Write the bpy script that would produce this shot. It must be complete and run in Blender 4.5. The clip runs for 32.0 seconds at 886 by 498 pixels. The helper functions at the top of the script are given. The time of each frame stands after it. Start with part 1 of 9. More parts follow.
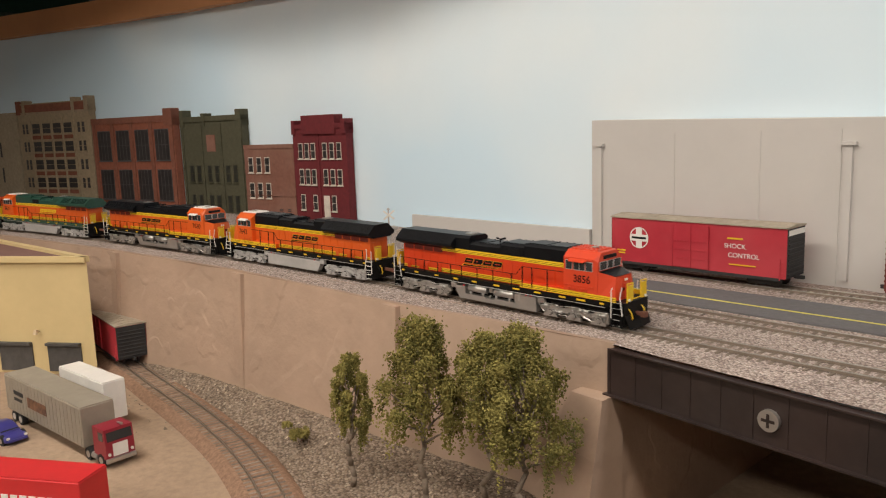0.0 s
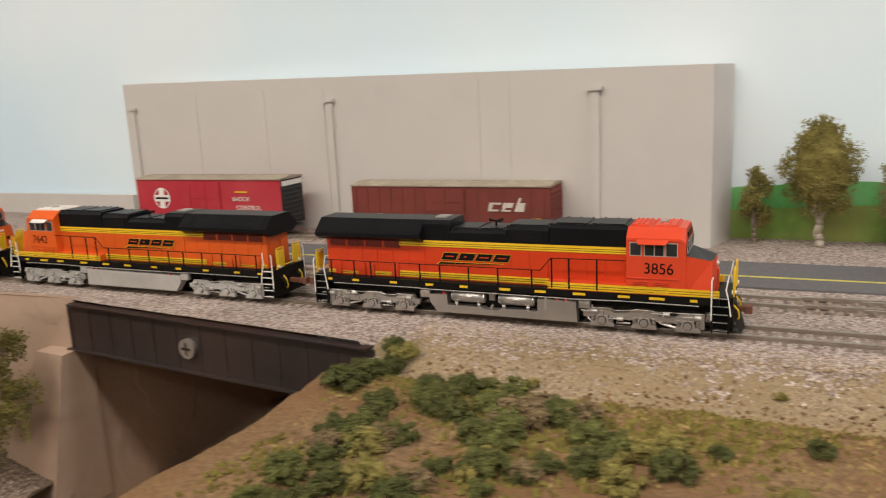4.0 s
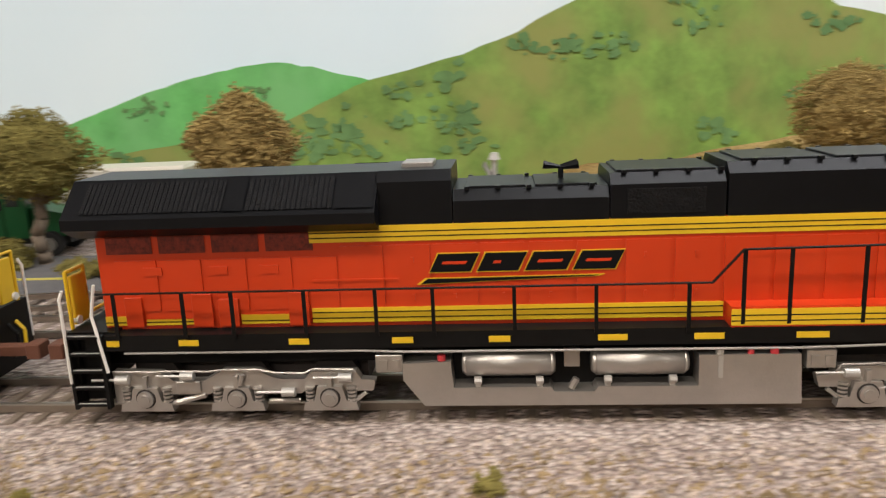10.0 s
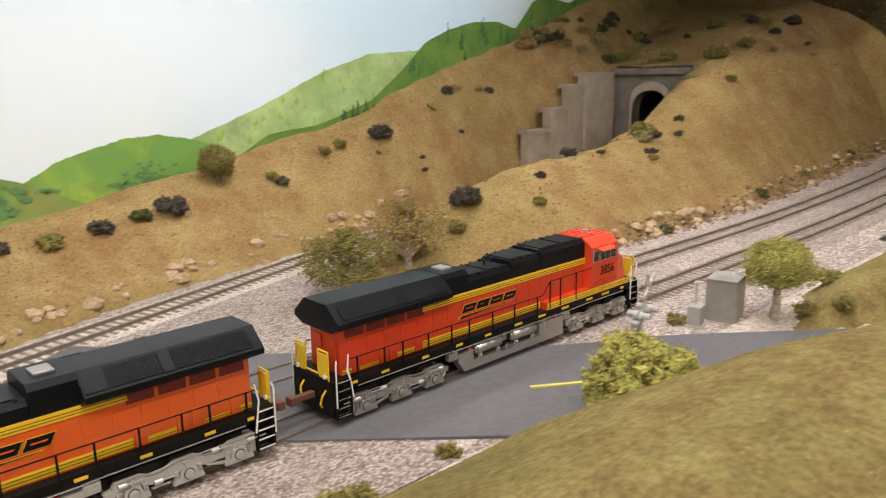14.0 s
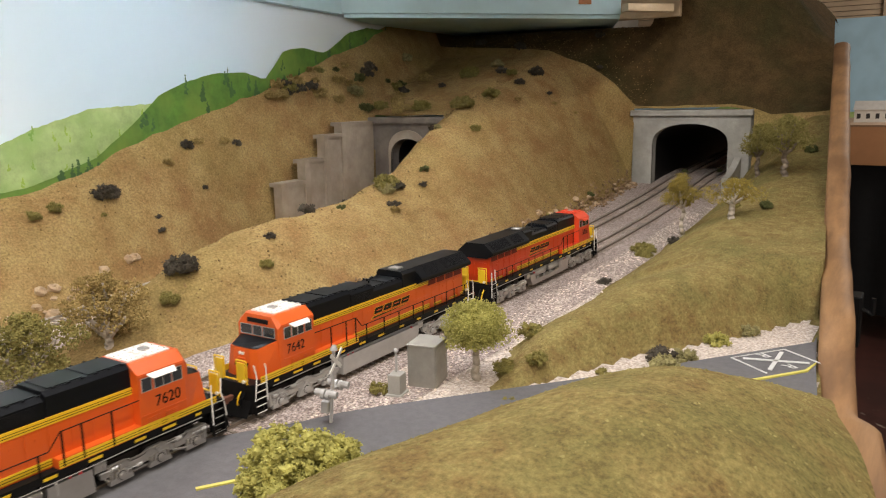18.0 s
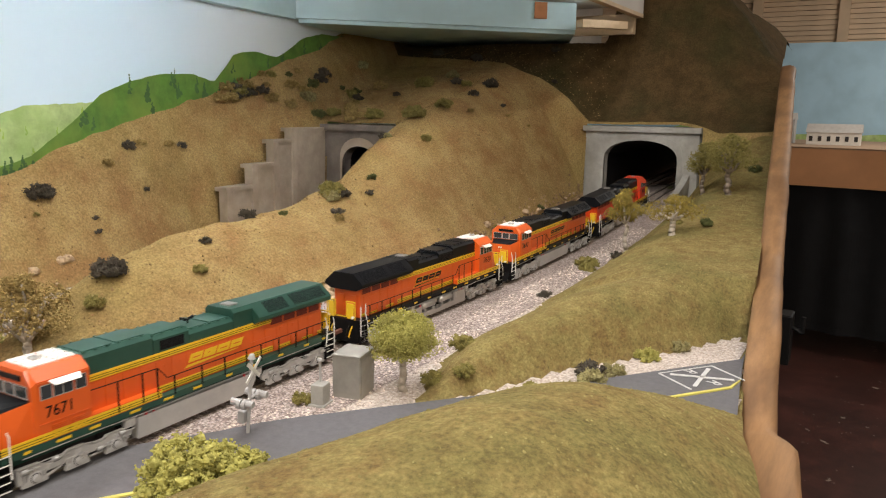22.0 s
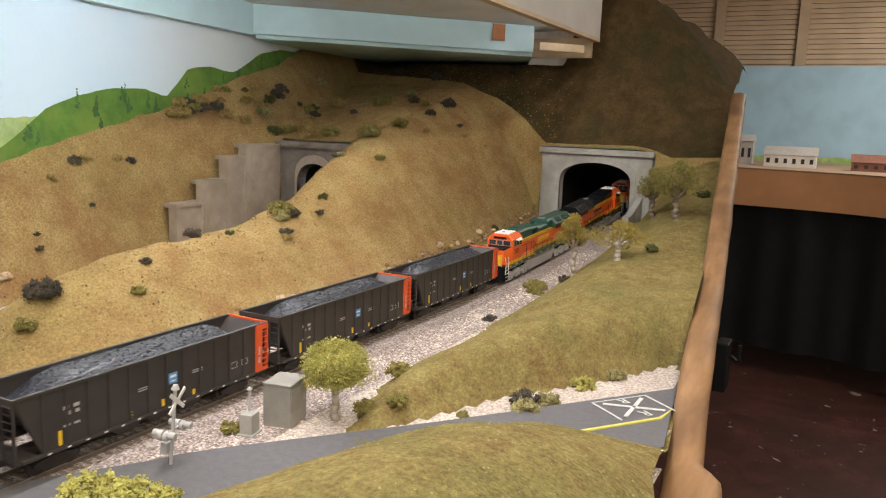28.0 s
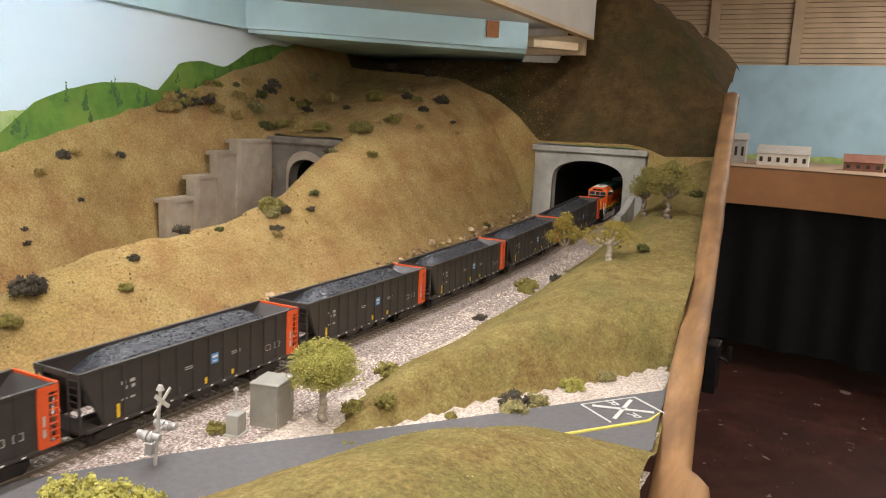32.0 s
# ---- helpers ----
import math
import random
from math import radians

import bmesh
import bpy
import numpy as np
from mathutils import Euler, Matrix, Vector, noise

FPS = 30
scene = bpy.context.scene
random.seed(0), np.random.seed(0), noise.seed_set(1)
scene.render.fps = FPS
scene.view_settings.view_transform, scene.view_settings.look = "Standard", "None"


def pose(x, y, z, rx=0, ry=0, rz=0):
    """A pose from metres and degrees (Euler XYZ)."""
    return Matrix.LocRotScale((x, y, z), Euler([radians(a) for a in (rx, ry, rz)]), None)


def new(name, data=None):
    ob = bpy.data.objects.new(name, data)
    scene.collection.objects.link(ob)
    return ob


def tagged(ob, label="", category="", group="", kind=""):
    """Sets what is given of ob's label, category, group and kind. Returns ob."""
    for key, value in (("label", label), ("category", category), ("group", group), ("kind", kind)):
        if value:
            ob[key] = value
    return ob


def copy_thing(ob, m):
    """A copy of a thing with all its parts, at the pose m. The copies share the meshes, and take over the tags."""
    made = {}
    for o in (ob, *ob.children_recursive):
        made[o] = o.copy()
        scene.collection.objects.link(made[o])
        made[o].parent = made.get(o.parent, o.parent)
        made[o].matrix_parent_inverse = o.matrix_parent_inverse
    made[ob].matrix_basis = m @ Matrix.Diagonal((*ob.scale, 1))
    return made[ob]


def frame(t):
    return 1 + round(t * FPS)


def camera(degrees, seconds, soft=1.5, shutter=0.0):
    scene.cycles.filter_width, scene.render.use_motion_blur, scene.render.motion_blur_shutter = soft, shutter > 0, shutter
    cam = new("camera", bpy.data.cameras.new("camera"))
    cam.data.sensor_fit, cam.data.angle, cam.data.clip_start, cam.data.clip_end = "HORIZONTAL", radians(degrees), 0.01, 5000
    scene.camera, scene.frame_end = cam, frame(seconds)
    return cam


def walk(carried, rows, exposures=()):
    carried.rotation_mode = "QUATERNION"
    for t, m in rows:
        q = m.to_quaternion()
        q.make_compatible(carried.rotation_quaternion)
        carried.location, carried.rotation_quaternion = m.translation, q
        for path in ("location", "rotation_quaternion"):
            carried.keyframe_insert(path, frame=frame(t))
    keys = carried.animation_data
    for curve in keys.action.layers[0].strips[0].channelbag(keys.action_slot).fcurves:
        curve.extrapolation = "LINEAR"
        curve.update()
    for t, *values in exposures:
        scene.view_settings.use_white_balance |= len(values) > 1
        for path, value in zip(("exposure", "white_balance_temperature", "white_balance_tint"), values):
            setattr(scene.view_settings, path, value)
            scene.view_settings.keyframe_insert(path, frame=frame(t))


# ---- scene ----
EXPOSURES = [(0, 0.0), (17, 0.0), (25, 0.2), (31, 0.32), (32, 0.32)]
cam = camera(59.8, 32.0, soft=1.15, shutter=0.4)
# the hand-held path beside the layout: seconds, x, y, z, pitch, roll, yaw
PATH = [
    (0, 0.2871, -0.4561, 0.1420, -8.83, 1.91, 46.75),
    (0.5, 0.2904, -0.4569, 0.1419, -8.90, 1.95, 46.43),
    (1, 0.2936, -0.4591, 0.1425, -9.07, 1.83, 45.89),
    (1.5, 0.3027, -0.4613, 0.1466, -9.50, 1.31, 43.16),
    (2, 0.3076, -0.4630, 0.1456, -10.17, 0.85, 38.88),
    (2.5, 0.3238, -0.4523, 0.1431, -10.82, 0.73, 34.32),
    (3, 0.3640, -0.4372, 0.1361, -10.89, 1.46, 30.26),
    (3.5, 0.4003, -0.4197, 0.1288, -11.29, 2.18, 26.67),
    (5.5, 0.5728, -0.3091, 0.1024, -11.99, 3.96, 18.21),
    (6, 0.6201, -0.2837, 0.0851, -11.92, 4.24, 16.85),
    (6.5, 0.6732, -0.2429, 0.0688, -11.58, 4.35, 15.14),
    (7, 0.7217, -0.2125, 0.0664, -10.87, 4.10, 14.61),
    (7.5, 0.7746, -0.1940, 0.0651, -10.98, 3.79, 13.44),
    (8, 0.8198, -0.1828, 0.0650, -11.01, 2.90, 11.00),
    (8.5, 0.8530, -0.1790, 0.0623, -11.29, 2.62, 8.95),
    (9, 0.8672, -0.1830, 0.0660, -11.42, 2.66, 8.20),
    (9.5, 0.8910, -0.1760, 0.0666, -11.70, 3.10, 8.60),
    (10, 0.9195, -0.1724, 0.0727, -12.74, 2.42, 4.45),
    (10.5, 0.9484, -0.1668, 0.0841, -13.98, 1.72, -5.01),
    (11, 0.9812, -0.1669, 0.0968, -14.52, 1.29, -16.24),
    (11.5, 1.0102, -0.1853, 0.1022, -15.26, 1.08, -24.66),
    (12, 1.0362, -0.2155, 0.1143, -14.72, 1.13, -28.79),
    (12.5, 1.0422, -0.2383, 0.1253, -14.68, 0.81, -33.49),
    (13, 1.0500, -0.2512, 0.1303, -14.41, 0.71, -36.54),
    (13.5, 1.0604, -0.2647, 0.1374, -13.86, 0.99, -39.46),
    (14, 1.0676, -0.2754, 0.1520, -13.24, 0.92, -43.49),
    (14.5, 1.0872, -0.2890, 0.1583, -12.43, 0.51, -47.94),
    (15, 1.1108, -0.3005, 0.1636, -11.46, 0.18, -51.97),
    (15.5, 1.1144, -0.3064, 0.1668, -11.20, 0.29, -53.96),
    (17.5, 1.1273, -0.3159, 0.1688, -11.26, 1.01, -56.81),
    (18, 1.1291, -0.3180, 0.1699, -10.92, 1.04, -57.51),
    (18.5, 1.1322, -0.3233, 0.1704, -10.78, 0.94, -57.96),
    (19, 1.1326, -0.3272, 0.1710, -10.61, 0.83, -58.07),
    (19.5, 1.1348, -0.3282, 0.1713, -10.52, 0.82, -58.34),
    (20, 1.1377, -0.3281, 0.1720, -10.25, 0.72, -58.74),
    (20.5, 1.1370, -0.3278, 0.1706, -10.19, 0.22, -58.99),
    (21, 1.1402, -0.3255, 0.1708, -10.22, -0.28, -59.73),
    (21.5, 1.1457, -0.3286, 0.1684, -10.30, -0.49, -60.06),
    (22, 1.1435, -0.3339, 0.1695, -10.22, -0.85, -59.90),
    (22.5, 1.1434, -0.3363, 0.1690, -10.19, -1.00, -59.87),
    (23, 1.1444, -0.3353, 0.1687, -10.29, -1.19, -59.90),
    (23.5, 1.1456, -0.3339, 0.1709, -10.12, -1.35, -60.09),
    (24, 1.1465, -0.3379, 0.1726, -10.05, -1.45, -60.35),
    (24.5, 1.1477, -0.3407, 0.1757, -9.93, -1.34, -60.49),
    (25, 1.1494, -0.3437, 0.1777, -9.76, -1.28, -60.63),
    (25.5, 1.1510, -0.3481, 0.1789, -9.69, -1.37, -61.02),
    (27.5, 1.1548, -0.3492, 0.1795, -9.49, -2.07, -61.85),
    (28, 1.1539, -0.3514, 0.1808, -9.28, -2.10, -62.09),
    (28.5, 1.1549, -0.3528, 0.1822, -9.21, -2.01, -62.30),
    (29, 1.1565, -0.3547, 0.1843, -9.14, -2.03, -62.54),
    (29.5, 1.1569, -0.3569, 0.1848, -9.11, -2.16, -62.71),
    (30, 1.1565, -0.3574, 0.1868, -9.11, -2.17, -62.75),
    (30.5, 1.1578, -0.3579, 0.1858, -9.17, -2.27, -62.70),
    (31, 1.1574, -0.3558, 0.1859, -9.32, -2.31, -62.60),
    (31.5, 1.1557, -0.3527, 0.1846, -9.52, -2.46, -62.44),
    (32, 1.1582, -0.3517, 0.1835, -9.62, -2.63, -62.50),
]
walk(cam, [(t, pose(x, y, z, 90 + p, r, w)) for t, x, y, z, p, r, w in PATH],
     exposures=EXPOSURES)

# ---- world and room light ----
world = bpy.data.worlds.new("room")
scene.world = world
world.use_nodes = True
world.node_tree.nodes["Background"].inputs[0].default_value = (1.0, 0.90, 0.78, 1)
world.node_tree.nodes["Background"].inputs[1].default_value = 0.045


def tube_light(x, y, z, sx, sy, power, colour=(1.0, 0.92, 0.82)):
    lamp = bpy.data.lights.new("ceiling_lamp", "AREA")
    lamp.shape, lamp.size, lamp.size_y, lamp.energy, lamp.color = "RECTANGLE", sx, sy, power, colour
    ob = new("ceiling_lamp", lamp)
    ob.matrix_world = pose(x, y, z)
    return ob


# rows of fluorescent tubes over the layout and the aisle
for lx, ly, lp in ((-1.9, -0.75, 17), (-0.55, -0.7, 14), (0.75, -0.7, 14), (-0.2, -2.0, 22), (1.0, -2.0, 10), (3.0, -1.7, 4), (4.3, -0.9, 22)):
    tube_light(lx, ly, 1.15, 1.1, 0.16, lp)
tube_light(1.36, -0.06, 0.80, 0.8, 0.10, 6.0, (0.97, 0.97, 1.0))


# ---- materials ----
MATS = {}


def mat(name, colour, rough=0.6, metal=0.0, vary=0.15, scale=60.0, bump=0.0, bscale=300.0, other=None, island=False,
        big=0.12, bigscale=9.0, spec=0.5, coat=0.0, glow=0.0, spread=0.4):
    """A surface with a fine grain, larger stains and relief, in metres."""
    if name in MATS:
        return MATS[name]
    m = bpy.data.materials.new(name)
    m.use_nodes = True
    nt = m.node_tree
    b = nt.nodes["Principled BSDF"]
    b.inputs["Roughness"].default_value = rough
    b.inputs["Metallic"].default_value = metal
    b.inputs["Specular IOR Level"].default_value = spec
    b.inputs["Coat Weight"].default_value = coat
    tc = nt.nodes.new("ShaderNodeTexCoord")
    n1 = nt.nodes.new("ShaderNodeTexNoise")
    n1.inputs["Scale"].default_value = scale
    n1.inputs["Detail"].default_value = 8
    n1.inputs["Roughness"].default_value = 0.68
    n2 = nt.nodes.new("ShaderNodeTexNoise")
    n2.inputs["Scale"].default_value = bigscale
    n2.inputs["Detail"].default_value = 3
    nt.links.new(tc.outputs["Object"], n1.inputs["Vector"])
    nt.links.new(tc.outputs["Object"], n2.inputs["Vector"])
    dark = tuple(c * (1 - vary) for c in colour)
    light = tuple(min(1, c * (1 + vary)) for c in colour)
    ramp = nt.nodes.new("ShaderNodeValToRGB")
    ramp.color_ramp.elements[0].position, ramp.color_ramp.elements[1].position = 0.35, 0.65
    ramp.color_ramp.elements[0].color = (*dark, 1)
    ramp.color_ramp.elements[1].color = (*light, 1)
    nt.links.new(n1.outputs["Fac"], ramp.inputs["Fac"])
    mix = nt.nodes.new("ShaderNodeMix")
    mix.data_type = "RGBA"
    r2 = nt.nodes.new("ShaderNodeValToRGB")
    r2.color_ramp.elements[0].position, r2.color_ramp.elements[1].position = 0.4, 0.62
    r2.color_ramp.elements[0].color, r2.color_ramp.elements[1].color = (0, 0, 0, 1), (big * 5 if other else big * 2,) * 3 + (1,)
    nt.links.new(n2.outputs["Fac"], r2.inputs["Fac"])
    nt.links.new(r2.outputs["Color"], mix.inputs["Factor"])
    nt.links.new(ramp.outputs["Color"], mix.inputs["A"])
    mix.inputs["B"].default_value = (*(other or tuple(c * 0.55 for c in colour)), 1)
    out = mix.outputs["Result"]
    if island:
        info = nt.nodes.new("ShaderNodeNewGeometry")
        hsv = nt.nodes.new("ShaderNodeHueSaturation")
        mr = nt.nodes.new("ShaderNodeMapRange")
        mr.inputs["To Min"].default_value, mr.inputs["To Max"].default_value = 1 - spread, 1 + spread
        nt.links.new(info.outputs["Random Per Island"], mr.inputs["Value"])
        nt.links.new(mr.outputs["Result"], hsv.inputs["Value"])
        nt.links.new(out, hsv.inputs["Color"])
        out = hsv.outputs["Color"]
    nt.links.new(out, b.inputs["Base Color"])
    if glow:
        b.inputs["Emission Color"].default_value = (*colour, 1)
        b.inputs["Emission Strength"].default_value = glow
    if bump:
        n3 = nt.nodes.new("ShaderNodeTexNoise")
        n3.inputs["Scale"].default_value = bscale
        n3.inputs["Detail"].default_value = 4
        nt.links.new(tc.outputs["Object"], n3.inputs["Vector"])
        bp = nt.nodes.new("ShaderNodeBump")
        bp.inputs["Strength"].default_value = 0.9
        bp.inputs["Distance"].default_value = bump
        nt.links.new(n3.outputs["Fac"], bp.inputs["Height"])
        nt.links.new(bp.outputs["Normal"], b.inputs["Normal"])
    MATS[name] = m
    return m


def stone_mat(name, c1, c2, c3, size, bump, joint=0.45):
    """Loose stones: cells of three tones with dark joints."""
    m = bpy.data.materials.new(name)
    m.use_nodes = True
    nt = m.node_tree
    b = nt.nodes["Principled BSDF"]
    b.inputs["Roughness"].default_value = 0.95
    b.inputs["Specular IOR Level"].default_value = 0.2
    tc = nt.nodes.new("ShaderNodeTexCoord")
    v = nt.nodes.new("ShaderNodeTexVoronoi")
    v.inputs["Scale"].default_value = 1 / size
    nt.links.new(tc.outputs["Object"], v.inputs["Vector"])
    sep = nt.nodes.new("ShaderNodeSeparateColor")
    nt.links.new(v.outputs["Color"], sep.inputs["Color"])
    ramp = nt.nodes.new("ShaderNodeValToRGB")
    e = ramp.color_ramp.elements
    e[0].color, e[1].color = (*c1, 1), (*c3, 1)
    mid = e.new(0.5)
    mid.color = (*c2, 1)
    nt.links.new(sep.outputs["Red"], ramp.inputs["Fac"])
    dk = nt.nodes.new("ShaderNodeMapRange")
    dk.inputs["From Min"].default_value, dk.inputs["From Max"].default_value = 0.35, 0.85
    dk.inputs["To Min"].default_value, dk.inputs["To Max"].default_value = 1.0, joint
    nt.links.new(v.outputs["Distance"], dk.inputs["Value"])
    n = nt.nodes.new("ShaderNodeTexNoise")
    n.inputs["Scale"].default_value = 14
    nt.links.new(tc.outputs["Object"], n.inputs["Vector"])
    mr = nt.nodes.new("ShaderNodeMapRange")
    mr.inputs["To Min"].default_value, mr.inputs["To Max"].default_value = 0.75, 1.2
    nt.links.new(n.outputs["Fac"], mr.inputs["Value"])
    mul = nt.nodes.new("ShaderNodeMath")
    mul.operation = "MULTIPLY"
    nt.links.new(dk.outputs["Result"], mul.inputs[0])
    nt.links.new(mr.outputs["Result"], mul.inputs[1])
    hsv = nt.nodes.new("ShaderNodeHueSaturation")
    nt.links.new(mul.outputs[0], hsv.inputs["Value"])
    nt.links.new(ramp.outputs["Color"], hsv.inputs["Color"])
    nt.links.new(hsv.outputs["Color"], b.inputs["Base Color"])
    bp = nt.nodes.new("ShaderNodeBump")
    bp.invert = True
    bp.inputs["Distance"].default_value = bump
    nt.links.new(v.outputs["Distance"], bp.inputs["Height"])
    nt.links.new(bp.outputs["Normal"], b.inputs["Normal"])
    MATS[name] = m
    return m


def turf_mat(name, gold, brown, green, mottle=70.0, relief=0.0016):
    """Scattered ground foam: three mixed tints in patches and clumps, with a crumbly relief."""
    m = bpy.data.materials.new(name)
    m.use_nodes = True
    nt = m.node_tree
    b = nt.nodes["Principled BSDF"]
    b.inputs["Roughness"].default_value = 0.95
    b.inputs["Specular IOR Level"].default_value = 0.08
    tc = nt.nodes.new("ShaderNodeTexCoord")

    def grain(scale, detail, rough):
        n = nt.nodes.new("ShaderNodeTexNoise")
        n.inputs["Scale"].default_value = scale
        n.inputs["Detail"].default_value = detail
        n.inputs["Roughness"].default_value = rough
        nt.links.new(tc.outputs["Object"], n.inputs["Vector"])
        return n.outputs["Fac"]

    def step(fac, lo, hi, a, c):
        r = nt.nodes.new("ShaderNodeValToRGB")
        r.color_ramp.elements[0].position, r.color_ramp.elements[1].position = lo, hi
        r.color_ramp.elements[0].color, r.color_ramp.elements[1].color = (*a, 1), (*c, 1)
        nt.links.new(fac, r.inputs["Fac"])
        return r.outputs["Color"]

    def blend(kind, fac, a, c):
        x = nt.nodes.new("ShaderNodeMix")
        x.data_type, x.blend_type = "RGBA", kind
        if fac is None:
            x.inputs["Factor"].default_value = 1.0
        else:
            nt.links.new(fac, x.inputs["Factor"])
        nt.links.new(a, x.inputs["A"])
        nt.links.new(c, x.inputs["B"])
        return x.outputs["Result"]

    base = step(grain(mottle, 6, 0.7), 0.38, 0.62, brown, gold)
    tint = step(grain(mottle * 0.16, 5, 0.65), 0.46, 0.64, (0, 0, 0), (0.8, 0.8, 0.8))
    col = blend("MIX", tint, base, step(grain(mottle * 1.7, 4, 0.6), 0.35, 0.65, tuple(c * 0.7 for c in green), green))
    col = blend("MULTIPLY", None, col, step(grain(480.0, 6, 0.7), 0.30, 0.66, (0.55, 0.55, 0.55), (1.25, 1.25, 1.25)))
    nt.links.new(col, b.inputs["Base Color"])
    add = nt.nodes.new("ShaderNodeMath")
    add.operation = "ADD"
    nt.links.new(grain(620.0, 4, 0.6), add.inputs[0])
    nt.links.new(grain(190.0, 4, 0.6), add.inputs[1])
    bp = nt.nodes.new("ShaderNodeBump")
    bp.inputs["Strength"].default_value = 0.9
    bp.inputs["Distance"].default_value = relief
    nt.links.new(add.outputs["Value"], bp.inputs["Height"])
    nt.links.new(bp.outputs["Normal"], b.inputs["Normal"])
    return m


M_BALLAST = stone_mat("ballast", (0.26, 0.197, 0.168), (0.47, 0.375, 0.33), (0.66, 0.56, 0.50), 0.0014, 0.0011)
# brown-green turf, its tints darkened further for the shade under the upper shelf
M_TUNHILL = turf_mat("shaded_brown_hill_turf", (0.110, 0.070, 0.030), (0.070, 0.046, 0.020), (0.062, 0.056, 0.022), 40.0)
M_YGRAVEL = stone_mat("grey_tan_gravel", (0.16, 0.115, 0.08), (0.26, 0.195, 0.145), (0.36, 0.285, 0.22), 0.0022, 0.0012)
M_RUSTEARTH = mat("rust_stained_earth", (0.27, 0.165, 0.11), 0.95, vary=0.3, scale=300, bump=0.0008, bscale=500, spec=0.1)
M_GRAVEL = stone_mat("pale_gravel", (0.45, 0.365, 0.30), (0.62, 0.52, 0.44), (0.76, 0.665, 0.58), 0.0016, 0.0008, 0.70)
M_STONE = mat("ballast_stone", (0.56, 0.49, 0.45), 0.95, vary=0.2, scale=500, island=True, spec=0.2)
M_TAN = mat("tan_pebbly_dirt", (0.30, 0.228, 0.150), 0.95, vary=0.4, scale=520, bump=0.0010, bscale=800, other=(0.27, 0.20, 0.11), big=0.14, bigscale=24, spec=0.1)
M_BANK = mat("dry_bank_earth", (0.20, 0.128, 0.070), 0.95, vary=0.4, scale=380, bump=0.0014, bscale=520, other=(0.175, 0.095, 0.045), big=0.16, bigscale=14, spec=0.1)
M_HILL = turf_mat("tan_hill_turf", (0.375, 0.265, 0.112), (0.272, 0.158, 0.066), (0.315, 0.232, 0.085), 22.0, 0.0009)
M_MOUND = turf_mat("green_gold_turf", (0.290, 0.232, 0.085), (0.205, 0.138, 0.052), (0.205, 0.178, 0.062), 80.0, 0.0019)
M_ROAD = mat("asphalt", (0.118, 0.112, 0.114), 0.85, vary=0.12, scale=220, bump=0.0002, bscale=900, big=0.1)
M_LINE = mat("yellow_line_paint", (0.62, 0.55, 0.12), 0.7)


def plaster_mat(name, c):
    """Trowelled plaster: soft waves, and ledges where one coat ends on another."""
    m = mat(name, c, 0.85, vary=0.05, scale=40, other=tuple(v * 0.72 for v in c), big=0.06, bigscale=9)
    nt = m.node_tree
    tc = nt.nodes["Texture Coordinate"]
    bumps = None
    for scale, lo, hi, dist in ((9.0, 0.0, 1.0, 0.006), (13.0, 0.56, 0.59, 0.0007), (6.0, 0.47, 0.49, 0.0007), (220.0, 0.0, 1.0, 0.0004)):
        n = nt.nodes.new("ShaderNodeTexNoise")
        n.inputs["Scale"].default_value = scale
        n.inputs["Detail"].default_value = 3 if lo else 5
        nt.links.new(tc.outputs["Object"], n.inputs["Vector"])
        mr = nt.nodes.new("ShaderNodeMapRange")
        mr.inputs["From Min"].default_value, mr.inputs["From Max"].default_value = lo, hi
        nt.links.new(n.outputs["Fac"], mr.inputs["Value"])
        bp = nt.nodes.new("ShaderNodeBump")
        bp.inputs["Strength"].default_value = 0.8
        bp.inputs["Distance"].default_value = dist
        nt.links.new(mr.outputs["Result"], bp.inputs["Height"])
        if bumps:
            nt.links.new(bumps.outputs["Normal"], bp.inputs["Normal"])
        bumps = bp
    nt.links.new(bumps.outputs["Normal"], nt.nodes["Principled BSDF"].inputs["Normal"])
    return m


M_WALL = plaster_mat("tan_plaster_wall", (0.43, 0.300, 0.218))
M_YARD = mat("yard_earth", (0.35, 0.245, 0.165), 0.9, vary=0.14, scale=120, bump=0.0005, bscale=300, big=0.12)
M_BDROP = mat("pale_blue_backdrop", (0.77, 0.84, 0.87), 0.8, vary=0.02, scale=4, other=(0.60, 0.77, 0.89), big=0.18, bigscale=1.9)
# darker than the wing walls; for the branch portal's face and coping
M_DARKCONC = mat("dark_grey_concrete", (0.20, 0.17, 0.145), 0.9, vary=0.2, scale=60, bump=0.0005, bscale=220, other=(0.10, 0.085, 0.075), big=0.12, bigscale=16)
M_CONC = mat("weathered_concrete", (0.36, 0.345, 0.31), 0.9, vary=0.14, scale=60, bump=0.0006, bscale=220, other=(0.20, 0.19, 0.16), big=0.10, bigscale=22)
M_CONC2 = mat("tan_concrete", (0.40, 0.33, 0.26), 0.9, vary=0.12, scale=60, bump=0.0006, bscale=220, other=(0.26, 0.20, 0.15), big=0.10, bigscale=22)
M_WHITEB = mat("grey_card_building", (0.55, 0.52, 0.49), 0.8, vary=0.03, scale=12, big=0.03, bigscale=3)
M_GIRDER = mat("dark_brown_steel", (0.022, 0.016, 0.015), 0.45, vary=0.25, scale=80, other=(0.060, 0.030, 0.024), big=0.06)
M_RAIL = mat("weathered_rail", (0.20, 0.155, 0.12), 0.5, metal=0.3, vary=0.2, scale=150)
M_RAILTOP = mat("rail_head", (0.42, 0.39, 0.35), 0.3, metal=0.9, vary=0.1, scale=150)
M_TIE = mat("weathered_tie", (0.205, 0.158, 0.122), 0.9, vary=0.3, scale=200, island=True)
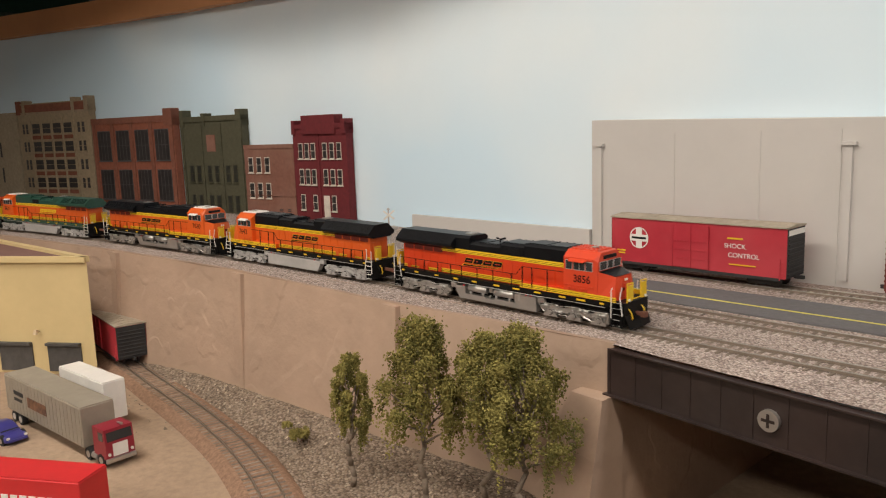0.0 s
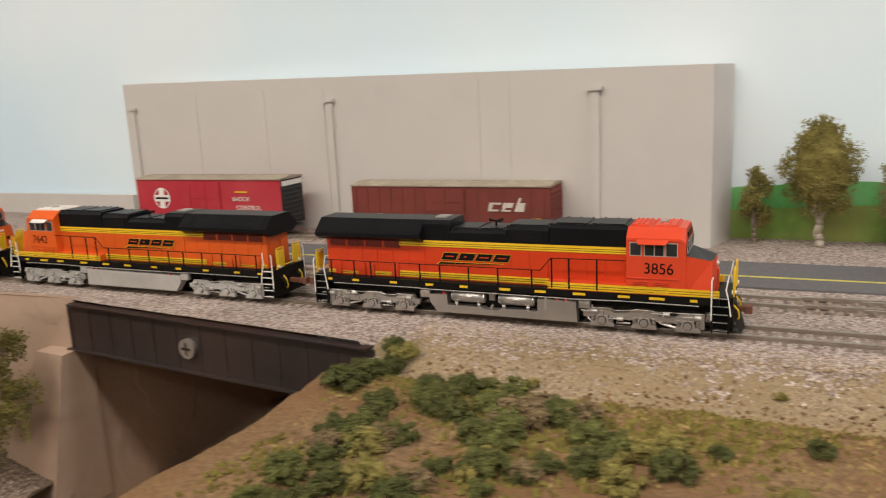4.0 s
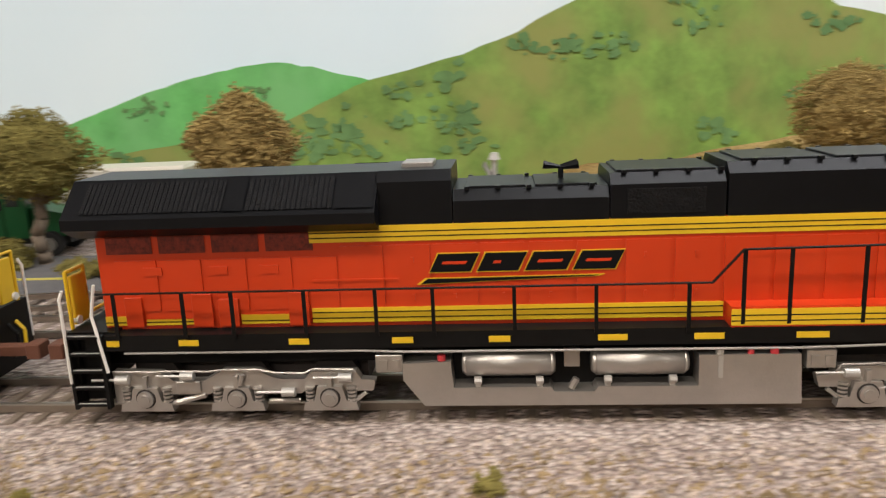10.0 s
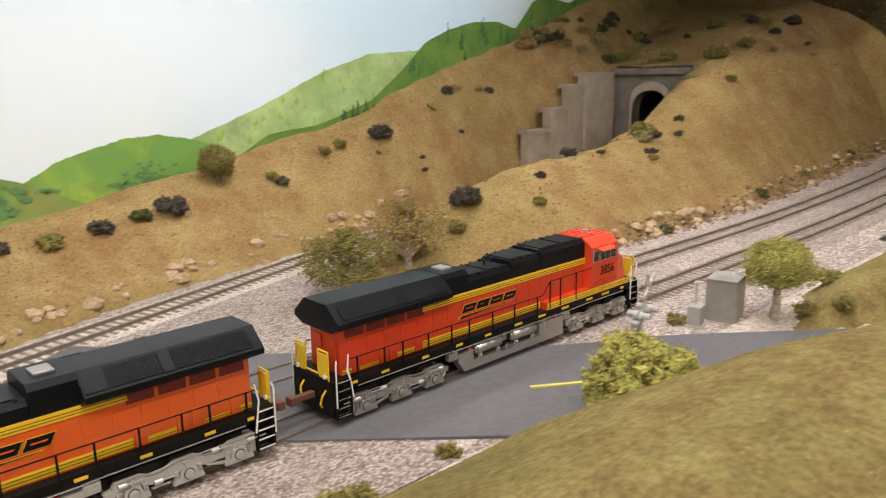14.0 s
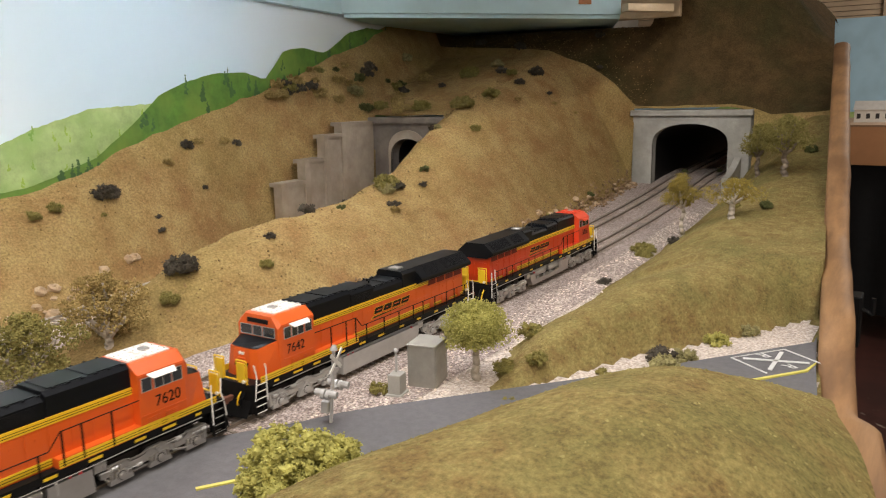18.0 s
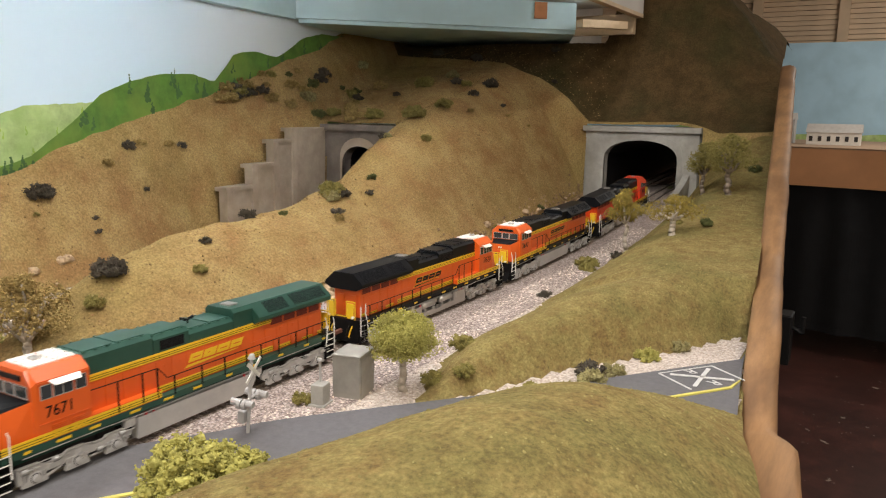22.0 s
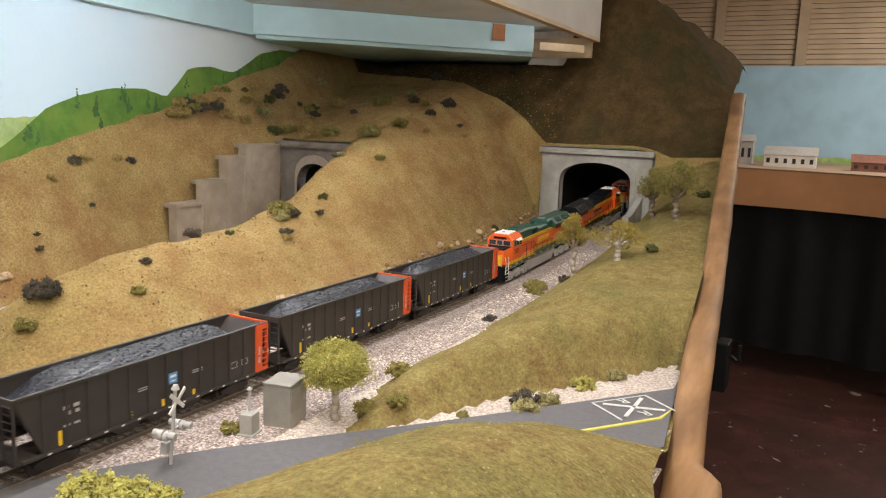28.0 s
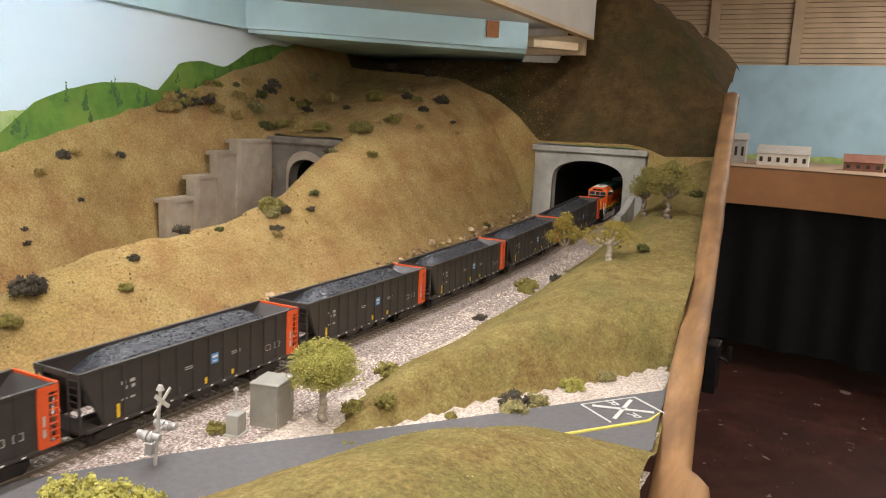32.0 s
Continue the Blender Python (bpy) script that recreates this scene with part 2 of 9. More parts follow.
M_BLACK = mat("black_enamel", (0.006, 0.0065, 0.008), 0.34, vary=0.15, scale=90, spec=0.16)
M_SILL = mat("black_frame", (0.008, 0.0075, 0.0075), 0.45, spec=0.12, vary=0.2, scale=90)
M_GREEN = mat("dark_green_enamel", (0.018, 0.065, 0.045), 0.4, vary=0.12, scale=90)
M_ORANGE1 = mat("red_orange_enamel", (0.60, 0.046, 0.008), 0.34, vary=0.04, scale=40, coat=0.15)
M_ORANGE2 = mat("orange_enamel", (0.68, 0.105, 0.012), 0.36, vary=0.04, scale=40, coat=0.15)
M_CABRED = mat("cab_red", (0.64, 0.058, 0.018), 0.4, vary=0.04, scale=40, coat=0.1)
M_YEL = mat("yellow_enamel", (0.78, 0.50, 0.02), 0.4, vary=0.05, scale=60)
M_SILV = mat("silver_enamel", (0.47, 0.44, 0.41), 0.36, metal=0.75, vary=0.08, scale=70, bump=0.0001, bscale=900)
M_GREY = mat("light_grey_enamel", (0.44, 0.42, 0.40), 0.5, metal=0.1, vary=0.1, scale=70)
M_WHITE = mat("white_enamel", (0.78, 0.75, 0.70), 0.45, vary=0.05, scale=80)
M_GLASS = mat("dark_glazing", (0.03, 0.032, 0.035), 0.08, vary=0.05, spec=0.9)
M_GRILLE = mat("black_mesh_grille", (0.008, 0.008, 0.009), 0.5, spec=0.12, vary=0.3, scale=400, bump=0.0004, bscale=1800)
M_HOPPER = mat("brown_black_hopper", (0.036, 0.030, 0.027), 0.5, vary=0.2, scale=60, other=(0.05, 0.04, 0.034), big=0.08, bigscale=14)
M_HOPRED = mat("orange_red_end_paint", (0.66, 0.09, 0.02), 0.5, vary=0.08, scale=60)
M_COAL = mat("coal_load", (0.022, 0.023, 0.030), 0.40, vary=0.4, scale=380, bump=0.0022, bscale=330, spec=0.6)
M_WHEEL = mat("dark_wheel_steel", (0.05, 0.042, 0.038), 0.5, metal=0.5)


# ---- mesh building ----
class Shape:
    """Vertices and faces of one part."""

    def __init__(self):
        self.v, self.f = [], []

    def add(self, verts, faces):
        n = len(self.v)
        self.v += [tuple(p) for p in verts]
        self.f += [tuple(i + n for i in f) for f in faces]
        return self

    def box(self, x0, x1, y0, y1, z0, z1, c=0.0):
        """A box, its upright and top edges cut by c."""
        if c <= 0:
            return self.prism([(x0, z0), (x1, z0), (x1, z1), (x0, z1)], y0, y1)
        a = [(x0 + c, y0), (x1 - c, y0), (x1, y0 + c), (x1, y1 - c), (x1 - c, y1), (x0 + c, y1), (x0, y1 - c), (x0, y0 + c)]
        b = [(x0 + 2 * c, y0 + c), (x1 - 2 * c, y0 + c), (x1 - c, y0 + 2 * c), (x1 - c, y1 - 2 * c), (x1 - 2 * c, y1 - c), (x0 + 2 * c, y1 - c), (x0 + c, y1 - 2 * c), (x0 + c, y0 + 2 * c)]
        vs = [(x, y, z0) for x, y in a] + [(x, y, z1 - c) for x, y in a] + [(x, y, z1) for x, y in b]
        fs = [tuple(range(7, -1, -1)), tuple(range(16, 24))]
        for k in (0, 8):
            fs += [(k + i, k + (i + 1) % 8, k + 8 + (i + 1) % 8, k + 8 + i) for i in range(8)]
        return self.add(vs, fs)

    def prism(self, poly, y0, y1):
        """A polygon in x and z (counter-clockwise seen from -y), drawn out from y0 to y1."""
        n = len(poly)
        vs = [(x, y0, z) for x, z in poly] + [(x, y1, z) for x, z in poly]
        return self.add(vs, [tuple(range(n)), tuple(range(2 * n - 1, n - 1, -1))] + [((i + 1) % n, i, n + i, n + (i + 1) % n) for i in range(n)])

    def prism_x(self, poly, x0, x1):
        """A polygon in y and z, drawn out along x."""
        n = len(poly)
        vs = [(x0, y, z) for y, z in poly] + [(x1, y, z) for y, z in poly]
        return self.add(vs, [tuple(range(n - 1, -1, -1)), tuple(range(n, 2 * n))] + [(i, (i + 1) % n, n + (i + 1) % n, n + i) for i in range(n)])

    def prism_z(self, poly, z0, z1):
        n = len(poly)
        vs = [(x, y, z0) for x, y in poly] + [(x, y, z1) for x, y in poly]
        return self.add(vs, [tuple(range(n - 1, -1, -1)), tuple(range(n, 2 * n))] + [(i, (i + 1) % n, n + (i + 1) % n, n + i) for i in range(n)])

    def rod(self, a, b, r, n=6, r2=None):
        a, b = Vector(a), Vector(b)
        d = (b - a).normalized()
        u = d.orthogonal().normalized()
        w = d.cross(u)
        r2 = r if r2 is None else r2
        vs = []
        for p, q in ((a, r), (b, r2)):
            vs += [p + (u * math.cos(2 * math.pi * i / n) + w * math.sin(2 * math.pi * i / n)) * q for i in range(n)]
        return self.add(vs, [tuple(range(n - 1, -1, -1)), tuple(range(n, 2 * n))] + [(i, (i + 1) % n, n + (i + 1) % n, n + i) for i in range(n)])

    def path(self, pts, r, n=6):
        for a, b in zip(pts, pts[1:]):
            self.rod(a, b, r, n)
        return self

    def grid(self, rows):
        """A sheet through equal rows of points."""
        n, m = len(self.v), len(rows[0])
        self.v += [tuple(p) for r in rows for p in r]
        for i in range(len(rows) - 1):
            for j in range(m - 1):
                a = n + i * m + j
                self.f.append((a, a + 1, a + m + 1, a + m))
        return self

    def blob(self, c, r, rng, squash=0.8, n=7, m=5, rough=0.3):
        """An uneven lump."""
        cx, cy, cz = c
        rows = []
        for i in range(m):
            th = math.pi * (i + 0.15) / (m - 0.7)
            rows.append([])
            for j in range(n):
                ph = 2 * math.pi * j / n
                k = r * (1 + rough * (rng.random() - 0.5) * 2)
                rows[-1].append((cx + k * math.sin(th) * math.cos(ph), cy + k * math.sin(th) * math.sin(ph), cz + k * squash * math.cos(th)))
        b = len(self.v)
        self.v += [p for row in rows for p in row]
        for i in range(m - 1):
            for j in range(n):
                self.f.append((b + i * n + j, b + (i + 1) * n + j, b + (i + 1) * n + (j + 1) % n, b + i * n + (j + 1) % n))
        self.f.append(tuple(b + j for j in range(n)))
        self.f.append(tuple(b + (m - 1) * n + j for j in range(n - 1, -1, -1)))
        return self

    def fleck(self, c, r, rng):
        """A crumb of foliage: a small uneven six-pointed lump."""
        x, y, z = c
        k = [r * rng.uniform(0.55, 1.35) for _ in range(6)]
        t = [r * rng.uniform(-0.5, 0.5) for _ in range(6)]
        n = len(self.v)
        self.v += [(x + k[0], y + t[0], z + t[1]), (x + t[2], y + k[1], z + t[3]), (x - k[2], y + t[4], z + t[5]), (x + t[1], y - k[3], z + t[0]), (x + t[3], y + t[2], z + k[4]), (x + t[5], y + t[4], z - k[5])]
        self.f += [(n, n + 1, n + 4), (n + 1, n + 2, n + 4), (n + 2, n + 3, n + 4), (n + 3, n, n + 4), (n + 1, n, n + 5), (n + 2, n + 1, n + 5), (n + 3, n + 2, n + 5), (n, n + 3, n + 5)]
        return self

    def weld(self):
        seen, idx, vs = {}, [], []
        for p in self.v:
            q = tuple(round(c, 6) for c in p)
            if q not in seen:
                seen[q] = len(vs)
                vs.append(p)
            idx.append(seen[q])
        fs = [tuple(dict.fromkeys(idx[i] for i in f)) for f in self.f]
        self.v, self.f = vs, [f for f in fs if len(f) > 2]
        return self

    def mesh(self, name, material, smooth=False):
        me = bpy.data.meshes.new(name)
        me.from_pydata(self.v, [], self.f)
        me.materials.append(material)
        if smooth:
            me.polygons.foreach_set("use_smooth", [True] * len(me.polygons))
        me.update()
        return me


def part(name, sh, material, parent=None, label="", smooth=False):
    ob = new(name, sh.mesh(name, material, smooth))
    if parent is not None:
        ob.parent = parent
    if label:
        ob["label"] = label
    return ob


def thing(name, label, category, group="", kind="", m=None):
    ob = new(name)
    ob.empty_display_size = 0.01
    if m is not None:
        ob.matrix_basis = m
    return tagged(ob, label, category, group, kind)


def setting(name, sh, material, label, category="", smooth=False):
    ob = new(name, sh.mesh(name, material, smooth))
    return tagged(ob, label, category or name, kind="structure")


def lettering(name, words, size, m, material, parent, label="", shear=0.0, wide=1.0, depth=0.0001):
    cu = bpy.data.curves.new(name, "FONT")
    cu.body, cu.size, cu.shear, cu.extrude, cu.align_x, cu.align_y = words, size, shear, depth, "CENTER", "CENTER"
    tmp = bpy.data.objects.new("tmp", cu)
    scene.collection.objects.link(tmp)
    bpy.context.view_layer.update()
    me = bpy.data.meshes.new_from_object(tmp.evaluated_get(bpy.context.evaluated_depsgraph_get()))
    bpy.data.objects.remove(tmp)
    me.transform(m @ Matrix.Diagonal((wide, 1, 1, 1)))
    me.materials.clear()
    me.materials.append(material)
    ob = new(name, me)
    ob.parent = parent
    if label:
        ob["label"] = label
    return ob


def lerp(x, pts):
    return float(np.interp(x, [p[0] for p in pts], [p[1] for p in pts]))


def smooth01(a):
    a = min(1.0, max(0.0, a))
    return a * a * (3 - 2 * a)


def grade(x):
    """Height of the railhead along the main line: level, then climbing to the tunnel."""
    if x < 0.0:
        return 0.016 * x * x / (x - 0.08) * -1
    if x < 1.75:
        return 0.0
    if x < 2.45:
        return 0.074 * (x - 1.75) ** 2
    return 0.03626 + 0.06 * (x - 2.45)


def main_y(x):
    """The main line is straight but for a bend at the west end."""
    if x > 0:
        return 0.0
    return -0.135 * x * x if x > -1.05 else -0.1488 + 0.2835 * (x + 1.05)


def nz(x, y, s, seed=0.0):
    return noise.noise(Vector((x * s, y * s, seed)))


# ---- terrain and structure ----
BACKLINE = [(-3.4, -0.85), (-2.6, -0.42), (-2.2, -0.235), (-1.75, -0.055), (-1.4, 0.070), (-1.1, 0.158), (-0.8, 0.225), (-0.6, 0.25), (0.62, 0.25), (0.95, 0.285), (1.2, 0.36), (1.6, 0.405), (2.06, 0.47), (2.6, 0.56)]


def back_y(x):
    return lerp(x, BACKLINE)


def t2_y(x):
    return main_y(x) + lerp(x, [(-3, 0.066), (0.0, 0.066), (0.8, 0.054), (1.3, 0.056), (2.2, 0.052), (4, 0.05)])


def t4(s):
    """The branch behind the mound, s from 0 to 1."""
    pts = [(0.45, 0.058), (0.62, 0.066), (0.82, 0.088), (1.0, 0.130), (1.155, 0.176), (1.27, 0.211), (1.38, 0.246), (1.52, 0.288), (1.66, 0.318), (1.85, 0.336), (2.06, 0.340), (2.5, 0.342)]
    k = s * (len(pts) - 1)
    i = min(int(k), len(pts) - 2)
    f = k - i
    g = lambda j: Vector(pts[max(0, min(len(pts) - 1, j))])
    a, b, c, d = g(i - 1), g(i), g(i + 1), g(i + 2)
    return 0.5 * (2 * b + (c - a) * f + (2 * a - 5 * b + 4 * c - d) * f * f + (3 * b - a - 3 * c + d) * f ** 3)


T4 = [t4(i / 220) for i in range(221)]


def t4_y(x):
    return lerp(x, [(p.x, p.y) for p in T4])


def t4_z(x):
    return 0.001 + 0.022 * smooth01((x - 1.5) / 0.6)


def back_foot(x):
    """Where the back hill meets the level ground."""
    return lerp(x, [(0.85, 0.20), (1.0, 0.155), (1.085, 0.168), (1.158, 0.200), (1.272, 0.245), (1.395, 0.275), (1.6, 0.335), (1.75, 0.365), (1.84, 0.392), (2.06, 0.416), (2.6, 0.45)])


def back_top(x):
    return lerp(x, [(0.85, -0.002), (1.0, 0.008), (1.15, 0.022), (1.276, 0.042), (1.37, 0.056), (1.5, 0.082), (1.59, 0.100), (1.68, 0.134), (1.8, 0.165), (1.95, 0.20), (2.06, 0.235), (2.25, 0.29), (2.6, 0.36)])


def wing_top(x):
    """Top of the stepped wing wall by the branch tunnel."""
    return lerp(x, [(1.80, 0.0), (1.833, 0.055), (1.89, 0.066), (1.94, 0.095), (1.985, 0.128), (2.06, 0.145)])


def back_hill(x, y):
    f, b = back_foot(x), back_y(x)
    k = (y - f) / (b - f + 1e-6)
    z0 = max(wing_top(x), 0.0) if x > 1.80 else 0.0
    z1 = back_top(x) + 0.01
    z = z0 + (z1 - z0) * smooth01(k * 0.85 + 0.08) if k > 0 else -0.01
    return z + 0.006 * nz(x, y, 12, 3.1) + 0.0025 * nz(x, y, 45, 1.7)


def mound_crest(x):
    return lerp(x, [(1.34, -0.02), (1.40, 0.0), (1.46, 0.024), (1.52, 0.047), (1.58, 0.060), (1.65, 0.064), (1.73, 0.068), (1.80, 0.074), (1.85, 0.082), (1.90, 0.104), (1.977, 0.138), (2.08, 0.170), (2.2, 0.194), (2.39, 0.245), (2.6, 0.33)])


def mound_foot(x):
    return lerp(x, [(1.30, 0.16), (1.45, 0.105), (1.75, 0.098), (2.39, 0.106)])


def near_mound(x, y):
    """The tan spur between the main line and the branch."""
    c = mound_crest(x)
    f = mound_foot(x)
    top = lerp(x, [(1.3, 0.175), (1.5, 0.175), (1.75, 0.20), (2.0, 0.235), (2.39, 0.27)])
    end = lerp(x, [(1.3, 0.19), (1.5, 0.26), (1.7, 0.295), (2.03, 0.312)])
    base = grade(x) - 0.004
    if y < f or x < 1.34:
        return -0.05
    if y < top:
        k = (y - f) / (top - f)
        z = base + (c - base) * (0.25 * math.sqrt(k) + 0.75 * math.sin(k * math.pi / 2) ** 1.15)
    elif x > 2.05:
        z = c + (back_hill(x, y) - c) * smooth01((y - top) / 0.10)
    else:
        k = (y - top) / (end - top)
        z = c * (1 - smooth01(k)) - 0.02 * smooth01(k)
        if x > 1.8:
            z = c * (1 - smooth01(k * 0.9) * 0.85)
    return z + 0.005 * nz(x, y, 14, 8.2) + 0.002 * nz(x, y, 50, 4.4)


def over_tunnel(x, y):
    """The dark hill over both portals and down to the fascia."""
    z0 = lerp(y, [(-0.21, 0.150), (-0.165, 0.140), (-0.10, 0.135), (-0.072, 0.145), (-0.04, 0.151), (0.112, 0.151), (0.15, 0.19), (0.2, 0.222), (0.27, 0.248), (0.5, 0.27)])
    z1 = lerp(y, [(-0.21, 0.225), (-0.137, 0.275), (-0.051, 0.375), (0.002, 0.418), (0.06, 0.42), (0.5, 0.40)])
    k = smooth01((x - 2.392) / 0.23)
    z = z0 + (z1 - z0) * (0.35 * min(1.0, (x - 2.392) / 0.2) + 0.65 * k) + (0.016 * nz(x, y * 1.6, 8, 5.5) + 0.008 * abs(nz(x * 0.6, y, 26, 2.2)) + 0.002 * nz(x, y, 60, 2.2)) * min(1.0, (x - 2.38) * 12)
    if (x - 2.064) * 0.319 + (y - 0.455) * 0.321 > 0 and y > 0.12:
        z = min(z, 0.290)
    return z


def hill_z(x, y):
    if x >= 2.392:
        return max(over_tunnel(x, y), back_hill(x, y) if y > back_foot(x) else -1)
    z = -0.012
    if y > back_foot(x) - 0.004:
        z = max(z, back_hill(x, y))
    if x > 2.062 and y > 0.27:
        z = max(z, 0.150 + (x - 2.06) * 0.30 + 0.006 * nz(x, y, 14, 7.7))
    z = max(z, near_mound(x, y))
    return z


def fascia_y(x):
    return lerp(x, [(0.2, -0.36), (1.25, -0.345), (1.45, -0.295), (1.646, -0.268), (2.69, -0.148), (3.3, -0.08)])


def sheet(name, x0, x1, y0, y1, step, zf, material, label, category, skip=None, smooth=True, edge=None):
    nx, ny = round((x1 - x0) / step) + 1, round((y1 - y0) / step) + 1
    xs, ys = np.linspace(x0, x1, nx), np.linspace(y0, y1, ny)
    verts = [(x, y, zf(x, y)) for x in xs for y in ys]
    if edge:
        verts = [(x, max(y, edge(x)), zf(x, max(y, edge(x)))) for x, y, z in verts]
    faces = []
    for i in range(nx - 1):
        for j in range(ny - 1):
            if skip and skip(xs[i], xs[i + 1], ys[j], ys[j + 1], verts[i * ny + j][2]):
                continue
            a = i * ny + j
            faces.append((a, a + ny, a + ny + 1, a + 1))
    sh = Shape()
    sh.v, sh.f = verts, faces
    return setting(name, sh, material, label, category, smooth)


def hill_gap(xa, xb, ya, yb, z):
    if xb < 1.30 and yb < back_foot(xa) - 0.01:
        return True
    if xa < 2.392 < xb + 0.002 and -0.071 < (ya + yb) / 2 < 0.110:
        return True
    if xa < 2.062 < xb + 0.002 and 0.272 < (ya + yb) / 2 < 0.40:
        return True
    if (ya + yb) / 2 > back_y(xa) + 0.012:
        return True
    if yb < fascia_y(xb) - 0.001 and xa > 2.0:
        return True
    return z < -0.011 and yb < 0.09 and not (xb >= 2.392 and yb < -0.071)


# ballast plain under the tracks
def plain_z(x, y):
    z = grade(x) - 0.0024 + 0.0004 * nz(x, y, 90, 1) + 0.0004 * nz(x, y, 20, 2)
    if 0.24 < x < 1.1:
        z -= bank_fall(x) * max(0.0, -0.045 - y)
    return z


def bank_fall(x):
    return lerp(x, [(0.2, 0.35), (0.6, 0.30), (0.9, 0.15), (1.1, 0.05)])


sheet("ground_east", 0.245, 2.56, -0.072, 0.42, 0.008, plain_z, M_BALLAST, "pinkish grey ballast plain between the tracks", "ground")
WALLTOP = [(-3.3, -0.83), (-1.17, -0.225), (-0.95, -0.165), (-0.7, -0.112), (-0.45, -0.075), (-0.2, -0.058), (-0.1, -0.045), (0.0, -0.036)]
sheet("ground_west", -3.3, 0.0, -0.85, 0.262, 0.02, plain_z, M_BALLAST, "pinkish grey ballast plain along the main line", "ground",
      lambda xa, xb, ya, yb, z: ya < max(lerp(xa, WALLTOP), lerp(xb, WALLTOP)) + 0.004 or ya > max(back_y(xa), back_y(xb)) + 0.01)
sheet("bridge_deck", 0.0, 0.245, -0.067, 0.262, 0.007, plain_z, M_BALLAST, "ballasted deck carried over the underpass", "ground", edge=lambda x: -0.0385 - 0.1024 * (x + 0.004))
sheet("hill_back", 0.9, 2.4, -0.22, 0.60, 0.0075, hill_z, M_HILL, "tan grassy hillside of ground foam behind the tracks", "hill", hill_gap, edge=lambda x: fascia_y(x) + 0.001 if x > 2.0 else -1.0)
sheet("hill_tunnel", 2.4, 3.4, -0.22, 0.60, 0.0075, hill_z, M_TUNHILL, "brown and green hill over the tunnel, its colour darkened for the shelf's shade", "hill", hill_gap, edge=lambda x: fascia_y(x) + 0.001)


# front scenery: bank, mounds and pale gravel
def road_mid(y):
    return lerp(y, [(-0.40, 1.82), (-0.27, 1.652), (-0.216, 1.581), (-0.154, 1.50), (-0.10, 1.425), (-0.05, 1.345), (0.0, 1.29), (0.06, 1.225), (0.16, 1.15)])


def front_z(x, y):
    z = -0.0035
    if x < 1.1:
        drop = max(0.0, -0.045 - y)
        z -= bank_fall(x) * drop
        z += 0.004 * nz(x, y, 18, 6) + 0.002 * nz(x, y, 60, 9)
    z = max(z, grade(x) - 0.0052 + 0.001 * nz(x, y, 30, 3)) if x > 1.0 else z
    # near grassy mound by the fascia
    high = lerp(x, [(1.02, 0.0), (1.07, 0.045), (1.12, 0.076), (1.25, 0.086), (1.34, 0.090), (1.405, 0.076), (1.48, 0.052), (1.556, 0.018), (1.60, 0.0)])
    cy, hw = lerp(x, [(1.1, -0.205), (1.22, -0.212), (1.34, -0.245), (1.6, -0.262)]), lerp(x, [(1.1, 0.118), (1.34, 0.100), (1.6, 0.085)])
    d = ((y - cy) / hw) ** 2
    if d < 1:
        z = max(z, -0.006 + high * (1 - d) ** 0.75 + 0.003 * nz(x, y, 16, 4))
    # green mound between the gravel and the fascia
    if x > 1.5:
        lo = lerp(x, [(1.50, -0.105), (1.60, -0.075), (1.8, -0.068), (2.0, -0.062), (2.4, -0.055)])
        hi = lerp(x, [(1.50, -0.106), (1.55, -0.125), (1.62, -0.155), (1.70, -0.205), (1.78, -0.25), (2.0, -0.26), (2.6, -0.26)])
        top = lerp(x, [(1.50, 0.0), (1.58, 0.026), (1.68, 0.040), (1.85, 0.050), (2.0, 0.060), (2.2, 0.085), (2.3, 0.105), (2.4, 0.135)])
        if hi < y < lo:
            k = (lo - y) / (lo - hi)
            shape = math.sin(min(1.0, k * 1.45) * math.pi / 2) if x < 1.78 and k < 0.69 else (1.0 if x >= 1.78 else math.cos((k - 0.69) / 0.31 * math.pi / 2) ** 0.7)
            if x >= 1.78:
                shape = math.sin(min(1.0, k * 1.8) * math.pi / 2)
            z = max(z, grade(x) - 0.006 + (top - grade(x) * 0.6) * shape + 0.003 * nz(x, y, 15, 6.6))
    return z


def front_gap(xa, xb, ya, yb, z):
    return max(ya, yb) < fascia_y(xa) - 0.001 or (ya > -0.040 and xa < 1.0)


def tan_z(x, y):
    return plain_z(x, y) + 0.0007 - 0.0030 * smooth01((y + 0.062) / 0.034) + 0.0012 * nz(x, y, 45, 12) + 0.0016 * nz(x, y, 190, 3) + 0.0010 * nz(x, y, 420, 8)


def earth_z(x, y):
    k = smooth01((-0.074 - y) / 0.035)
    return plain_z(x, y) * (1 - k) + front_z(x, y) * k - 0.0035 + 0.0065 * smooth01((-0.066 - y) / 0.035) + 0.0014 * nz(x, y, 38, 21) + 0.0012 * nz(x, y, 170, 5)


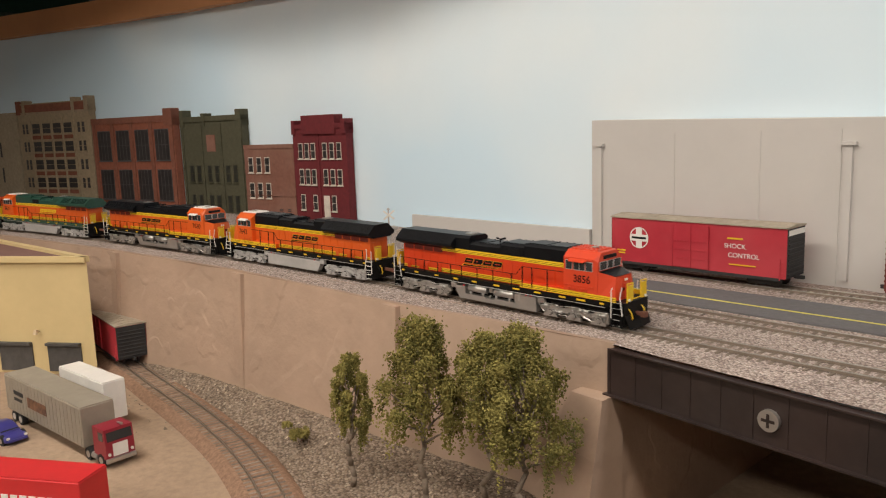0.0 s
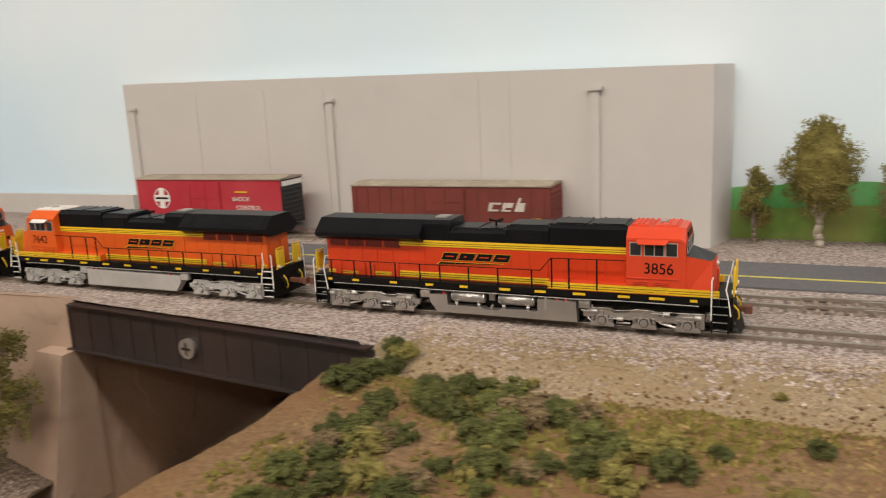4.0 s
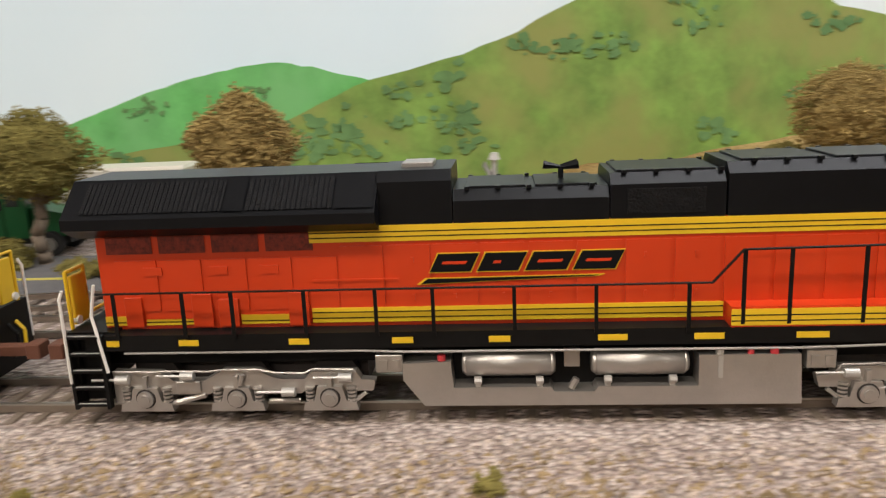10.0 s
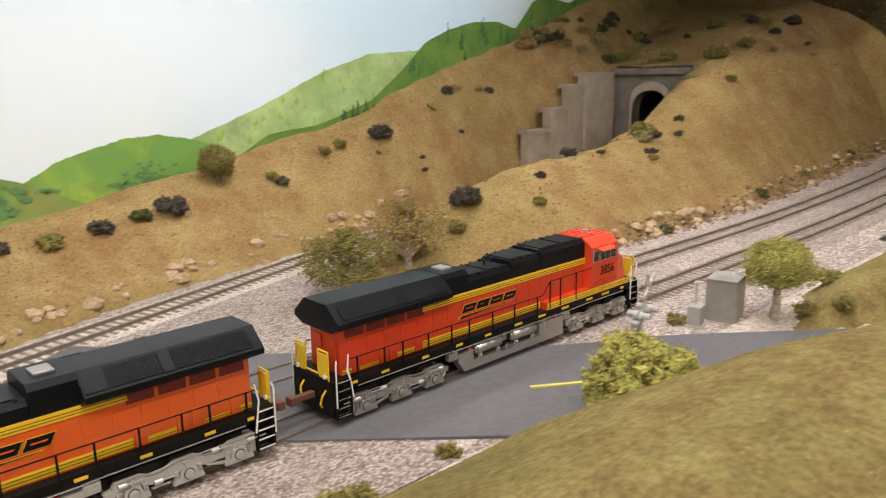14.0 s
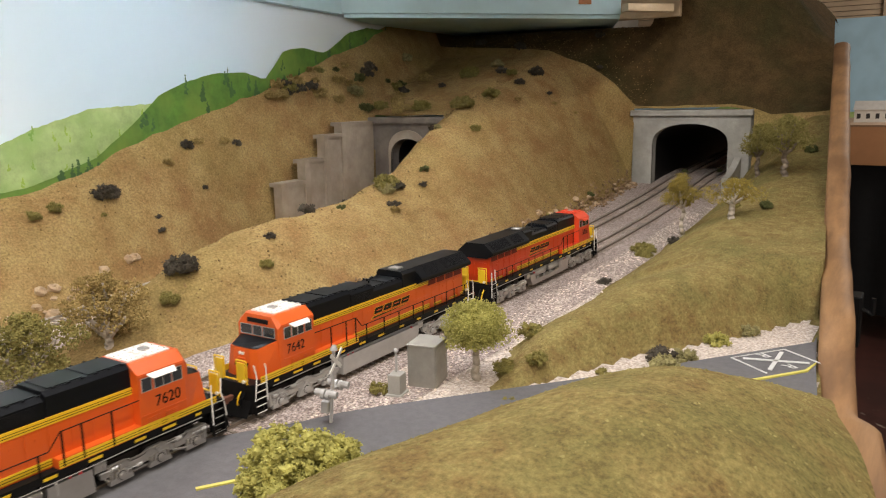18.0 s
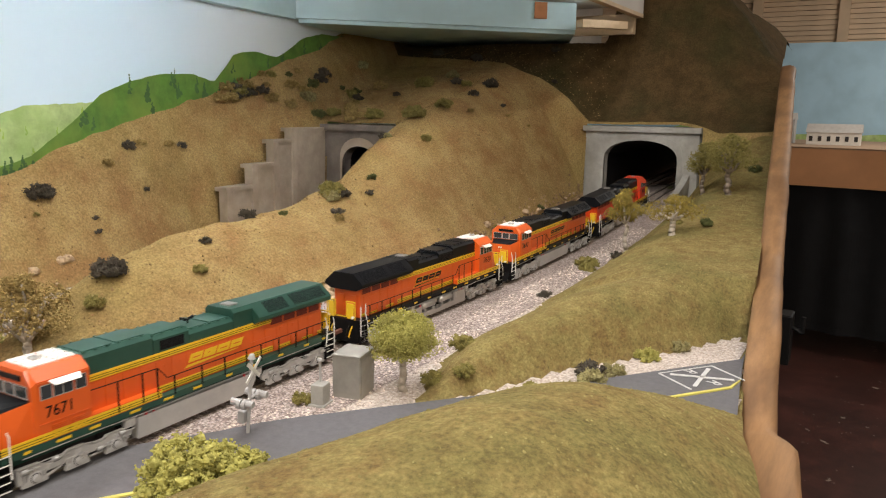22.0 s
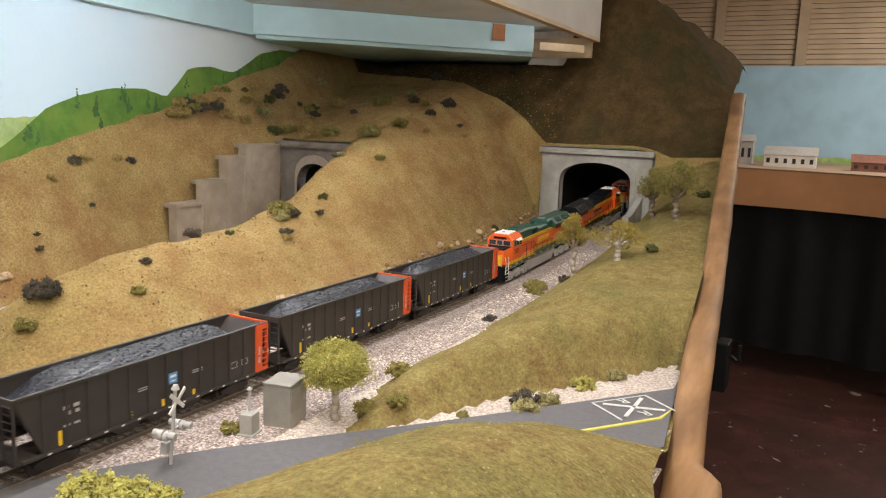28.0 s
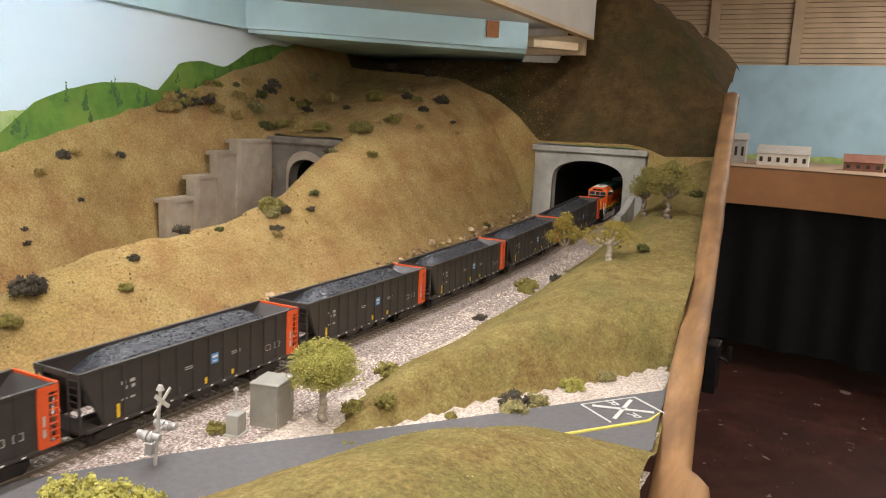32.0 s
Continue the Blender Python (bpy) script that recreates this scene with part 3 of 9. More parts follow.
sheet("front_bank", 0.245, 1.085, -0.38, -0.055, 0.006, earth_z, M_BANK, "dry brown turf bank before the tracks", "ground", front_gap)
sheet("bank_gravel", 0.245, 1.085, -0.118, -0.022, 0.0024, tan_z, M_TAN, "tan pebbly dirt shoulder of the ballast", "ground")
sheet("front_mound", 1.07, 2.41, -0.37, -0.045, 0.0075, front_z, M_MOUND, "rolling green and gold turf before the tracks", "ground", front_gap, edge=lambda x: fascia_y(x) + 0.0005)
sheet("shoulder_gravel", 1.05, 2.36, -0.30, -0.034, 0.0075, lambda x, y: grade(x) - 0.0028 + 0.0008 * nz(x, y, 40, 5), M_GRAVEL, "pale gravel beside the main line and the road", "ground",
      lambda xa, xb, ya, yb, z: ya < fascia_y(xa) + 0.002 or front_z(xa, ya) > z + 0.02)

# asphalt crossing, service road
def ribbon(name, pts, w, z, material, label, parent=None, category="road"):
    sh = Shape()
    rows = []
    for i, p in enumerate(pts):
        a, b = Vector(pts[max(0, i - 1)]), Vector(pts[min(len(pts) - 1, i + 1)])
        n = Vector((-(b - a).y, (b - a).x)).normalized()
        hw = w if not callable(w) else w(i / (len(pts) - 1))
        rows.append([(p[0] - n.x * hw, max(p[1] - n.y * hw, fascia_y(p[0] - n.x * hw) + 0.003), z(p[0], p[1])), (p[0] + n.x * hw, max(p[1] + n.y * hw, fascia_y(p[0] + n.x * hw) + 0.003), z(p[0], p[1]))])
    sh.grid(rows)
    n = len(sh.v)
    # thickness
    for r0, r1 in zip(rows, rows[1:]):
        for k in (0, 1):
            a, b = r0[k], r1[k]
            sh.add([a, b, (b[0], b[1], b[2] - 0.004), (a[0], a[1], a[2] - 0.004)], [(0, 1, 2, 3)])
    if parent is None:
        return setting(name, sh, material, label, category)
    return part(name, sh, material, parent, label)


ROADLINE = [(road_mid(y), y) for y in np.linspace(0.15, -0.30, 40)]
road_1 = ribbon("road_crossing", ROADLINE, lambda s: 0.052 - 0.012 * smooth01((s - 0.45) / 0.3), lambda x, y: -0.0012 + (0.0012 if y < -0.09 else 0), M_ROAD, "grey asphalt road crossing the tracks")
ribbon("road_service", [(x, 0.122 + 0.002 * math.sin(x * 3)) for x in np.linspace(-0.9, 1.12, 60)], 0.034, lambda x, y: -0.0012, M_ROAD, "dark grey asphalt road along the siding")
mark = ribbon("centre_line", [(x, 0.115) for x in np.linspace(-0.9, 0.75, 20)], 0.0006, lambda x, y: -0.0006, M_LINE, "thin yellow centre line", road_1)
ribbon("centre_line", [(road_mid(y) - 0.004, y) for y in np.linspace(-0.048, -0.085, 5)], 0.0011, lambda x, y: -0.0004, M_LINE, "yellow centre line", road_1)
ribbon("centre_line", [(road_mid(y) - 0.004, y) for y in np.linspace(0.13, 0.075, 5)], 0.0011, lambda x, y: -0.0004, M_LINE, "yellow centre line", road_1)
ribbon("centre_line", [(road_mid(y) - 0.006, y) for y in np.linspace(-0.15, -0.275, 10)], 0.0011, lambda x, y: 0.0010, M_LINE, "yellow centre line", road_1)

# backdrop, painted sky
sh = Shape()
line = [(x, back_y(x)) for x in np.linspace(-3.4, 2.6, 160)]
sh.grid([[(x, y, z) for z in (-0.25, 0.0, 0.2, 0.40)] for x, y in line])
back = [(x, y + 0.012) for x, y in line]
sh.grid([[(x, y, z) for z in (0.40, 0.2, 0.0, -0.25)] for x, y in back])
sh.grid([[(x, y, 0.40), (x, y + 0.012, 0.40)] for x, y in line])
setting("backdrop", sh, M_BDROP, "pale blue painted backdrop board curving behind the layout", "backdrop", True)

# retaining wall of the embankment, with pilasters
LOW = -0.132
sh = Shape()
xs = np.linspace(-3.3, 0.0, 240)
for off, flip in ((0.0, 1), (0.03, -1)):
    rows = [[(x, lerp(x, WALLTOP) + off + 0.0022 * nz(x, z, 9, 2) - 0.010 * (0.0 - z) / 0.13 * (1 if off == 0 else 0), z if z < -0.02 else z + grade(x)) for z in (-0.30, -0.132, -0.11, -0.09, -0.07, -0.05, -0.025, -0.0023)[::flip]] for x in xs]
    sh.grid(rows)
sh.grid([[(x, lerp(x, WALLTOP), grade(x) - 0.0045 + 0.0022), (x, lerp(x, WALLTOP) + 0.0035, grade(x) - 0.0020), (x, lerp(x, WALLTOP) + 0.006, grade(x) - 0.0075), (x, lerp(x, WALLTOP) + 0.03, grade(x) - 0.0075)] for x in xs])
sheet_edge = Shape().grid([[(x, lerp(x, WALLTOP) + d, plain_z(x, lerp(x, WALLTOP) + d) - 0.0001) for d in np.linspace(0.003, 0.038, 8)] for x in xs])
setting("ground_west_edge", sheet_edge, M_BALLAST, "pinkish grey ballast along the wall top", "ground", True)
wall_emb = setting("wall_embankment", sh, M_WALL, "tan plaster retaining wall under the main line", "wall", True)
for px in (-1.05, -0.68, -0.435, -0.205):
    y = lerp(px, WALLTOP)
    part("pilaster", Shape().prism_x([(y - 0.017, -0.30), (y + 0.01, -0.30), (y + 0.01, grade(px) - 0.004), (y - 0.004, grade(px) - 0.004), (y - 0.006, -0.03)], px - 0.009, px + 0.009), M_WALL, wall_emb)
# abutments and underpass
sh = Shape()
sh.add([(-0.024, -0.052, -0.037), (0.003, -0.054, -0.037), (0.003, -0.030, -0.037), (-0.024, -0.030, -0.037), (-0.080, -0.060, -0.15), (0.003, -0.080, -0.15), (0.003, -0.030, -0.15), (-0.080, -0.030, -0.15)],
       [(0, 1, 2, 3), (4, 5, 1, 0), (5, 6, 2, 1), (7, 4, 0, 3)])
sh.box(-0.080, 0.003, -0.080, -0.03, -0.3, -0.149)
sh.box(-0.03, 0.0, -0.037, 0.26, -0.3, -0.022)
setting("wall_abutment_west", sh, M_WALL, "tan plaster abutment carrying the girder end", "wall")
sh = Shape().box(0.245, 0.275, -0.085, 0.26, -0.3, -0.03)
sh.prism_x([(-0.29, -0.3), (-0.06, -0.3), (-0.062, -0.024), (-0.085, -0.015), (-0.145, -0.035), (-0.29, -0.085)], 0.236, 0.254)
setting("wall_abutment_east", sh, M_WALL, "tan plaster abutment and sloping wing wall", "wall")
setting("underpass_back", Shape().box(-0.03, 0.28, 0.26, 0.275, -0.3, -0.01), M_WALL, "tan back wall of the underpass", "wall")
setting("underpass_road", Shape().box(0.0, 0.245, -0.42, 0.26, -0.165, -0.16), M_YARD, "tan road down in the underpass", "road")
setting("underpass_kerb", Shape().prism_z([(0.0, -0.10), (0.10, -0.02), (0.22, 0.10), (0.22, 0.112), (0.09, -0.005), (0.0, -0.085)], -0.16, -0.150), M_WALL, "tan kerb in the underpass", "kerb")

# lower yard
def yard_z(x, y):
    return LOW + 0.002 * nz(x, y, 10, 3) + (0.012 * smooth01((y + 0.135) / 0.05) if x > -0.9 else 0)


sheet("ground_yard", -2.6, 0.0, -0.62, -0.05, 0.02, yard_z, M_YARD, "bare reddish tan yard below the wall", "ground")
sheet("ground_front_low", 0.0, 0.25, -0.62, -0.05, 0.03, lambda x, y: -0.16, M_YARD, "bare ground by the underpass", "ground")


# tunnel portals
def arch(cy, w, spring, top, n=16):
    return [(cy + w * math.cos(math.pi * i / n), spring + (top - spring) * math.sin(math.pi * i / n) ** 0.75) for i in range(n + 1)]


def portal(name, x, y0, y1, z0, z1, cy, w, spring, top, material, label):
    ob = thing(name, label, "tunnel portal")
    a = arch(cy, w, spring, top)
    outer = [(y1, z0), (y1, z1 - 0.008), (y0, z1 - 0.008), (y0, z0)]
    # face as a strip between the arch and the outline
    inner = [(cy + w, z0)] + a + [(cy - w, z0)]
    sh = Shape()
    n = len(inner)
    out = []
    for (iy, iz) in inner:
        k = (iy - (cy - w)) / (2 * w)
        if iz < spring * 0.6 + z0 * 0.4 + 1e-6 or iz <= spring + 1e-6:
            out.append((y1 if k > 0.5 else y0, iz))
        else:
            out.append((y0 + (y1 - y0) * k, z1 - 0.008))
    out[1], out[-2] = (y1, spring), (y0, spring)
    for i in range(n - 1):
        q = [inner[i], inner[i + 1], out[i + 1], out[i]]
        sh.add([(x, *p) for p in q] + [(x + 0.02, *p) for p in q], [(0, 1, 2, 3), (7, 6, 5, 4), (1, 0, 4, 5)])
    sh.add([(x, y1, spring), (x, y1, z1 - 0.008), out and (x, out[2][0], out[2][1])], [(0, 1, 2)])
    sh.add([(x, y0, spring), (x, y0, z1 - 0.008), (x, out[-3][0], out[-3][1])], [(2, 1, 0)])
    sh.box(x + 0.003, x + 0.02, y0 - 0.0005, y0 + 0.012, z0, z1 - 0.008)
    sh.box(x + 0.003, x + 0.02, y1 - 0.012, y1 + 0.0005, z0, z1 - 0.008)
    part("portal_face", sh.weld(), M_DARKCONC if material is M_CONC2 else material, ob)
    rim = Shape()
    for i in range(n - 1):
        (ya, za), (yb, zb) = inner[i], inner[i + 1]
        f = lambda y, z, k: (cy + (y - cy) * k, z0 + (z - z0) * (1 + (k - 1) * 0.8))
        q = [(ya, za), (yb, zb), f(yb, zb, 1.13), f(ya, za, 1.13)]
        rim.add([(x - 0.0015, *p) for p in q] + [(x + 0.004, *p) for p in q], [(0, 1, 2, 3), (1, 0, 4, 5), (3, 2, 6, 7)])
    part("arch_ring", rim, material, ob)
    part("coping", Shape().box(x - 0.006, x + 0.060, y0 - 0.004, y1 + 0.004, z1 - 0.009, z1, 0.001), M_DARKCONC if material is M_CONC2 else material, ob)
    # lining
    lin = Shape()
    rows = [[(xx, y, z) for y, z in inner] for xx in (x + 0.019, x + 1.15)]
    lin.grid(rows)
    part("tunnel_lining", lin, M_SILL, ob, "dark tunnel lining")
    return ob


P2 = portal("tunnel_portal", 2.391, -0.072, 0.112, 0.02, 0.148, 0.019, 0.060, 0.092, 0.126, M_CONC, "grey concrete double-track tunnel portal in the hill")
part("wing_wall", Shape().prism([(2.31, 0.012), (2.391, 0.02), (2.391, 0.075), (2.36, 0.062), (2.33, 0.052), (2.31, 0.050)], -0.062, -0.052), M_CONC, P2)
P1 = portal("tunnel_portal", 2.06, 0.277, 0.402, 0.0, 0.147, 0.338, 0.030, 0.085, 0.116, M_CONC2, "tan concrete single-track tunnel portal with stepped wing wall")
for xa, xb, zt in ((1.834, 1.885, 0.066), (1.885, 1.932, 0.092), (1.932, 1.975, 0.122), (1.975, 2.06, 0.137)):
    ya, yb = 0.374 + (xa - 1.834) * 0.115, 0.374 + (xb - 1.834) * 0.115
    part("wing_wall", Shape().add([(xa, ya, -0.01), (xb, yb, -0.01), (xb, yb, zt), (xa, ya, zt), (xa, ya + 0.014, -0.01), (xb, yb + 0.014, -0.01), (xb, yb + 0.014, zt), (xa, ya + 0.014, zt)],
                                  [(0, 1, 2, 3), (7, 6, 5, 4), (3, 2, 6, 7), (0, 3, 7, 4), (2, 1, 5, 6)]), M_CONC2, P1)
    part("coping", Shape().prism_z([(xa - 0.004, ya - 0.003), (xb, yb - 0.003), (xb, yb + 0.017), (xa - 0.004, ya + 0.017)], zt, zt + 0.005), M_CONC2, P1)
    part("pilaster", Shape().box(xa - 0.003, xa + 0.007, ya - 0.003, ya + 0.01, -0.01, zt), M_CONC2, P1)


# ---- buildings, boards and the room ----
white = thing("warehouse", "long plain grey card warehouse against the backdrop", "building")
FL, FR, BR, BL = Vector((-0.223, 0.2475)), Vector((0.389, 0.204)), Vector((0.40, 0.246)), Vector((-0.19, 0.2485))
ZT = 0.132
ZR = 0.133
q = [FL, FR, BR, BL]
part("wall", Shape().add([(*p, -0.004) for p in q] + [(*p, z) for p, z in zip(q, (0.146, ZR, ZR, 0.146))], [(3, 2, 1, 0), (4, 5, 6, 7), (0, 1, 5, 4), (1, 2, 6, 5), (2, 3, 7, 6), (3, 0, 4, 7)]), M_WHITEB, white)
d = (FR - FL).normalized()
nrm = Vector((d.y, -d.x))


def on_front(k, w, z0, z1, out, name, material, label=""):
    a = FL + d * (k - w / 2)
    b = FL + d * (k + w / 2)
    part(name, Shape().prism_z([a + nrm * out, b + nrm * out, b - nrm * 0.001, a - nrm * 0.001], z0, z1), material, white, label)


for k in (0.105, 0.195, 0.266, 0.4255, 0.453):
    on_front(k, 0.0012, 0.0, ZT - 0.001, 0.0006, "seam", M_WHITEB)
for k in (0.012, 0.2735, 0.526):
    on_front(k, 0.006, 0.004, ZT - 0.012, 0.0030, "downpipe", M_WHITEB, "grey downpipe")
    on_front(k, 0.012, ZT - 0.014, ZT - 0.011, 0.0045, "gutter_box", M_WHITEB)
wall_low = thing("card_wall", "low plain grey card wall beside the warehouse", "wall")
part("wall", Shape().box(-0.525, -0.224, 0.243, 0.2485, -0.004, 0.026), M_WHITEB, wall_low)



def wood_mat(name, c, o):
    """Varnished timber: grain drawn out along x, and worn, stained patches."""
    m = mat(name, c, 0.62, vary=0.25, scale=90, other=o, big=0.13, bigscale=13, bump=0.0003, bscale=160)
    nt = m.node_tree
    mp = nt.nodes.new("ShaderNodeMapping")
    mp.inputs["Scale"].default_value = (0.10, 1.0, 1.0)
    tc = nt.nodes["Texture Coordinate"]
    nt.links.new(tc.outputs["Object"], mp.inputs["Vector"])
    for nm in ("Noise Texture", "Noise Texture.002"):
        nt.links.new(mp.outputs["Vector"], nt.nodes[nm].inputs["Vector"])
    return m


M_WOOD = wood_mat("varnished_wood_rail", (0.275, 0.145, 0.060), (0.11, 0.052, 0.022))
M_BLUEB = mat("light_blue_board", (0.60, 0.83, 0.89), 0.6, vary=0.04, scale=10)
M_PINE = mat("bare_pine", (0.62, 0.47, 0.30), 0.6, vary=0.1, scale=30)
M_CREAM = mat("cream_board", (0.70, 0.62, 0.50), 0.7, vary=0.04, scale=12)
M_ORNG = mat("tan_orange_fascia", (0.62, 0.30, 0.135), 0.6, vary=0.05, scale=8)
M_CLOTH = mat("black_curtain", (0.006, 0.006, 0.007), 0.95, vary=0.3, scale=20)


def floor_mat():
    """Dark red floor paint, scuffed through to pale patches."""
    m = mat("dark_red_floor", (0.060, 0.021, 0.017), 0.38, vary=0.35, scale=14, other=(0.030, 0.014, 0.012), big=0.16, bigscale=3)
    nt = m.node_tree
    tc, b = nt.nodes["Texture Coordinate"], nt.nodes["Principled BSDF"]
    old = b.inputs["Base Color"].links[0].from_socket
    for scale, lo, hi in ((7.5, 0.70, 0.73), (26.0, 0.685, 0.72), (60.0, 0.70, 0.74)):
        n = nt.nodes.new("ShaderNodeTexNoise")
        n.inputs["Scale"].default_value = scale
        n.inputs["Detail"].default_value = 4
        nt.links.new(tc.outputs["Object"], n.inputs["Vector"])
        mr = nt.nodes.new("ShaderNodeMapRange")
        mr.inputs["From Min"].default_value, mr.inputs["From Max"].default_value = lo, hi
        mr.inputs["To Max"].default_value = 0.8
        nt.links.new(n.outputs["Fac"], mr.inputs["Value"])
        mx = nt.nodes.new("ShaderNodeMix")
        mx.data_type = "RGBA"
        mx.inputs["B"].default_value = (0.33, 0.26, 0.22, 1)
        nt.links.new(mr.outputs["Result"], mx.inputs["Factor"])
        nt.links.new(old, mx.inputs["A"])
        old = mx.outputs["Result"]
    nt.links.new(old, b.inputs["Base Color"])
    return m


M_FLOOR = floor_mat()
M_ROOM = mat("plain_room_wall", (0.58, 0.55, 0.50), 0.8, vary=0.05, scale=6)
M_SHUT = mat("tan_slatted_shutter", (0.60, 0.45, 0.31), 0.6, vary=0.05, scale=10)
M_BLUEW = mat("mid_blue_backdrop", (0.36, 0.55, 0.69), 0.8, vary=0.04, scale=5)

FTOP = [(1.2, -0.022), (1.50, -0.020), (1.60, -0.014), (1.66, 0.004), (1.70, 0.022), (1.80, 0.034), (1.906, 0.042), (1.98, 0.072), (2.046, 0.104), (2.18, 0.143), (2.454, 0.244), (2.50, 0.246)]
fas = thing("layout_fascia", "varnished wooden edge board of the layout, worn on top", "fascia board")
sh = Shape()
rows, low = [], []
for x in np.linspace(1.2, 2.47, 180):
    y, z = fascia_y(x), lerp(x, FTOP)
    k = smooth01((1.612 - x) / 0.022)      # the thicker, rounded end piece
    z += 0.004 * k + 0.0010 * nz(x, 0, 17, 3)
    w = 0.020 + 0.011 * k + 0.0010 * nz(x, 0, 23, 7)
    prof = [(0.002, -0.020), (0.002, -0.0045), (0.0008, -0.0015), (-0.0020, 0.0), (-w * 0.5, 0.0012), (-w + 0.0045, -0.0004), (-w + 0.0012, -0.0032), (-w, -0.0080), (-w + 0.0004, -0.016), (-w + 0.004, -0.0205 - 0.012 * k), (-0.006, -0.022 - 0.012 * k)]
    rows.append([(x, y + a, z + b) for a, b in prof])
    low.append([(x, y - 0.004, -0.74), (x, y - 0.004, z - 0.015)])
sh.grid(rows)
part("edge_board", sh, M_WOOD, fas, smooth=True)
part("skirt", Shape().grid(low), M_CLOTH, fas, "black cloth skirt under the edge")
setting("fascia_west", Shape().prism_z([(-2.6, -0.62), (1.15, -0.36), (1.2, -0.345), (1.2, -0.37), (1.15, -0.385), (-2.6, -0.645)], -0.6, -0.17), M_WOOD, "wooden edge board of the layout", "fascia board")

shelf = thing("upper_shelf", "light blue painted upper shelf over the tunnel corner", "shelf")
def board(name, a, b, z0, z1, th, material, label=""):
    a, b = Vector(a), Vector(b)
    n = Vector(((b - a).y, -(b - a).x)).normalized() * th
    part(name, Shape().prism_z([a, b, b - n, a - n], z0, z1), material, shelf, label)
board("front_board", (2.064, 0.455), (2.385, 0.136), 0.302, 0.345, 0.012, M_BLUEB)
board("rear_board", (1.62, 0.392), (2.064, 0.455), 0.300, 0.345, 0.012, M_BLUEB)
part("bottom", Shape().prism_z([(2.075, 0.46), (2.392, 0.14), (2.75, 0.30), (2.5, 0.60)], 0.296, 0.302), M_BLUEB, shelf, "light blue underside")
part("deck", Shape().box(1.42, 2.47, 0.062, 0.62, 0.346, 0.37), mat("white_board", (0.80, 0.80, 0.78), 0.7, vary=0.03, scale=12), shelf, "white underside of the upper deck")
part("valance", Shape().box(1.42, 2.47, 0.050, 0.061, 0.3325, 0.52), mat("grey_white_board", (0.62, 0.58, 0.54), 0.7, vary=0.04, scale=12), shelf, "grey-white front valance of the upper deck")
part("valance_edge", Shape().box(1.42, 2.47, 0.0495, 0.0615, 0.3265, 0.3324), M_PINE, shelf, "bare pine lower edge of the valance")
part("end_board", Shape().box(2.458, 2.4695, 0.0612, 0.40, 0.300, 0.3325), M_PINE, shelf, "pine end board")
tube = thing("tube_lamp", "lit fluorescent tube under the upper shelf", "lamp")
part("tube", Shape().rod((1.44, 0.150, 0.326), (1.90, 0.150, 0.326), 0.005, 12), mat("lit_tube", (0.96, 0.97, 1.0), 0.5, vary=0.0, big=0.0, glow=42.0), tube)
for x in (1.436, 1.904):
    part("socket", Shape().box(x - 0.005, x + 0.005, 0.144, 0.156, 0.319, 0.3465, 0.001), M_WHITE, tube)
tube_2 = thing("tube_lamp", "slim lit tube behind the valance of the upper shelf", "lamp")
part("tube", Shape().rod((1.95, 0.068, 0.340), (2.40, 0.068, 0.340), 0.003, 12), mat("lit_slim_tube", (0.96, 0.97, 1.0), 0.5, vary=0.0, big=0.0, glow=7.0), tube_2)
for x in (1.947, 2.403):
    part("socket", Shape().box(x - 0.004, x + 0.004, 0.0635, 0.0725, 0.3355, 0.3465, 0.001), M_WHITE, tube_2)
part("rail", Shape().prism_z([(2.36, 0.115), (2.42, 0.06), (2.43, 0.075), (2.372, 0.13)], 0.304, 0.316), M_PINE, shelf, "bare pine strip")
board("plate", (2.331, 0.187), (2.346, 0.172), 0.317, 0.343, -0.002, mat("orange_brown_wood", (0.50, 0.20, 0.07), 0.6, vary=0.15, scale=60), "small orange-brown wooden plate")

def curve(pts, n):
    out = []
    for i in range(n + 1):
        k = i / n * (len(pts) - 1)
        j = min(int(k), len(pts) - 2)
        f = k - j
        g = lambda q: Vector(pts[max(0, min(len(pts) - 1, q))])
        a, b, c, e = g(j - 1), g(j), g(j + 1), g(j + 2)
        out.append(0.5 * (2 * b + (c - a) * f + (2 * a - 5 * b + 4 * c - e) * f * f + (3 * b - a - 3 * c + e) * f ** 3))
    return out


# the room beyond the aisle
setting("floor", Shape().box(-4, 7.5, -5, 3, -0.80, -0.75), M_FLOOR, "dark red worn floor of the aisle", "floor")
setting("ceiling", Shape().box(-4, 7.5, -5, 3, 1.35, 1.40), M_CREAM, "pale ceiling of the room", "ceiling")
setting("wall_south", Shape().box(-4, 7.5, -3.3, -3.2, -0.75, 1.35), M_ROOM, "plain room wall behind the aisle", "wall")
setting("wall_west", Shape().box(-4, -3.9, -3.2, 3, -0.75, 1.35), M_ROOM, "plain room wall", "wall")
setting("wall_north", Shape().box(-4, 7.5, 1.2, 1.3, -0.75, 1.35), M_ROOM, "plain room wall behind the backdrop", "wall")
other = thing("far_layout", "curved tan fascia of another layout with a black curtain below", "layout")
sh, cu, top, bd = Shape(), Shape(), Shape(), Shape()
EDGE = [(4.40, 0.60), (4.40, 0.10), (4.36, -0.30), (4.22, -0.62), (3.95, -0.95), (3.6, -1.25)]
EDGE = curve(EDGE, 40)
for i in range(len(EDGE) - 1):
    a, b = EDGE[i], EDGE[i + 1]
    sh.add([(*a, -0.095), (*b, -0.095), (*b, 0.052), (*a, 0.052)], [(0, 1, 2, 3)])
rows = []
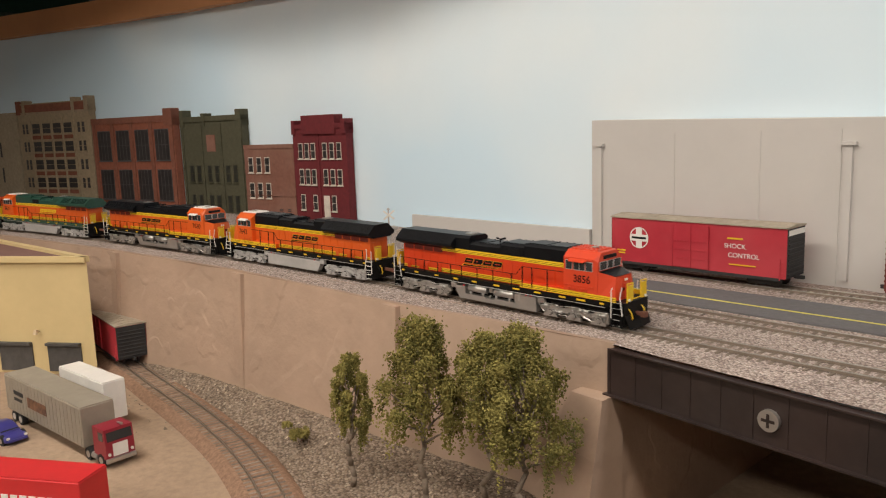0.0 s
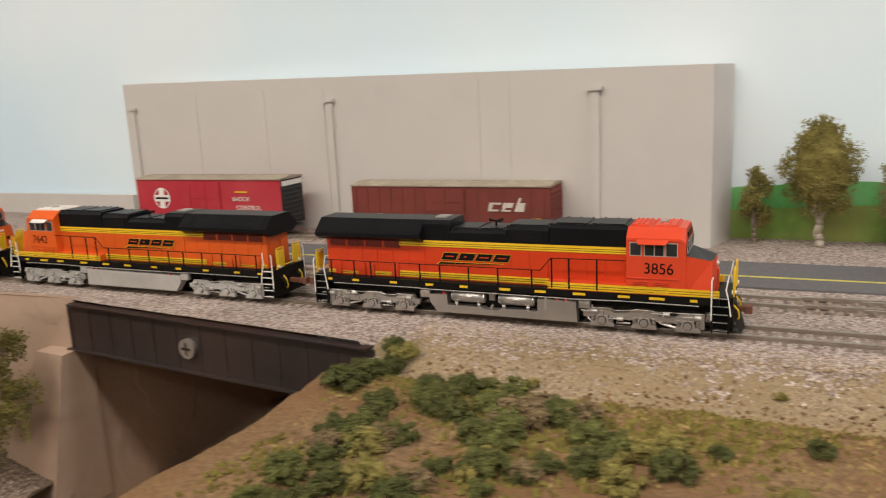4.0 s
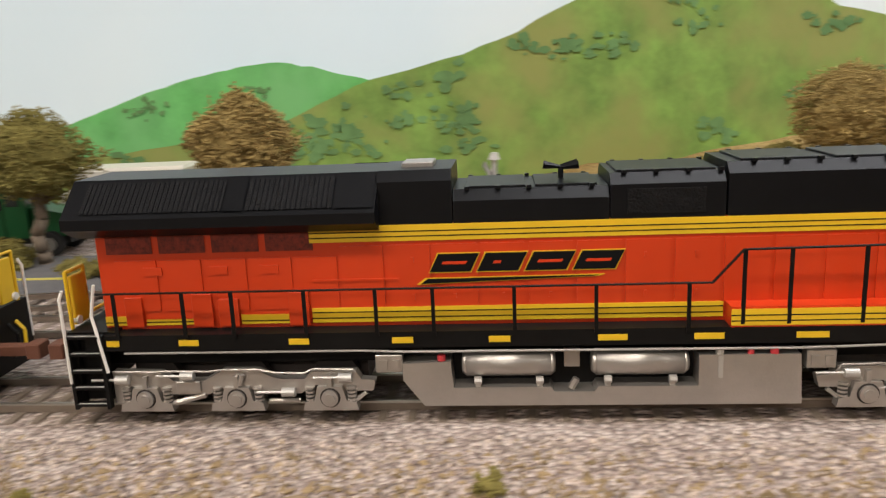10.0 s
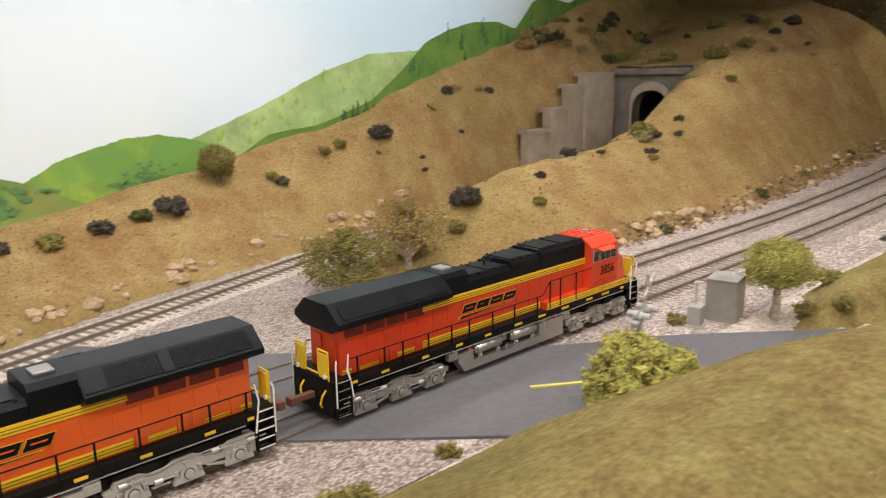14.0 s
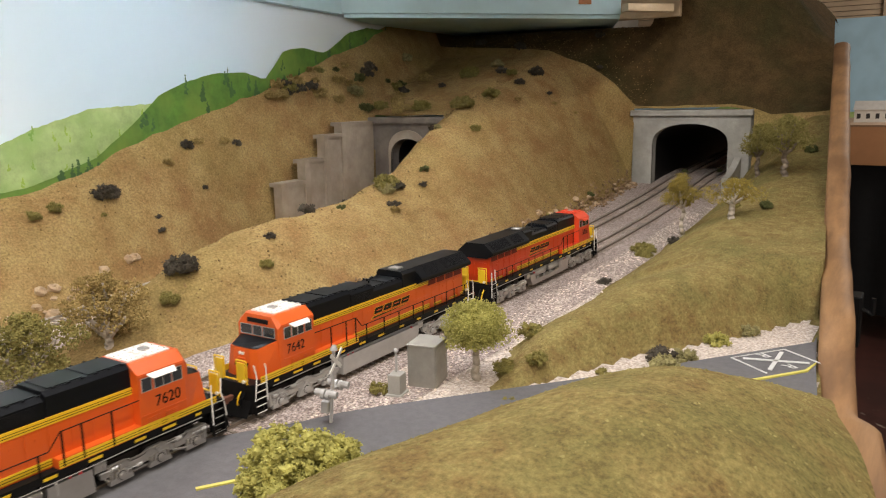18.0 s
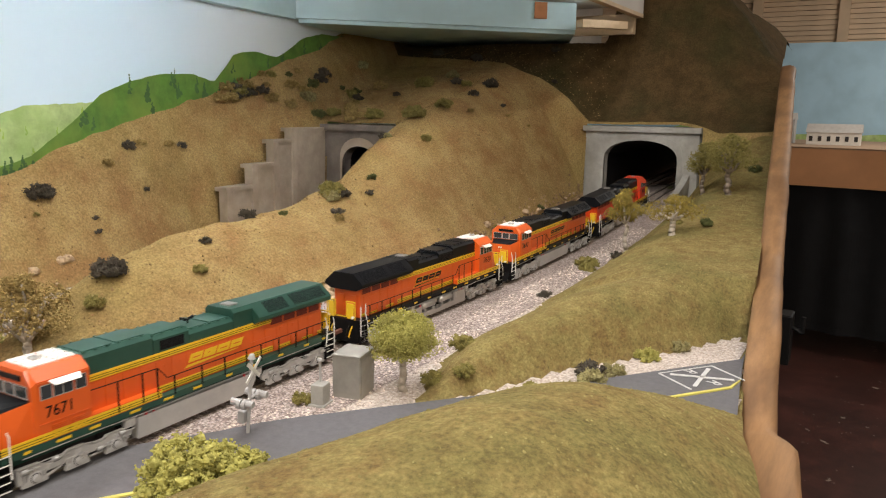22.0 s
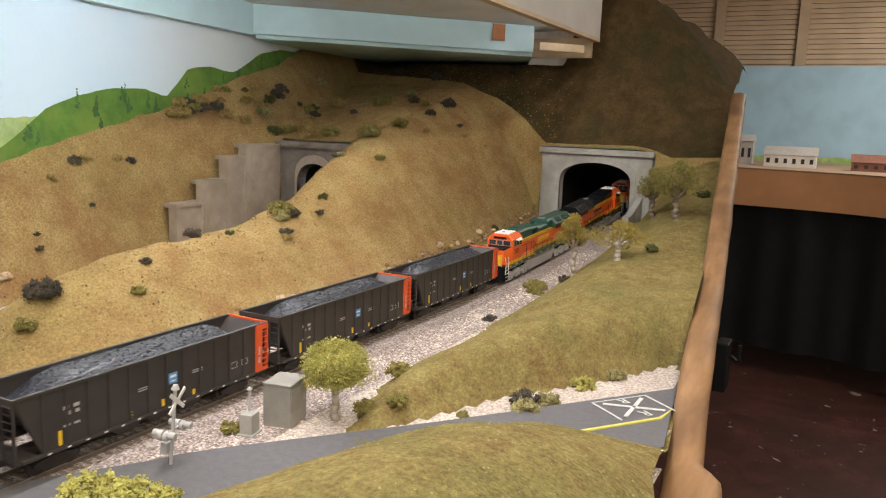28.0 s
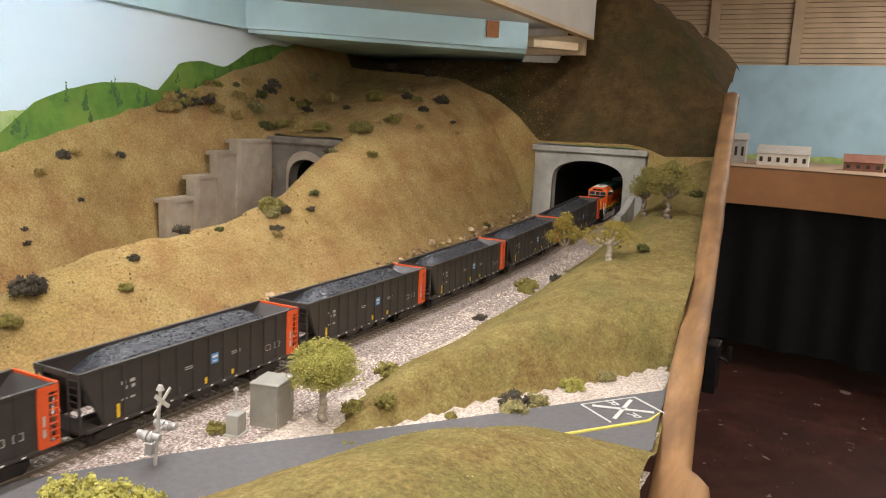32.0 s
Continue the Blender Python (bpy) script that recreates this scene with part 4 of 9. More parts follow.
for k in np.linspace(0, len(EDGE) - 1.001, 200):
    i = int(k)
    p = EDGE[i].lerp(EDGE[i + 1], k - i)
    q = 0.007 * math.sin(k * 2.1) + 0.010 * math.sin(k * 0.8) + 0.006 * math.sin(k * 0.33)
    rows.append([(p.x + 0.03 + q, p.y, -0.09), (p.x + 0.03 + q * 1.6, p.y, -0.66)])
cu.grid(rows)
top.prism_z([*EDGE, Vector((7.4, -1.25)), Vector((7.4, 0.60))], 0.046, 0.052)
part("fascia", sh, M_ORNG, other)
part("curtain", cu, M_CLOTH, other, "black pleated curtain")
part("tabletop", top, M_YARD, other, "brown scenery base")
part("switch_plate", Shape().box(4.372, 4.39, -0.285, -0.255, -0.045, -0.015), M_WHITE, other, "small white switch plate")
setting("backdrop_far", Shape().box(5.4, 5.45, -3.2, 1.2, 0.0, 0.52), M_BLUEW, "blue painted backdrop of the far layout", "backdrop")
shut = thing("roller_shutter", "tan slatted roller shutter on the end wall", "shutter")
for k in range(34):
    part("slat", Shape().prism([(5.62, 0.50 + k * 0.025), (5.64, 0.50 + k * 0.025), (5.64, 0.523 + k * 0.025), (5.626, 0.523 + k * 0.025)], -3.2, 1.2), M_SHUT, shut)
for y in (-1.35, -0.55, -0.06, 0.35, 0.9):
    part("upright", Shape().box(5.60, 5.62, y - 0.025, y + 0.025, 0.3, 1.35), M_SHUT, shut)
setting("wall_east", Shape().box(5.7, 5.8, -3.2, 1.2, -0.75, 1.35), M_CREAM, "end wall of the room", "wall")

# beams and timber above the west end
TOPL = [(-2.4, -0.345), (-1.9, -0.14), (-1.531, 0.003), (-1.197, 0.108), (-1.0, 0.160), (-0.722, 0.214)]
sh = Shape()
for (xa, ya), (xb, yb) in zip(TOPL, TOPL[1:]):
    sh.add([(xa, ya, 0.357), (xb, yb, 0.357), (xb, yb, 0.40), (xa, ya, 0.40), (xa, ya + 0.02, 0.357), (xb, yb + 0.02, 0.357)], [(0, 1, 2, 3), (0, 4, 5, 1)])
setting("top_timber", sh, M_ORNG, "brown timber along the backdrop top", "beam")
for k in range(4):
    x = -2.3 + k * 0.36
    setting("ceiling_beam", Shape().prism_z([(x, -0.75), (x + 0.05, -0.75), (x + 0.25, 0.25), (x + 0.20, 0.25)], 0.44, 0.50), M_GREEN, "dark green beam over the west end", "beam")
# the prism_z extension is unseen, added to shade the top of the backdrop
setting("west_deck", Shape().box(-3.4, -0.95, -0.95, 0.45, 0.50, 0.53).prism_z([(-0.95, -0.045), (-0.10, 0.075), (-0.10, 0.45), (-0.95, 0.45)], 0.50, 0.53), M_GIRDER, "dark deck over the west end, with an unseen extension added to shade the backdrop", "shelf")


# ---- tracks ----
def track(name, pts, zf, label, ties=None, loose=0):
    """Rails and ties along a line of (x, y)."""
    ob = thing(name, label, "railway track", "tracks of the layout")
    pts = [Vector(p) for p in pts]
    nrm = []
    for i in range(len(pts)):
        t = (pts[min(i + 1, len(pts) - 1)] - pts[max(i - 1, 0)]).normalized()
        nrm.append(Vector((-t.y, t.x)))
    for s in (-1, 1):
        web, head = Shape(), Shape()
        for sh, w, a, b in ((web, 0.00085, -0.0021, -0.0005), (head, 0.00048, -0.0005, 0.0)):
            rows = []
            for p, n in zip(pts, nrm):
                c = p + n * s * 0.00825
                z = zf(p.x)
                rows.append([(c.x - n.x * w, c.y - n.y * w, z + a), (c.x - n.x * w * 0.7, c.y - n.y * w * 0.7, z + b), (c.x + n.x * w * 0.7, c.y + n.y * w * 0.7, z + b), (c.x + n.x * w, c.y + n.y * w, z + a)])
            sh.grid(rows)
        rail = part("rail", web, M_RAIL, ob)
        part("rail_head", head, M_RAILTOP, rail)
    # ties
    rng = random.Random(len(name) + len(pts))
    dist, k = 0.0, 0
    tie_me = Shape().box(-0.0012, 0.0012, -0.0150, 0.0150, -0.0042, -0.0019, 0.0003).mesh("tie", M_TIE)
    joined = Shape()
    for i in range(len(pts) - 1):
        seg = (pts[i + 1] - pts[i]).length
        while dist <= seg:
            p = pts[i].lerp(pts[i + 1], dist / seg)
            n = nrm[i]
            a = math.degrees(math.atan2(-n.x, n.y)) + rng.uniform(-1.5, 1.5)
            if loose and loose[0] < p.x < loose[1] and k < 300:
                t = new("tie", tie_me)
                t.parent = ob
                t.matrix_basis = pose(p.x, p.y, zf(p.x) + rng.uniform(-0.0002, 0.0001), 0, 0, a)
                k += 1
            else:
                m = pose(p.x, p.y, zf(p.x) + rng.uniform(-0.0002, 0.0001), 0, 0, a)
                joined.add([m @ v.co for v in tie_me.vertices], [tuple(f.vertices) for f in tie_me.polygons])
            dist += 0.0068
        dist -= seg
    if joined.v:
        tagged(part("tie_bed", joined, M_TIE, ob), kind="stuff")
    return ob


XS = np.linspace(-3.2, 3.55, 130)
track("main_track", [(x, main_y(x)) for x in XS], grade, "weathered main line track in pinkish ballast", loose=(0.0, 2.0))
track("second_track", [(x, t2_y(x)) for x in XS], grade, "weathered second track beside the main line", loose=(0.75, 2.3))
track("siding_track", [(x, 0.193) for x in np.linspace(-0.75, 0.33, 30)], lambda x: 0.0, "weathered siding before the grey warehouse")
track("branch_track", [p for p in T4], t4_z, "weathered branch track behind the tan spur", loose=(1.0, 1.7))
YARDLINE = [(-0.95, -0.100), (-0.75, -0.112), (-0.57, -0.128), (-0.45, -0.138), (-0.36, -0.148), (-0.28, -0.162), (-0.2, -0.185), (-0.12, -0.22), (-0.04, -0.275), (0.02, -0.34)]
track("yard_track", curve(YARDLINE, 70), lambda x: LOW + 0.0085, "rusty yard track curving below the wall")
# branch roadbed, so that the branch rests on ballast
sh = Shape()
rows = []
for p, q in zip(T4, T4[1:]):
    n = Vector((-(q - p).y, (q - p).x)).normalized()
    z = t4_z(p.x)
    rows.append([(p.x - n.x * 0.030, p.y - n.y * 0.030, -0.006), (p.x - n.x * 0.018, p.y - n.y * 0.018, z - 0.0024), (p.x + n.x * 0.018, p.y + n.y * 0.018, z - 0.0024), (p.x + n.x * 0.030, p.y + n.y * 0.030, -0.006)])
sh.grid(rows[40:])
setting("branch_roadbed", sh, M_GRAVEL, "pale gravel roadbed of the branch", "roadbed", True)
sh = Shape()
rows = []
yl = curve(YARDLINE, 70)
for p, q in zip(yl, yl[1:]):
    n = Vector((-(q - p).y, (q - p).x)).normalized()
    rows.append([(p.x - n.x * 0.026, p.y - n.y * 0.026, LOW), (p.x - n.x * 0.018, p.y - n.y * 0.018, LOW + 0.0061), (p.x + n.x * 0.018, p.y + n.y * 0.018, LOW + 0.0061), (p.x + n.x * 0.026, p.y + n.y * 0.026, LOW)])
sh.grid(rows)
setting("yard_roadbed", sh, M_RUSTEARTH, "reddish brown roadbed of the yard track", "roadbed", True)

def yard_line_y(x):
    return lerp(x, YARDLINE)


sheet("yard_gravel", -0.95, 0.0, -0.26, -0.05, 0.006, lambda x, y: yard_z(x, y) + 0.0012 + 0.0012 * nz(x, y, 60, 4) - 0.004 * smooth01((yard_line_y(x) + 0.012 - y) / 0.012), M_YGRAVEL, "grey and tan gravel between the yard track and the wall", "ground",
      lambda xa, xb, ya, yb, z: yb < yard_line_y(xa) - 0.004)
# plate girder of the bridge
girder = thing("plate_girder", "dark brown riveted plate girder with a round emblem plate", "bridge")
ga, gb = Vector((-0.004, -0.040)), Vector((0.250, -0.066))
gd = (gb - ga).normalized()
gn = Vector((gd.y, -gd.x))
def on_girder(name, k0, k1, z0, z1, o0, o1, material, label="", parent=None):
    a, b = ga + gd * k0, ga + gd * k1
    return part(name, Shape().prism_z([a + gn * o1, b + gn * o1, b + gn * o0, a + gn * o0], z0, z1), material, parent or girder, label)
GL = (gb - ga).length
web = on_girder("web", 0.002, GL - 0.002, -0.036, -0.0052, -0.0008, 0.0008, M_GIRDER)
on_girder("top_flange", 0.006, GL - 0.004, -0.0054, -0.0042, -0.003, 0.0035, M_GIRDER)
on_girder("bottom_flange", 0.0, GL, -0.0372, -0.036, -0.003, 0.0035, M_GIRDER)
for k in np.linspace(0.004, GL - 0.005, 13):
    on_girder("stiffener", k - 0.0007, k + 0.0007, -0.036, -0.0054, 0.0006, 0.0012, M_GIRDER)
c = ga + gd * (GL * 0.46) + gn * 0.0035
sh = Shape().rod((*(c - gn * 0.003), -0.0215), (*c, -0.0215), 0.0062, 24)
badge = part("emblem_plate", sh, M_SILV, girder, "round pale metal emblem plate")
part("emblem_cross", Shape().add([(*(c + gn * 0.0002 + gd * u), -0.0215 + w) for u, w in ((-0.004, -0.0009), (0.004, -0.0009), (0.004, 0.0009), (-0.004, 0.0009), (-0.0009, -0.004), (0.0009, -0.004), (0.0009, 0.004), (-0.0009, 0.004))], [(0, 1, 2, 3), (4, 5, 6, 7)]), M_GIRDER, badge)


# ---- the train ----
LOCO = 0.2557
PITCH = 0.2600
CAR = 0.1903
SHORT = 0.9193
M_CHROME = mat("bright_silver", (0.55, 0.53, 0.50), 0.42, metal=0.6, vary=0.05, scale=90)
SPEED = 0.10634
M_CAP = mat("red_cap", (0.50, 0.04, 0.05), 0.4, vary=0.05)


def both(fn):
    for s in (-1, 1):
        fn(s)


def loco(orange, cabc, roof, frame_mat, number, letters, grey_tank, label, cabtop):
    ob = thing("locomotive", label, "locomotive", "vehicles of the train")
    P = lambda n, sh, m, l="", sm=False, par=None: part(n, sh, m, par or ob, l, sm)
    # frame and deck
    P("frame", Shape().box(-0.2385, -0.0135, -0.0163, 0.0163, 0.0157, 0.0193).box(-0.2375, -0.0145, -0.010, 0.010, 0.0105, 0.0157), frame_mat)
    # long hood
    hood = P("long_hood", Shape().box(-0.2357, -0.0575, -0.0115, 0.0115, 0.0193, 0.0418, 0.0003), orange)
    for xa, xb, zt, w in ((-0.1715, -0.1555, 0.0532, 0.0115), (-0.1555, -0.1225, 0.0487, 0.0113), (-0.1225, -0.0988, 0.0512, 0.0113), (-0.0985, -0.0572, 0.0528, 0.0113)):
        P("hood_top", Shape().prism_x([(-w, 0.0417), (w, 0.0417), (w, zt - 0.0022), (w - 0.0022, zt), (-w + 0.0022, zt), (-w, zt - 0.0022)], xa, xb - 0.0002), roof, "dark painted upper hood")
    both(lambda s: P("hatch", Shape().box(-0.1190, -0.1030, s * 0.0113 - 0.0002, s * 0.0113 + 0.0002, 0.0428, 0.0480), M_GRILLE))
    for xa, xb, z in ((-0.153, -0.140, 0.0487), (-0.138, -0.125, 0.0487), (-0.1210, -0.1005, 0.0512), (-0.0955, -0.079, 0.0528), (-0.0765, -0.060, 0.0528)):
        P("roof_hatch", Shape().box(xa, xb, -0.0085, 0.0085, z - 0.0001, z + 0.0005, 0.0001), roof)
    P("exhaust", Shape().box(-0.167, -0.160, -0.004, 0.004, 0.0532, 0.0542, 0.0002), M_SILV)
    horn = P("horn", Shape().rod((-0.1320, 0, 0.0487), (-0.1320, 0, 0.0515), 0.0006), M_BLACK)
    for dy, dx in ((-0.0016, 1), (0, -1), (0.0016, 1)):
        P("trumpet", Shape().rod((-0.1320, dy, 0.0517), (-0.1320 + dx * 0.0038, dy, 0.0523), 0.0004, 6, 0.0010), M_BLACK, par=horn)
    # radiator wings
    P("radiator", Shape().prism_x([(-0.0168, 0.0432), (-0.0112, 0.0405), (0.0112, 0.0405), (0.0168, 0.0432), (0.0168, 0.0455), (0.0085, 0.0530), (-0.0085, 0.0530), (-0.0168, 0.0455)], -0.2400, -0.1715), roof, "flared radiator housing")
    for xa, xb in ((-0.2360, -0.2045), (-0.1993, -0.1805)):
        for s in (-1, 1):
            q = [(s * 0.0158, 0.0464), (s * 0.0095, 0.0521)]
            n = (s * 0.0002, 0.00024)
            g = P("radiator_grille", Shape().add([(xa, q[0][0] + n[0], q[0][1] + n[1]), (xb, q[0][0] + n[0], q[0][1] + n[1]), (xb, q[1][0] + n[0], q[1][1] + n[1]), (xa, q[1][0] + n[0], q[1][1] + n[1])], [(0, 1, 2, 3) if s < 0 else (3, 2, 1, 0)]), M_GRILLE)
            for x in np.arange(xa + 0.001, xb, 0.0011):
                P("bar", Shape().rod((x, q[0][0] + n[0], q[0][1] + n[1]), (x, q[1][0] + n[0], q[1][1] + n[1]), 0.00018, 4), roof, par=g)
    for xa, xb in ((-0.2042, -0.1997), (-0.1800, -0.1720)):
        both(lambda s: P("radiator_panel", Shape().add([(xa, s * 0.0162, 0.0466), (xb, s * 0.0162, 0.0466), (xb, s * 0.0090, 0.0531), (xa, s * 0.0090, 0.0531), (xa, s * 0.0160, 0.0460), (xb, s * 0.0160, 0.0460)], [(0, 1, 2, 3) if s < 0 else (3, 2, 1, 0)]), roof))
    # radiator intakes
    for i in range(4):
        x = -0.2332 + i * 0.0121
        both(lambda s: P("intake", Shape().add([(x, s * 0.0117, 0.0367), (x + 0.0106, s * 0.0117, 0.0367), (x + 0.0106, s * 0.0117, 0.0412), (x, s * 0.0117, 0.0412)], [(0, 1, 2, 3) if s < 0 else (3, 2, 1, 0)]), mat("intake_mesh", (0.16, 0.018, 0.008), 0.7, vary=0.5, scale=900)))
    # hood doors
    for i in range(17):
        x = -0.2315 + i * 0.0102
        if x > -0.064:
            break
        z1 = 0.0352 if x < -0.187 else 0.0374
        both(lambda s: P("hood_door", Shape().box(x, x + 0.0094, s * 0.01165 - 0.00018, s * 0.01165 + 0.00018, 0.0235, z1), orange))
    # stripes on the hood
    def stripe(xa, xb, za, zb, y, lines):
        def f(s):
            st = P("stripe", Shape().box(xa, xb, s * y - 0.00012, s * y + 0.00012, za, zb), M_YEL)
            for z in lines:
                P("pinstripe", Shape().box(xa, xb, s * (y + 0.00013) - 0.00005, s * (y + 0.00013) + 0.00005, z - 0.00012, z + 0.00012), M_SILL, par=st)
        both(f)
    stripe(-0.187, -0.0580, 0.0383, 0.0418, 0.01175, (0.0393, 0.0404))
    stripe(-0.1875, -0.099, 0.0203, 0.0236, 0.0120, (0.0213, 0.0226))
    for xa, xb, zb in ((-0.2353, -0.2303, 0.0224), (-0.2257, -0.2148, 0.0216), (-0.2037, -0.1928, 0.0224)):
        stripe(xa, xb, 0.0203, zb, 0.0120, (0.0210,))
    for xa, xb, zb in ((-0.2302, -0.2262, 0.0268), (-0.2146, -0.2100, 0.0275), (-0.2086, -0.2040, 0.0262), (-0.1926, -0.1880, 0.0275)):
        both(lambda s: P("equipment_box", Shape().box(xa, xb, s * 0.0121 - 0.0005, s * 0.0121 + 0.0005, 0.0200, zb, 0.0001), orange))
    both(lambda s: P("door_rail", Shape().box(-0.1870, -0.1680, s * 0.0119 - 0.0002, s * 0.0119 + 0.0002, 0.0296, 0.0301), orange))
    for x in (-0.2250, -0.2100, -0.1985):
        both(lambda s: P("hinge_plate", Shape().box(x, x + 0.0042, s * 0.0119 - 0.00025, s * 0.0119 + 0.00025, 0.0318, 0.0336), orange))
    for x in (-0.1650, -0.1560, -0.1455, -0.1355, -0.1155, -0.1050):
        for z in (0.0252, 0.0335):
            both(lambda s: P("latch", Shape().box(x, x + 0.0006, s * 0.0119 - 0.0003, s * 0.0119 + 0.0003, z, z + 0.0012), orange))
    # lifting lugs and bolts along the roof edge
    for x in np.arange(-0.1530, -0.0600, 0.0066):
        z = 0.0487 if x < -0.1225 else 0.0512 if x < -0.0988 else 0.0528
        both(lambda s: P("roof_lug", Shape().box(x, x + 0.0010, s * 0.0096 - 0.0005, s * 0.0096 + 0.0005, z - 0.0001, z + 0.0006), roof))
    # raised walkway beside the cab
    both(lambda s: P("walkway", Shape().box(-0.0985, -0.0580, s * 0.0138 - 0.0027, s * 0.0138 + 0.0027, 0.0193, 0.0236), orange))
    stripe(-0.0985, -0.0135, 0.0197, 0.0232, 0.0166, (0.0207, 0.0219))
    # cab
    cab = P("cab", Shape().prism_x([(-0.0164, 0.0193), (0.0164, 0.0193), (0.0164, 0.0478), (0.0105, 0.0526), (-0.0105, 0.0526), (-0.0164, 0.0478)], -0.0578, -0.0315), cabc)
    sh = Shape()
    w0, w1 = 0.0164, 0.0118
    a = [(-0.0315, -w0, 0.0193), (-0.0315, w0, 0.0193), (-0.0315, w0, 0.0478), (-0.0315, 0.0105, 0.0526), (-0.0315, -0.0105, 0.0526), (-0.0315, -w0, 0.0478)]
    b = [(-0.0295, -w0 + 0.0004, 0.0193), (-0.0295, w0 - 0.0004, 0.0193), (-0.0292, w0 - 0.0008, 0.0455), (-0.0298, 0.0100, 0.0522), (-0.0298, -0.0100, 0.0522), (-0.0292, -w0 + 0.0008, 0.0455)]
    sh.add(a + b, [(0, 5, 11, 6), (5, 4, 10, 11), (4, 3, 9, 10), (3, 2, 8, 9), (2, 1, 7, 8), (6, 11, 10, 9, 8, 7)])
    P("cab_front", sh, cabc, par=cab)
    # nose
    n0 = [(-0.0300, -0.0158, 0.0193), (-0.0300, 0.0158, 0.0193), (-0.0300, 0.0150, 0.0392), (-0.0300, -0.0150, 0.0392)]
    n1 = [(-0.0168, -0.0128, 0.0193), (-0.0168, 0.0128, 0.0193), (-0.0178, 0.0105, 0.0362), (-0.0178, -0.0105, 0.0362)]
    nc = [(-0.0152, -0.0070, 0.0193), (-0.0152, 0.0070, 0.0193), (-0.0162, 0.0058, 0.0366), (-0.0162, -0.0058, 0.0366)]
    vs = n0 + n1 + nc
    nose = P("nose", Shape().add(vs, [(0, 4, 7, 3), (2, 6, 5, 1), (4, 8, 11, 7), (6, 10, 9, 5), (8, 9, 10, 11), (3, 7, 6, 2), (7, 11, 10, 6)]), cabc)
    P("nose_top", Shape().add([(-0.0298, -0.0145, 0.0394), (-0.0298, 0.0145, 0.0394), (-0.0182, 0.0100, 0.0365), (-0.0166, 0.0055, 0.03685), (-0.0166, -0.0055, 0.03685), (-0.0182, -0.0100, 0.0365)], [(0, 5, 4, 3, 2, 1)]), M_BLACK, "black anti-glare panel", par=nose)
    both(lambda s: P("headlight", Shape().rod((-0.0165, s * 0.0012, 0.0335), (-0.0155, s * 0.0012, 0.0335), 0.0009, 10), M_WHITE, par=nose))
    P("nose_door", Shape().box(-0.01605, -0.0150, -0.0030, 0.0030, 0.0205, 0.0310), cabc, par=nose)
    P("nose_mark", Shape().add([(-0.0151, -0.0055, 0.0262), (-0.0151, 0.0050, 0.0262), (-0.0151, 0.0060, 0.0285), (-0.0151, -0.0045, 0.0285)], [(0, 1, 2, 3)]), M_BLACK, "black slanted emblem", par=nose)
    # windows
    for xa, xb in ((-0.0557, -0.0507), (-0.0487, -0.0444), (-0.0438, -0.0397), (-0.0384, -0.0334)):
        def win(s):
            f = P("window_frame", Shape().box(xa - 0.0004, xb + 0.0004, s * 0.01642 - 0.00012, s * 0.01642 + 0.00012, 0.0389, 0.0458), M_GREY, par=cab)
            P("pane", Shape().box(xa, xb, s * 0.01655 - 0.00008, s * 0.01655 + 0.00008, 0.0393, 0.0454), M_GLASS, par=cab)
        both(win)
    for ya, yb in ((-0.0135, -0.0045), (-0.0035, 0.0035), (0.0045, 0.0135)):
        z = lambda t: 0.0400 + t * (0.0455 - 0.0400)
        P("windscreen", Shape().add([(-0.0289, ya, 0.0402), (-0.0289, yb, 0.0402), (-0.0289, yb, 0.0460), (-0.0289, ya, 0.0460)], [(0, 1, 2, 3)]), M_GLASS, par=cab)
        P("windscreen_frame", Shape().path([(-0.0288, ya, 0.0402), (-0.0288, yb, 0.0402), (-0.0288, yb, 0.0460), (-0.0288, ya, 0.0460), (-0.0288, ya, 0.0402)], 0.0002, 4), M_GREY, par=cab)
    P("number_board", Shape().box(-0.0305, -0.0290, -0.0080, 0.0080, 0.0475, 0.0500), M_BLACK, par=cab)
    both(lambda s: P("sunshade", Shape().add([(-0.0530, s * 0.0165, 0.0470), (-0.0372, s * 0.0165, 0.0470), (-0.0385, s * 0.0198, 0.0452), (-0.0515, s * 0.0198, 0.0452), (-0.0530, s * 0.0165, 0.0473), (-0.0372, s * 0.0165, 0.0473), (-0.0385, s * 0.0200, 0.0455), (-0.0515, s * 0.0200, 0.0455)], [(0, 1, 2, 3), (7, 6, 5, 4), (3, 2, 6, 7), (0, 3, 7, 4), (2, 1, 5, 6)]), cabtop, par=cab))
    both(lambda s: P("belt_rail", Shape().box(-0.0578, -0.0315, s * 0.0166 - 0.0002, s * 0.0166 + 0.0002, 0.0466, 0.0471), cabc, par=cab))
    for xa, xb, w in ((-0.0565, -0.0475, 0.0088), (-0.0465, -0.0335, 0.0092)):
        hatch = P("roof_panel", Shape().box(xa, xb, -w, w, 0.0524, 0.0534, 0.0002), cabtop, par=cab)
        for x in np.linspace(xa + 0.001, xb - 0.001, 4):
            for y in (-0.007, -0.0025, 0.0025, 0.007):
                P("lifting_lug", Shape().box(x - 0.0004, x + 0.0004, y - 0.0007, y + 0.0007, 0.0533, 0.0540), cabtop, par=cab)
    P("roof_antenna", Shape().box(-0.0435, -0.0395, -0.0025, 0.0025, 0.0534, 0.0546, 0.0003), M_SILV, "pale roof antenna", par=cab)
    for xa in (-0.0545, -0.0445):
        def vent(s):
            for k in range(7):
                z = 0.0203 + k * 0.0009
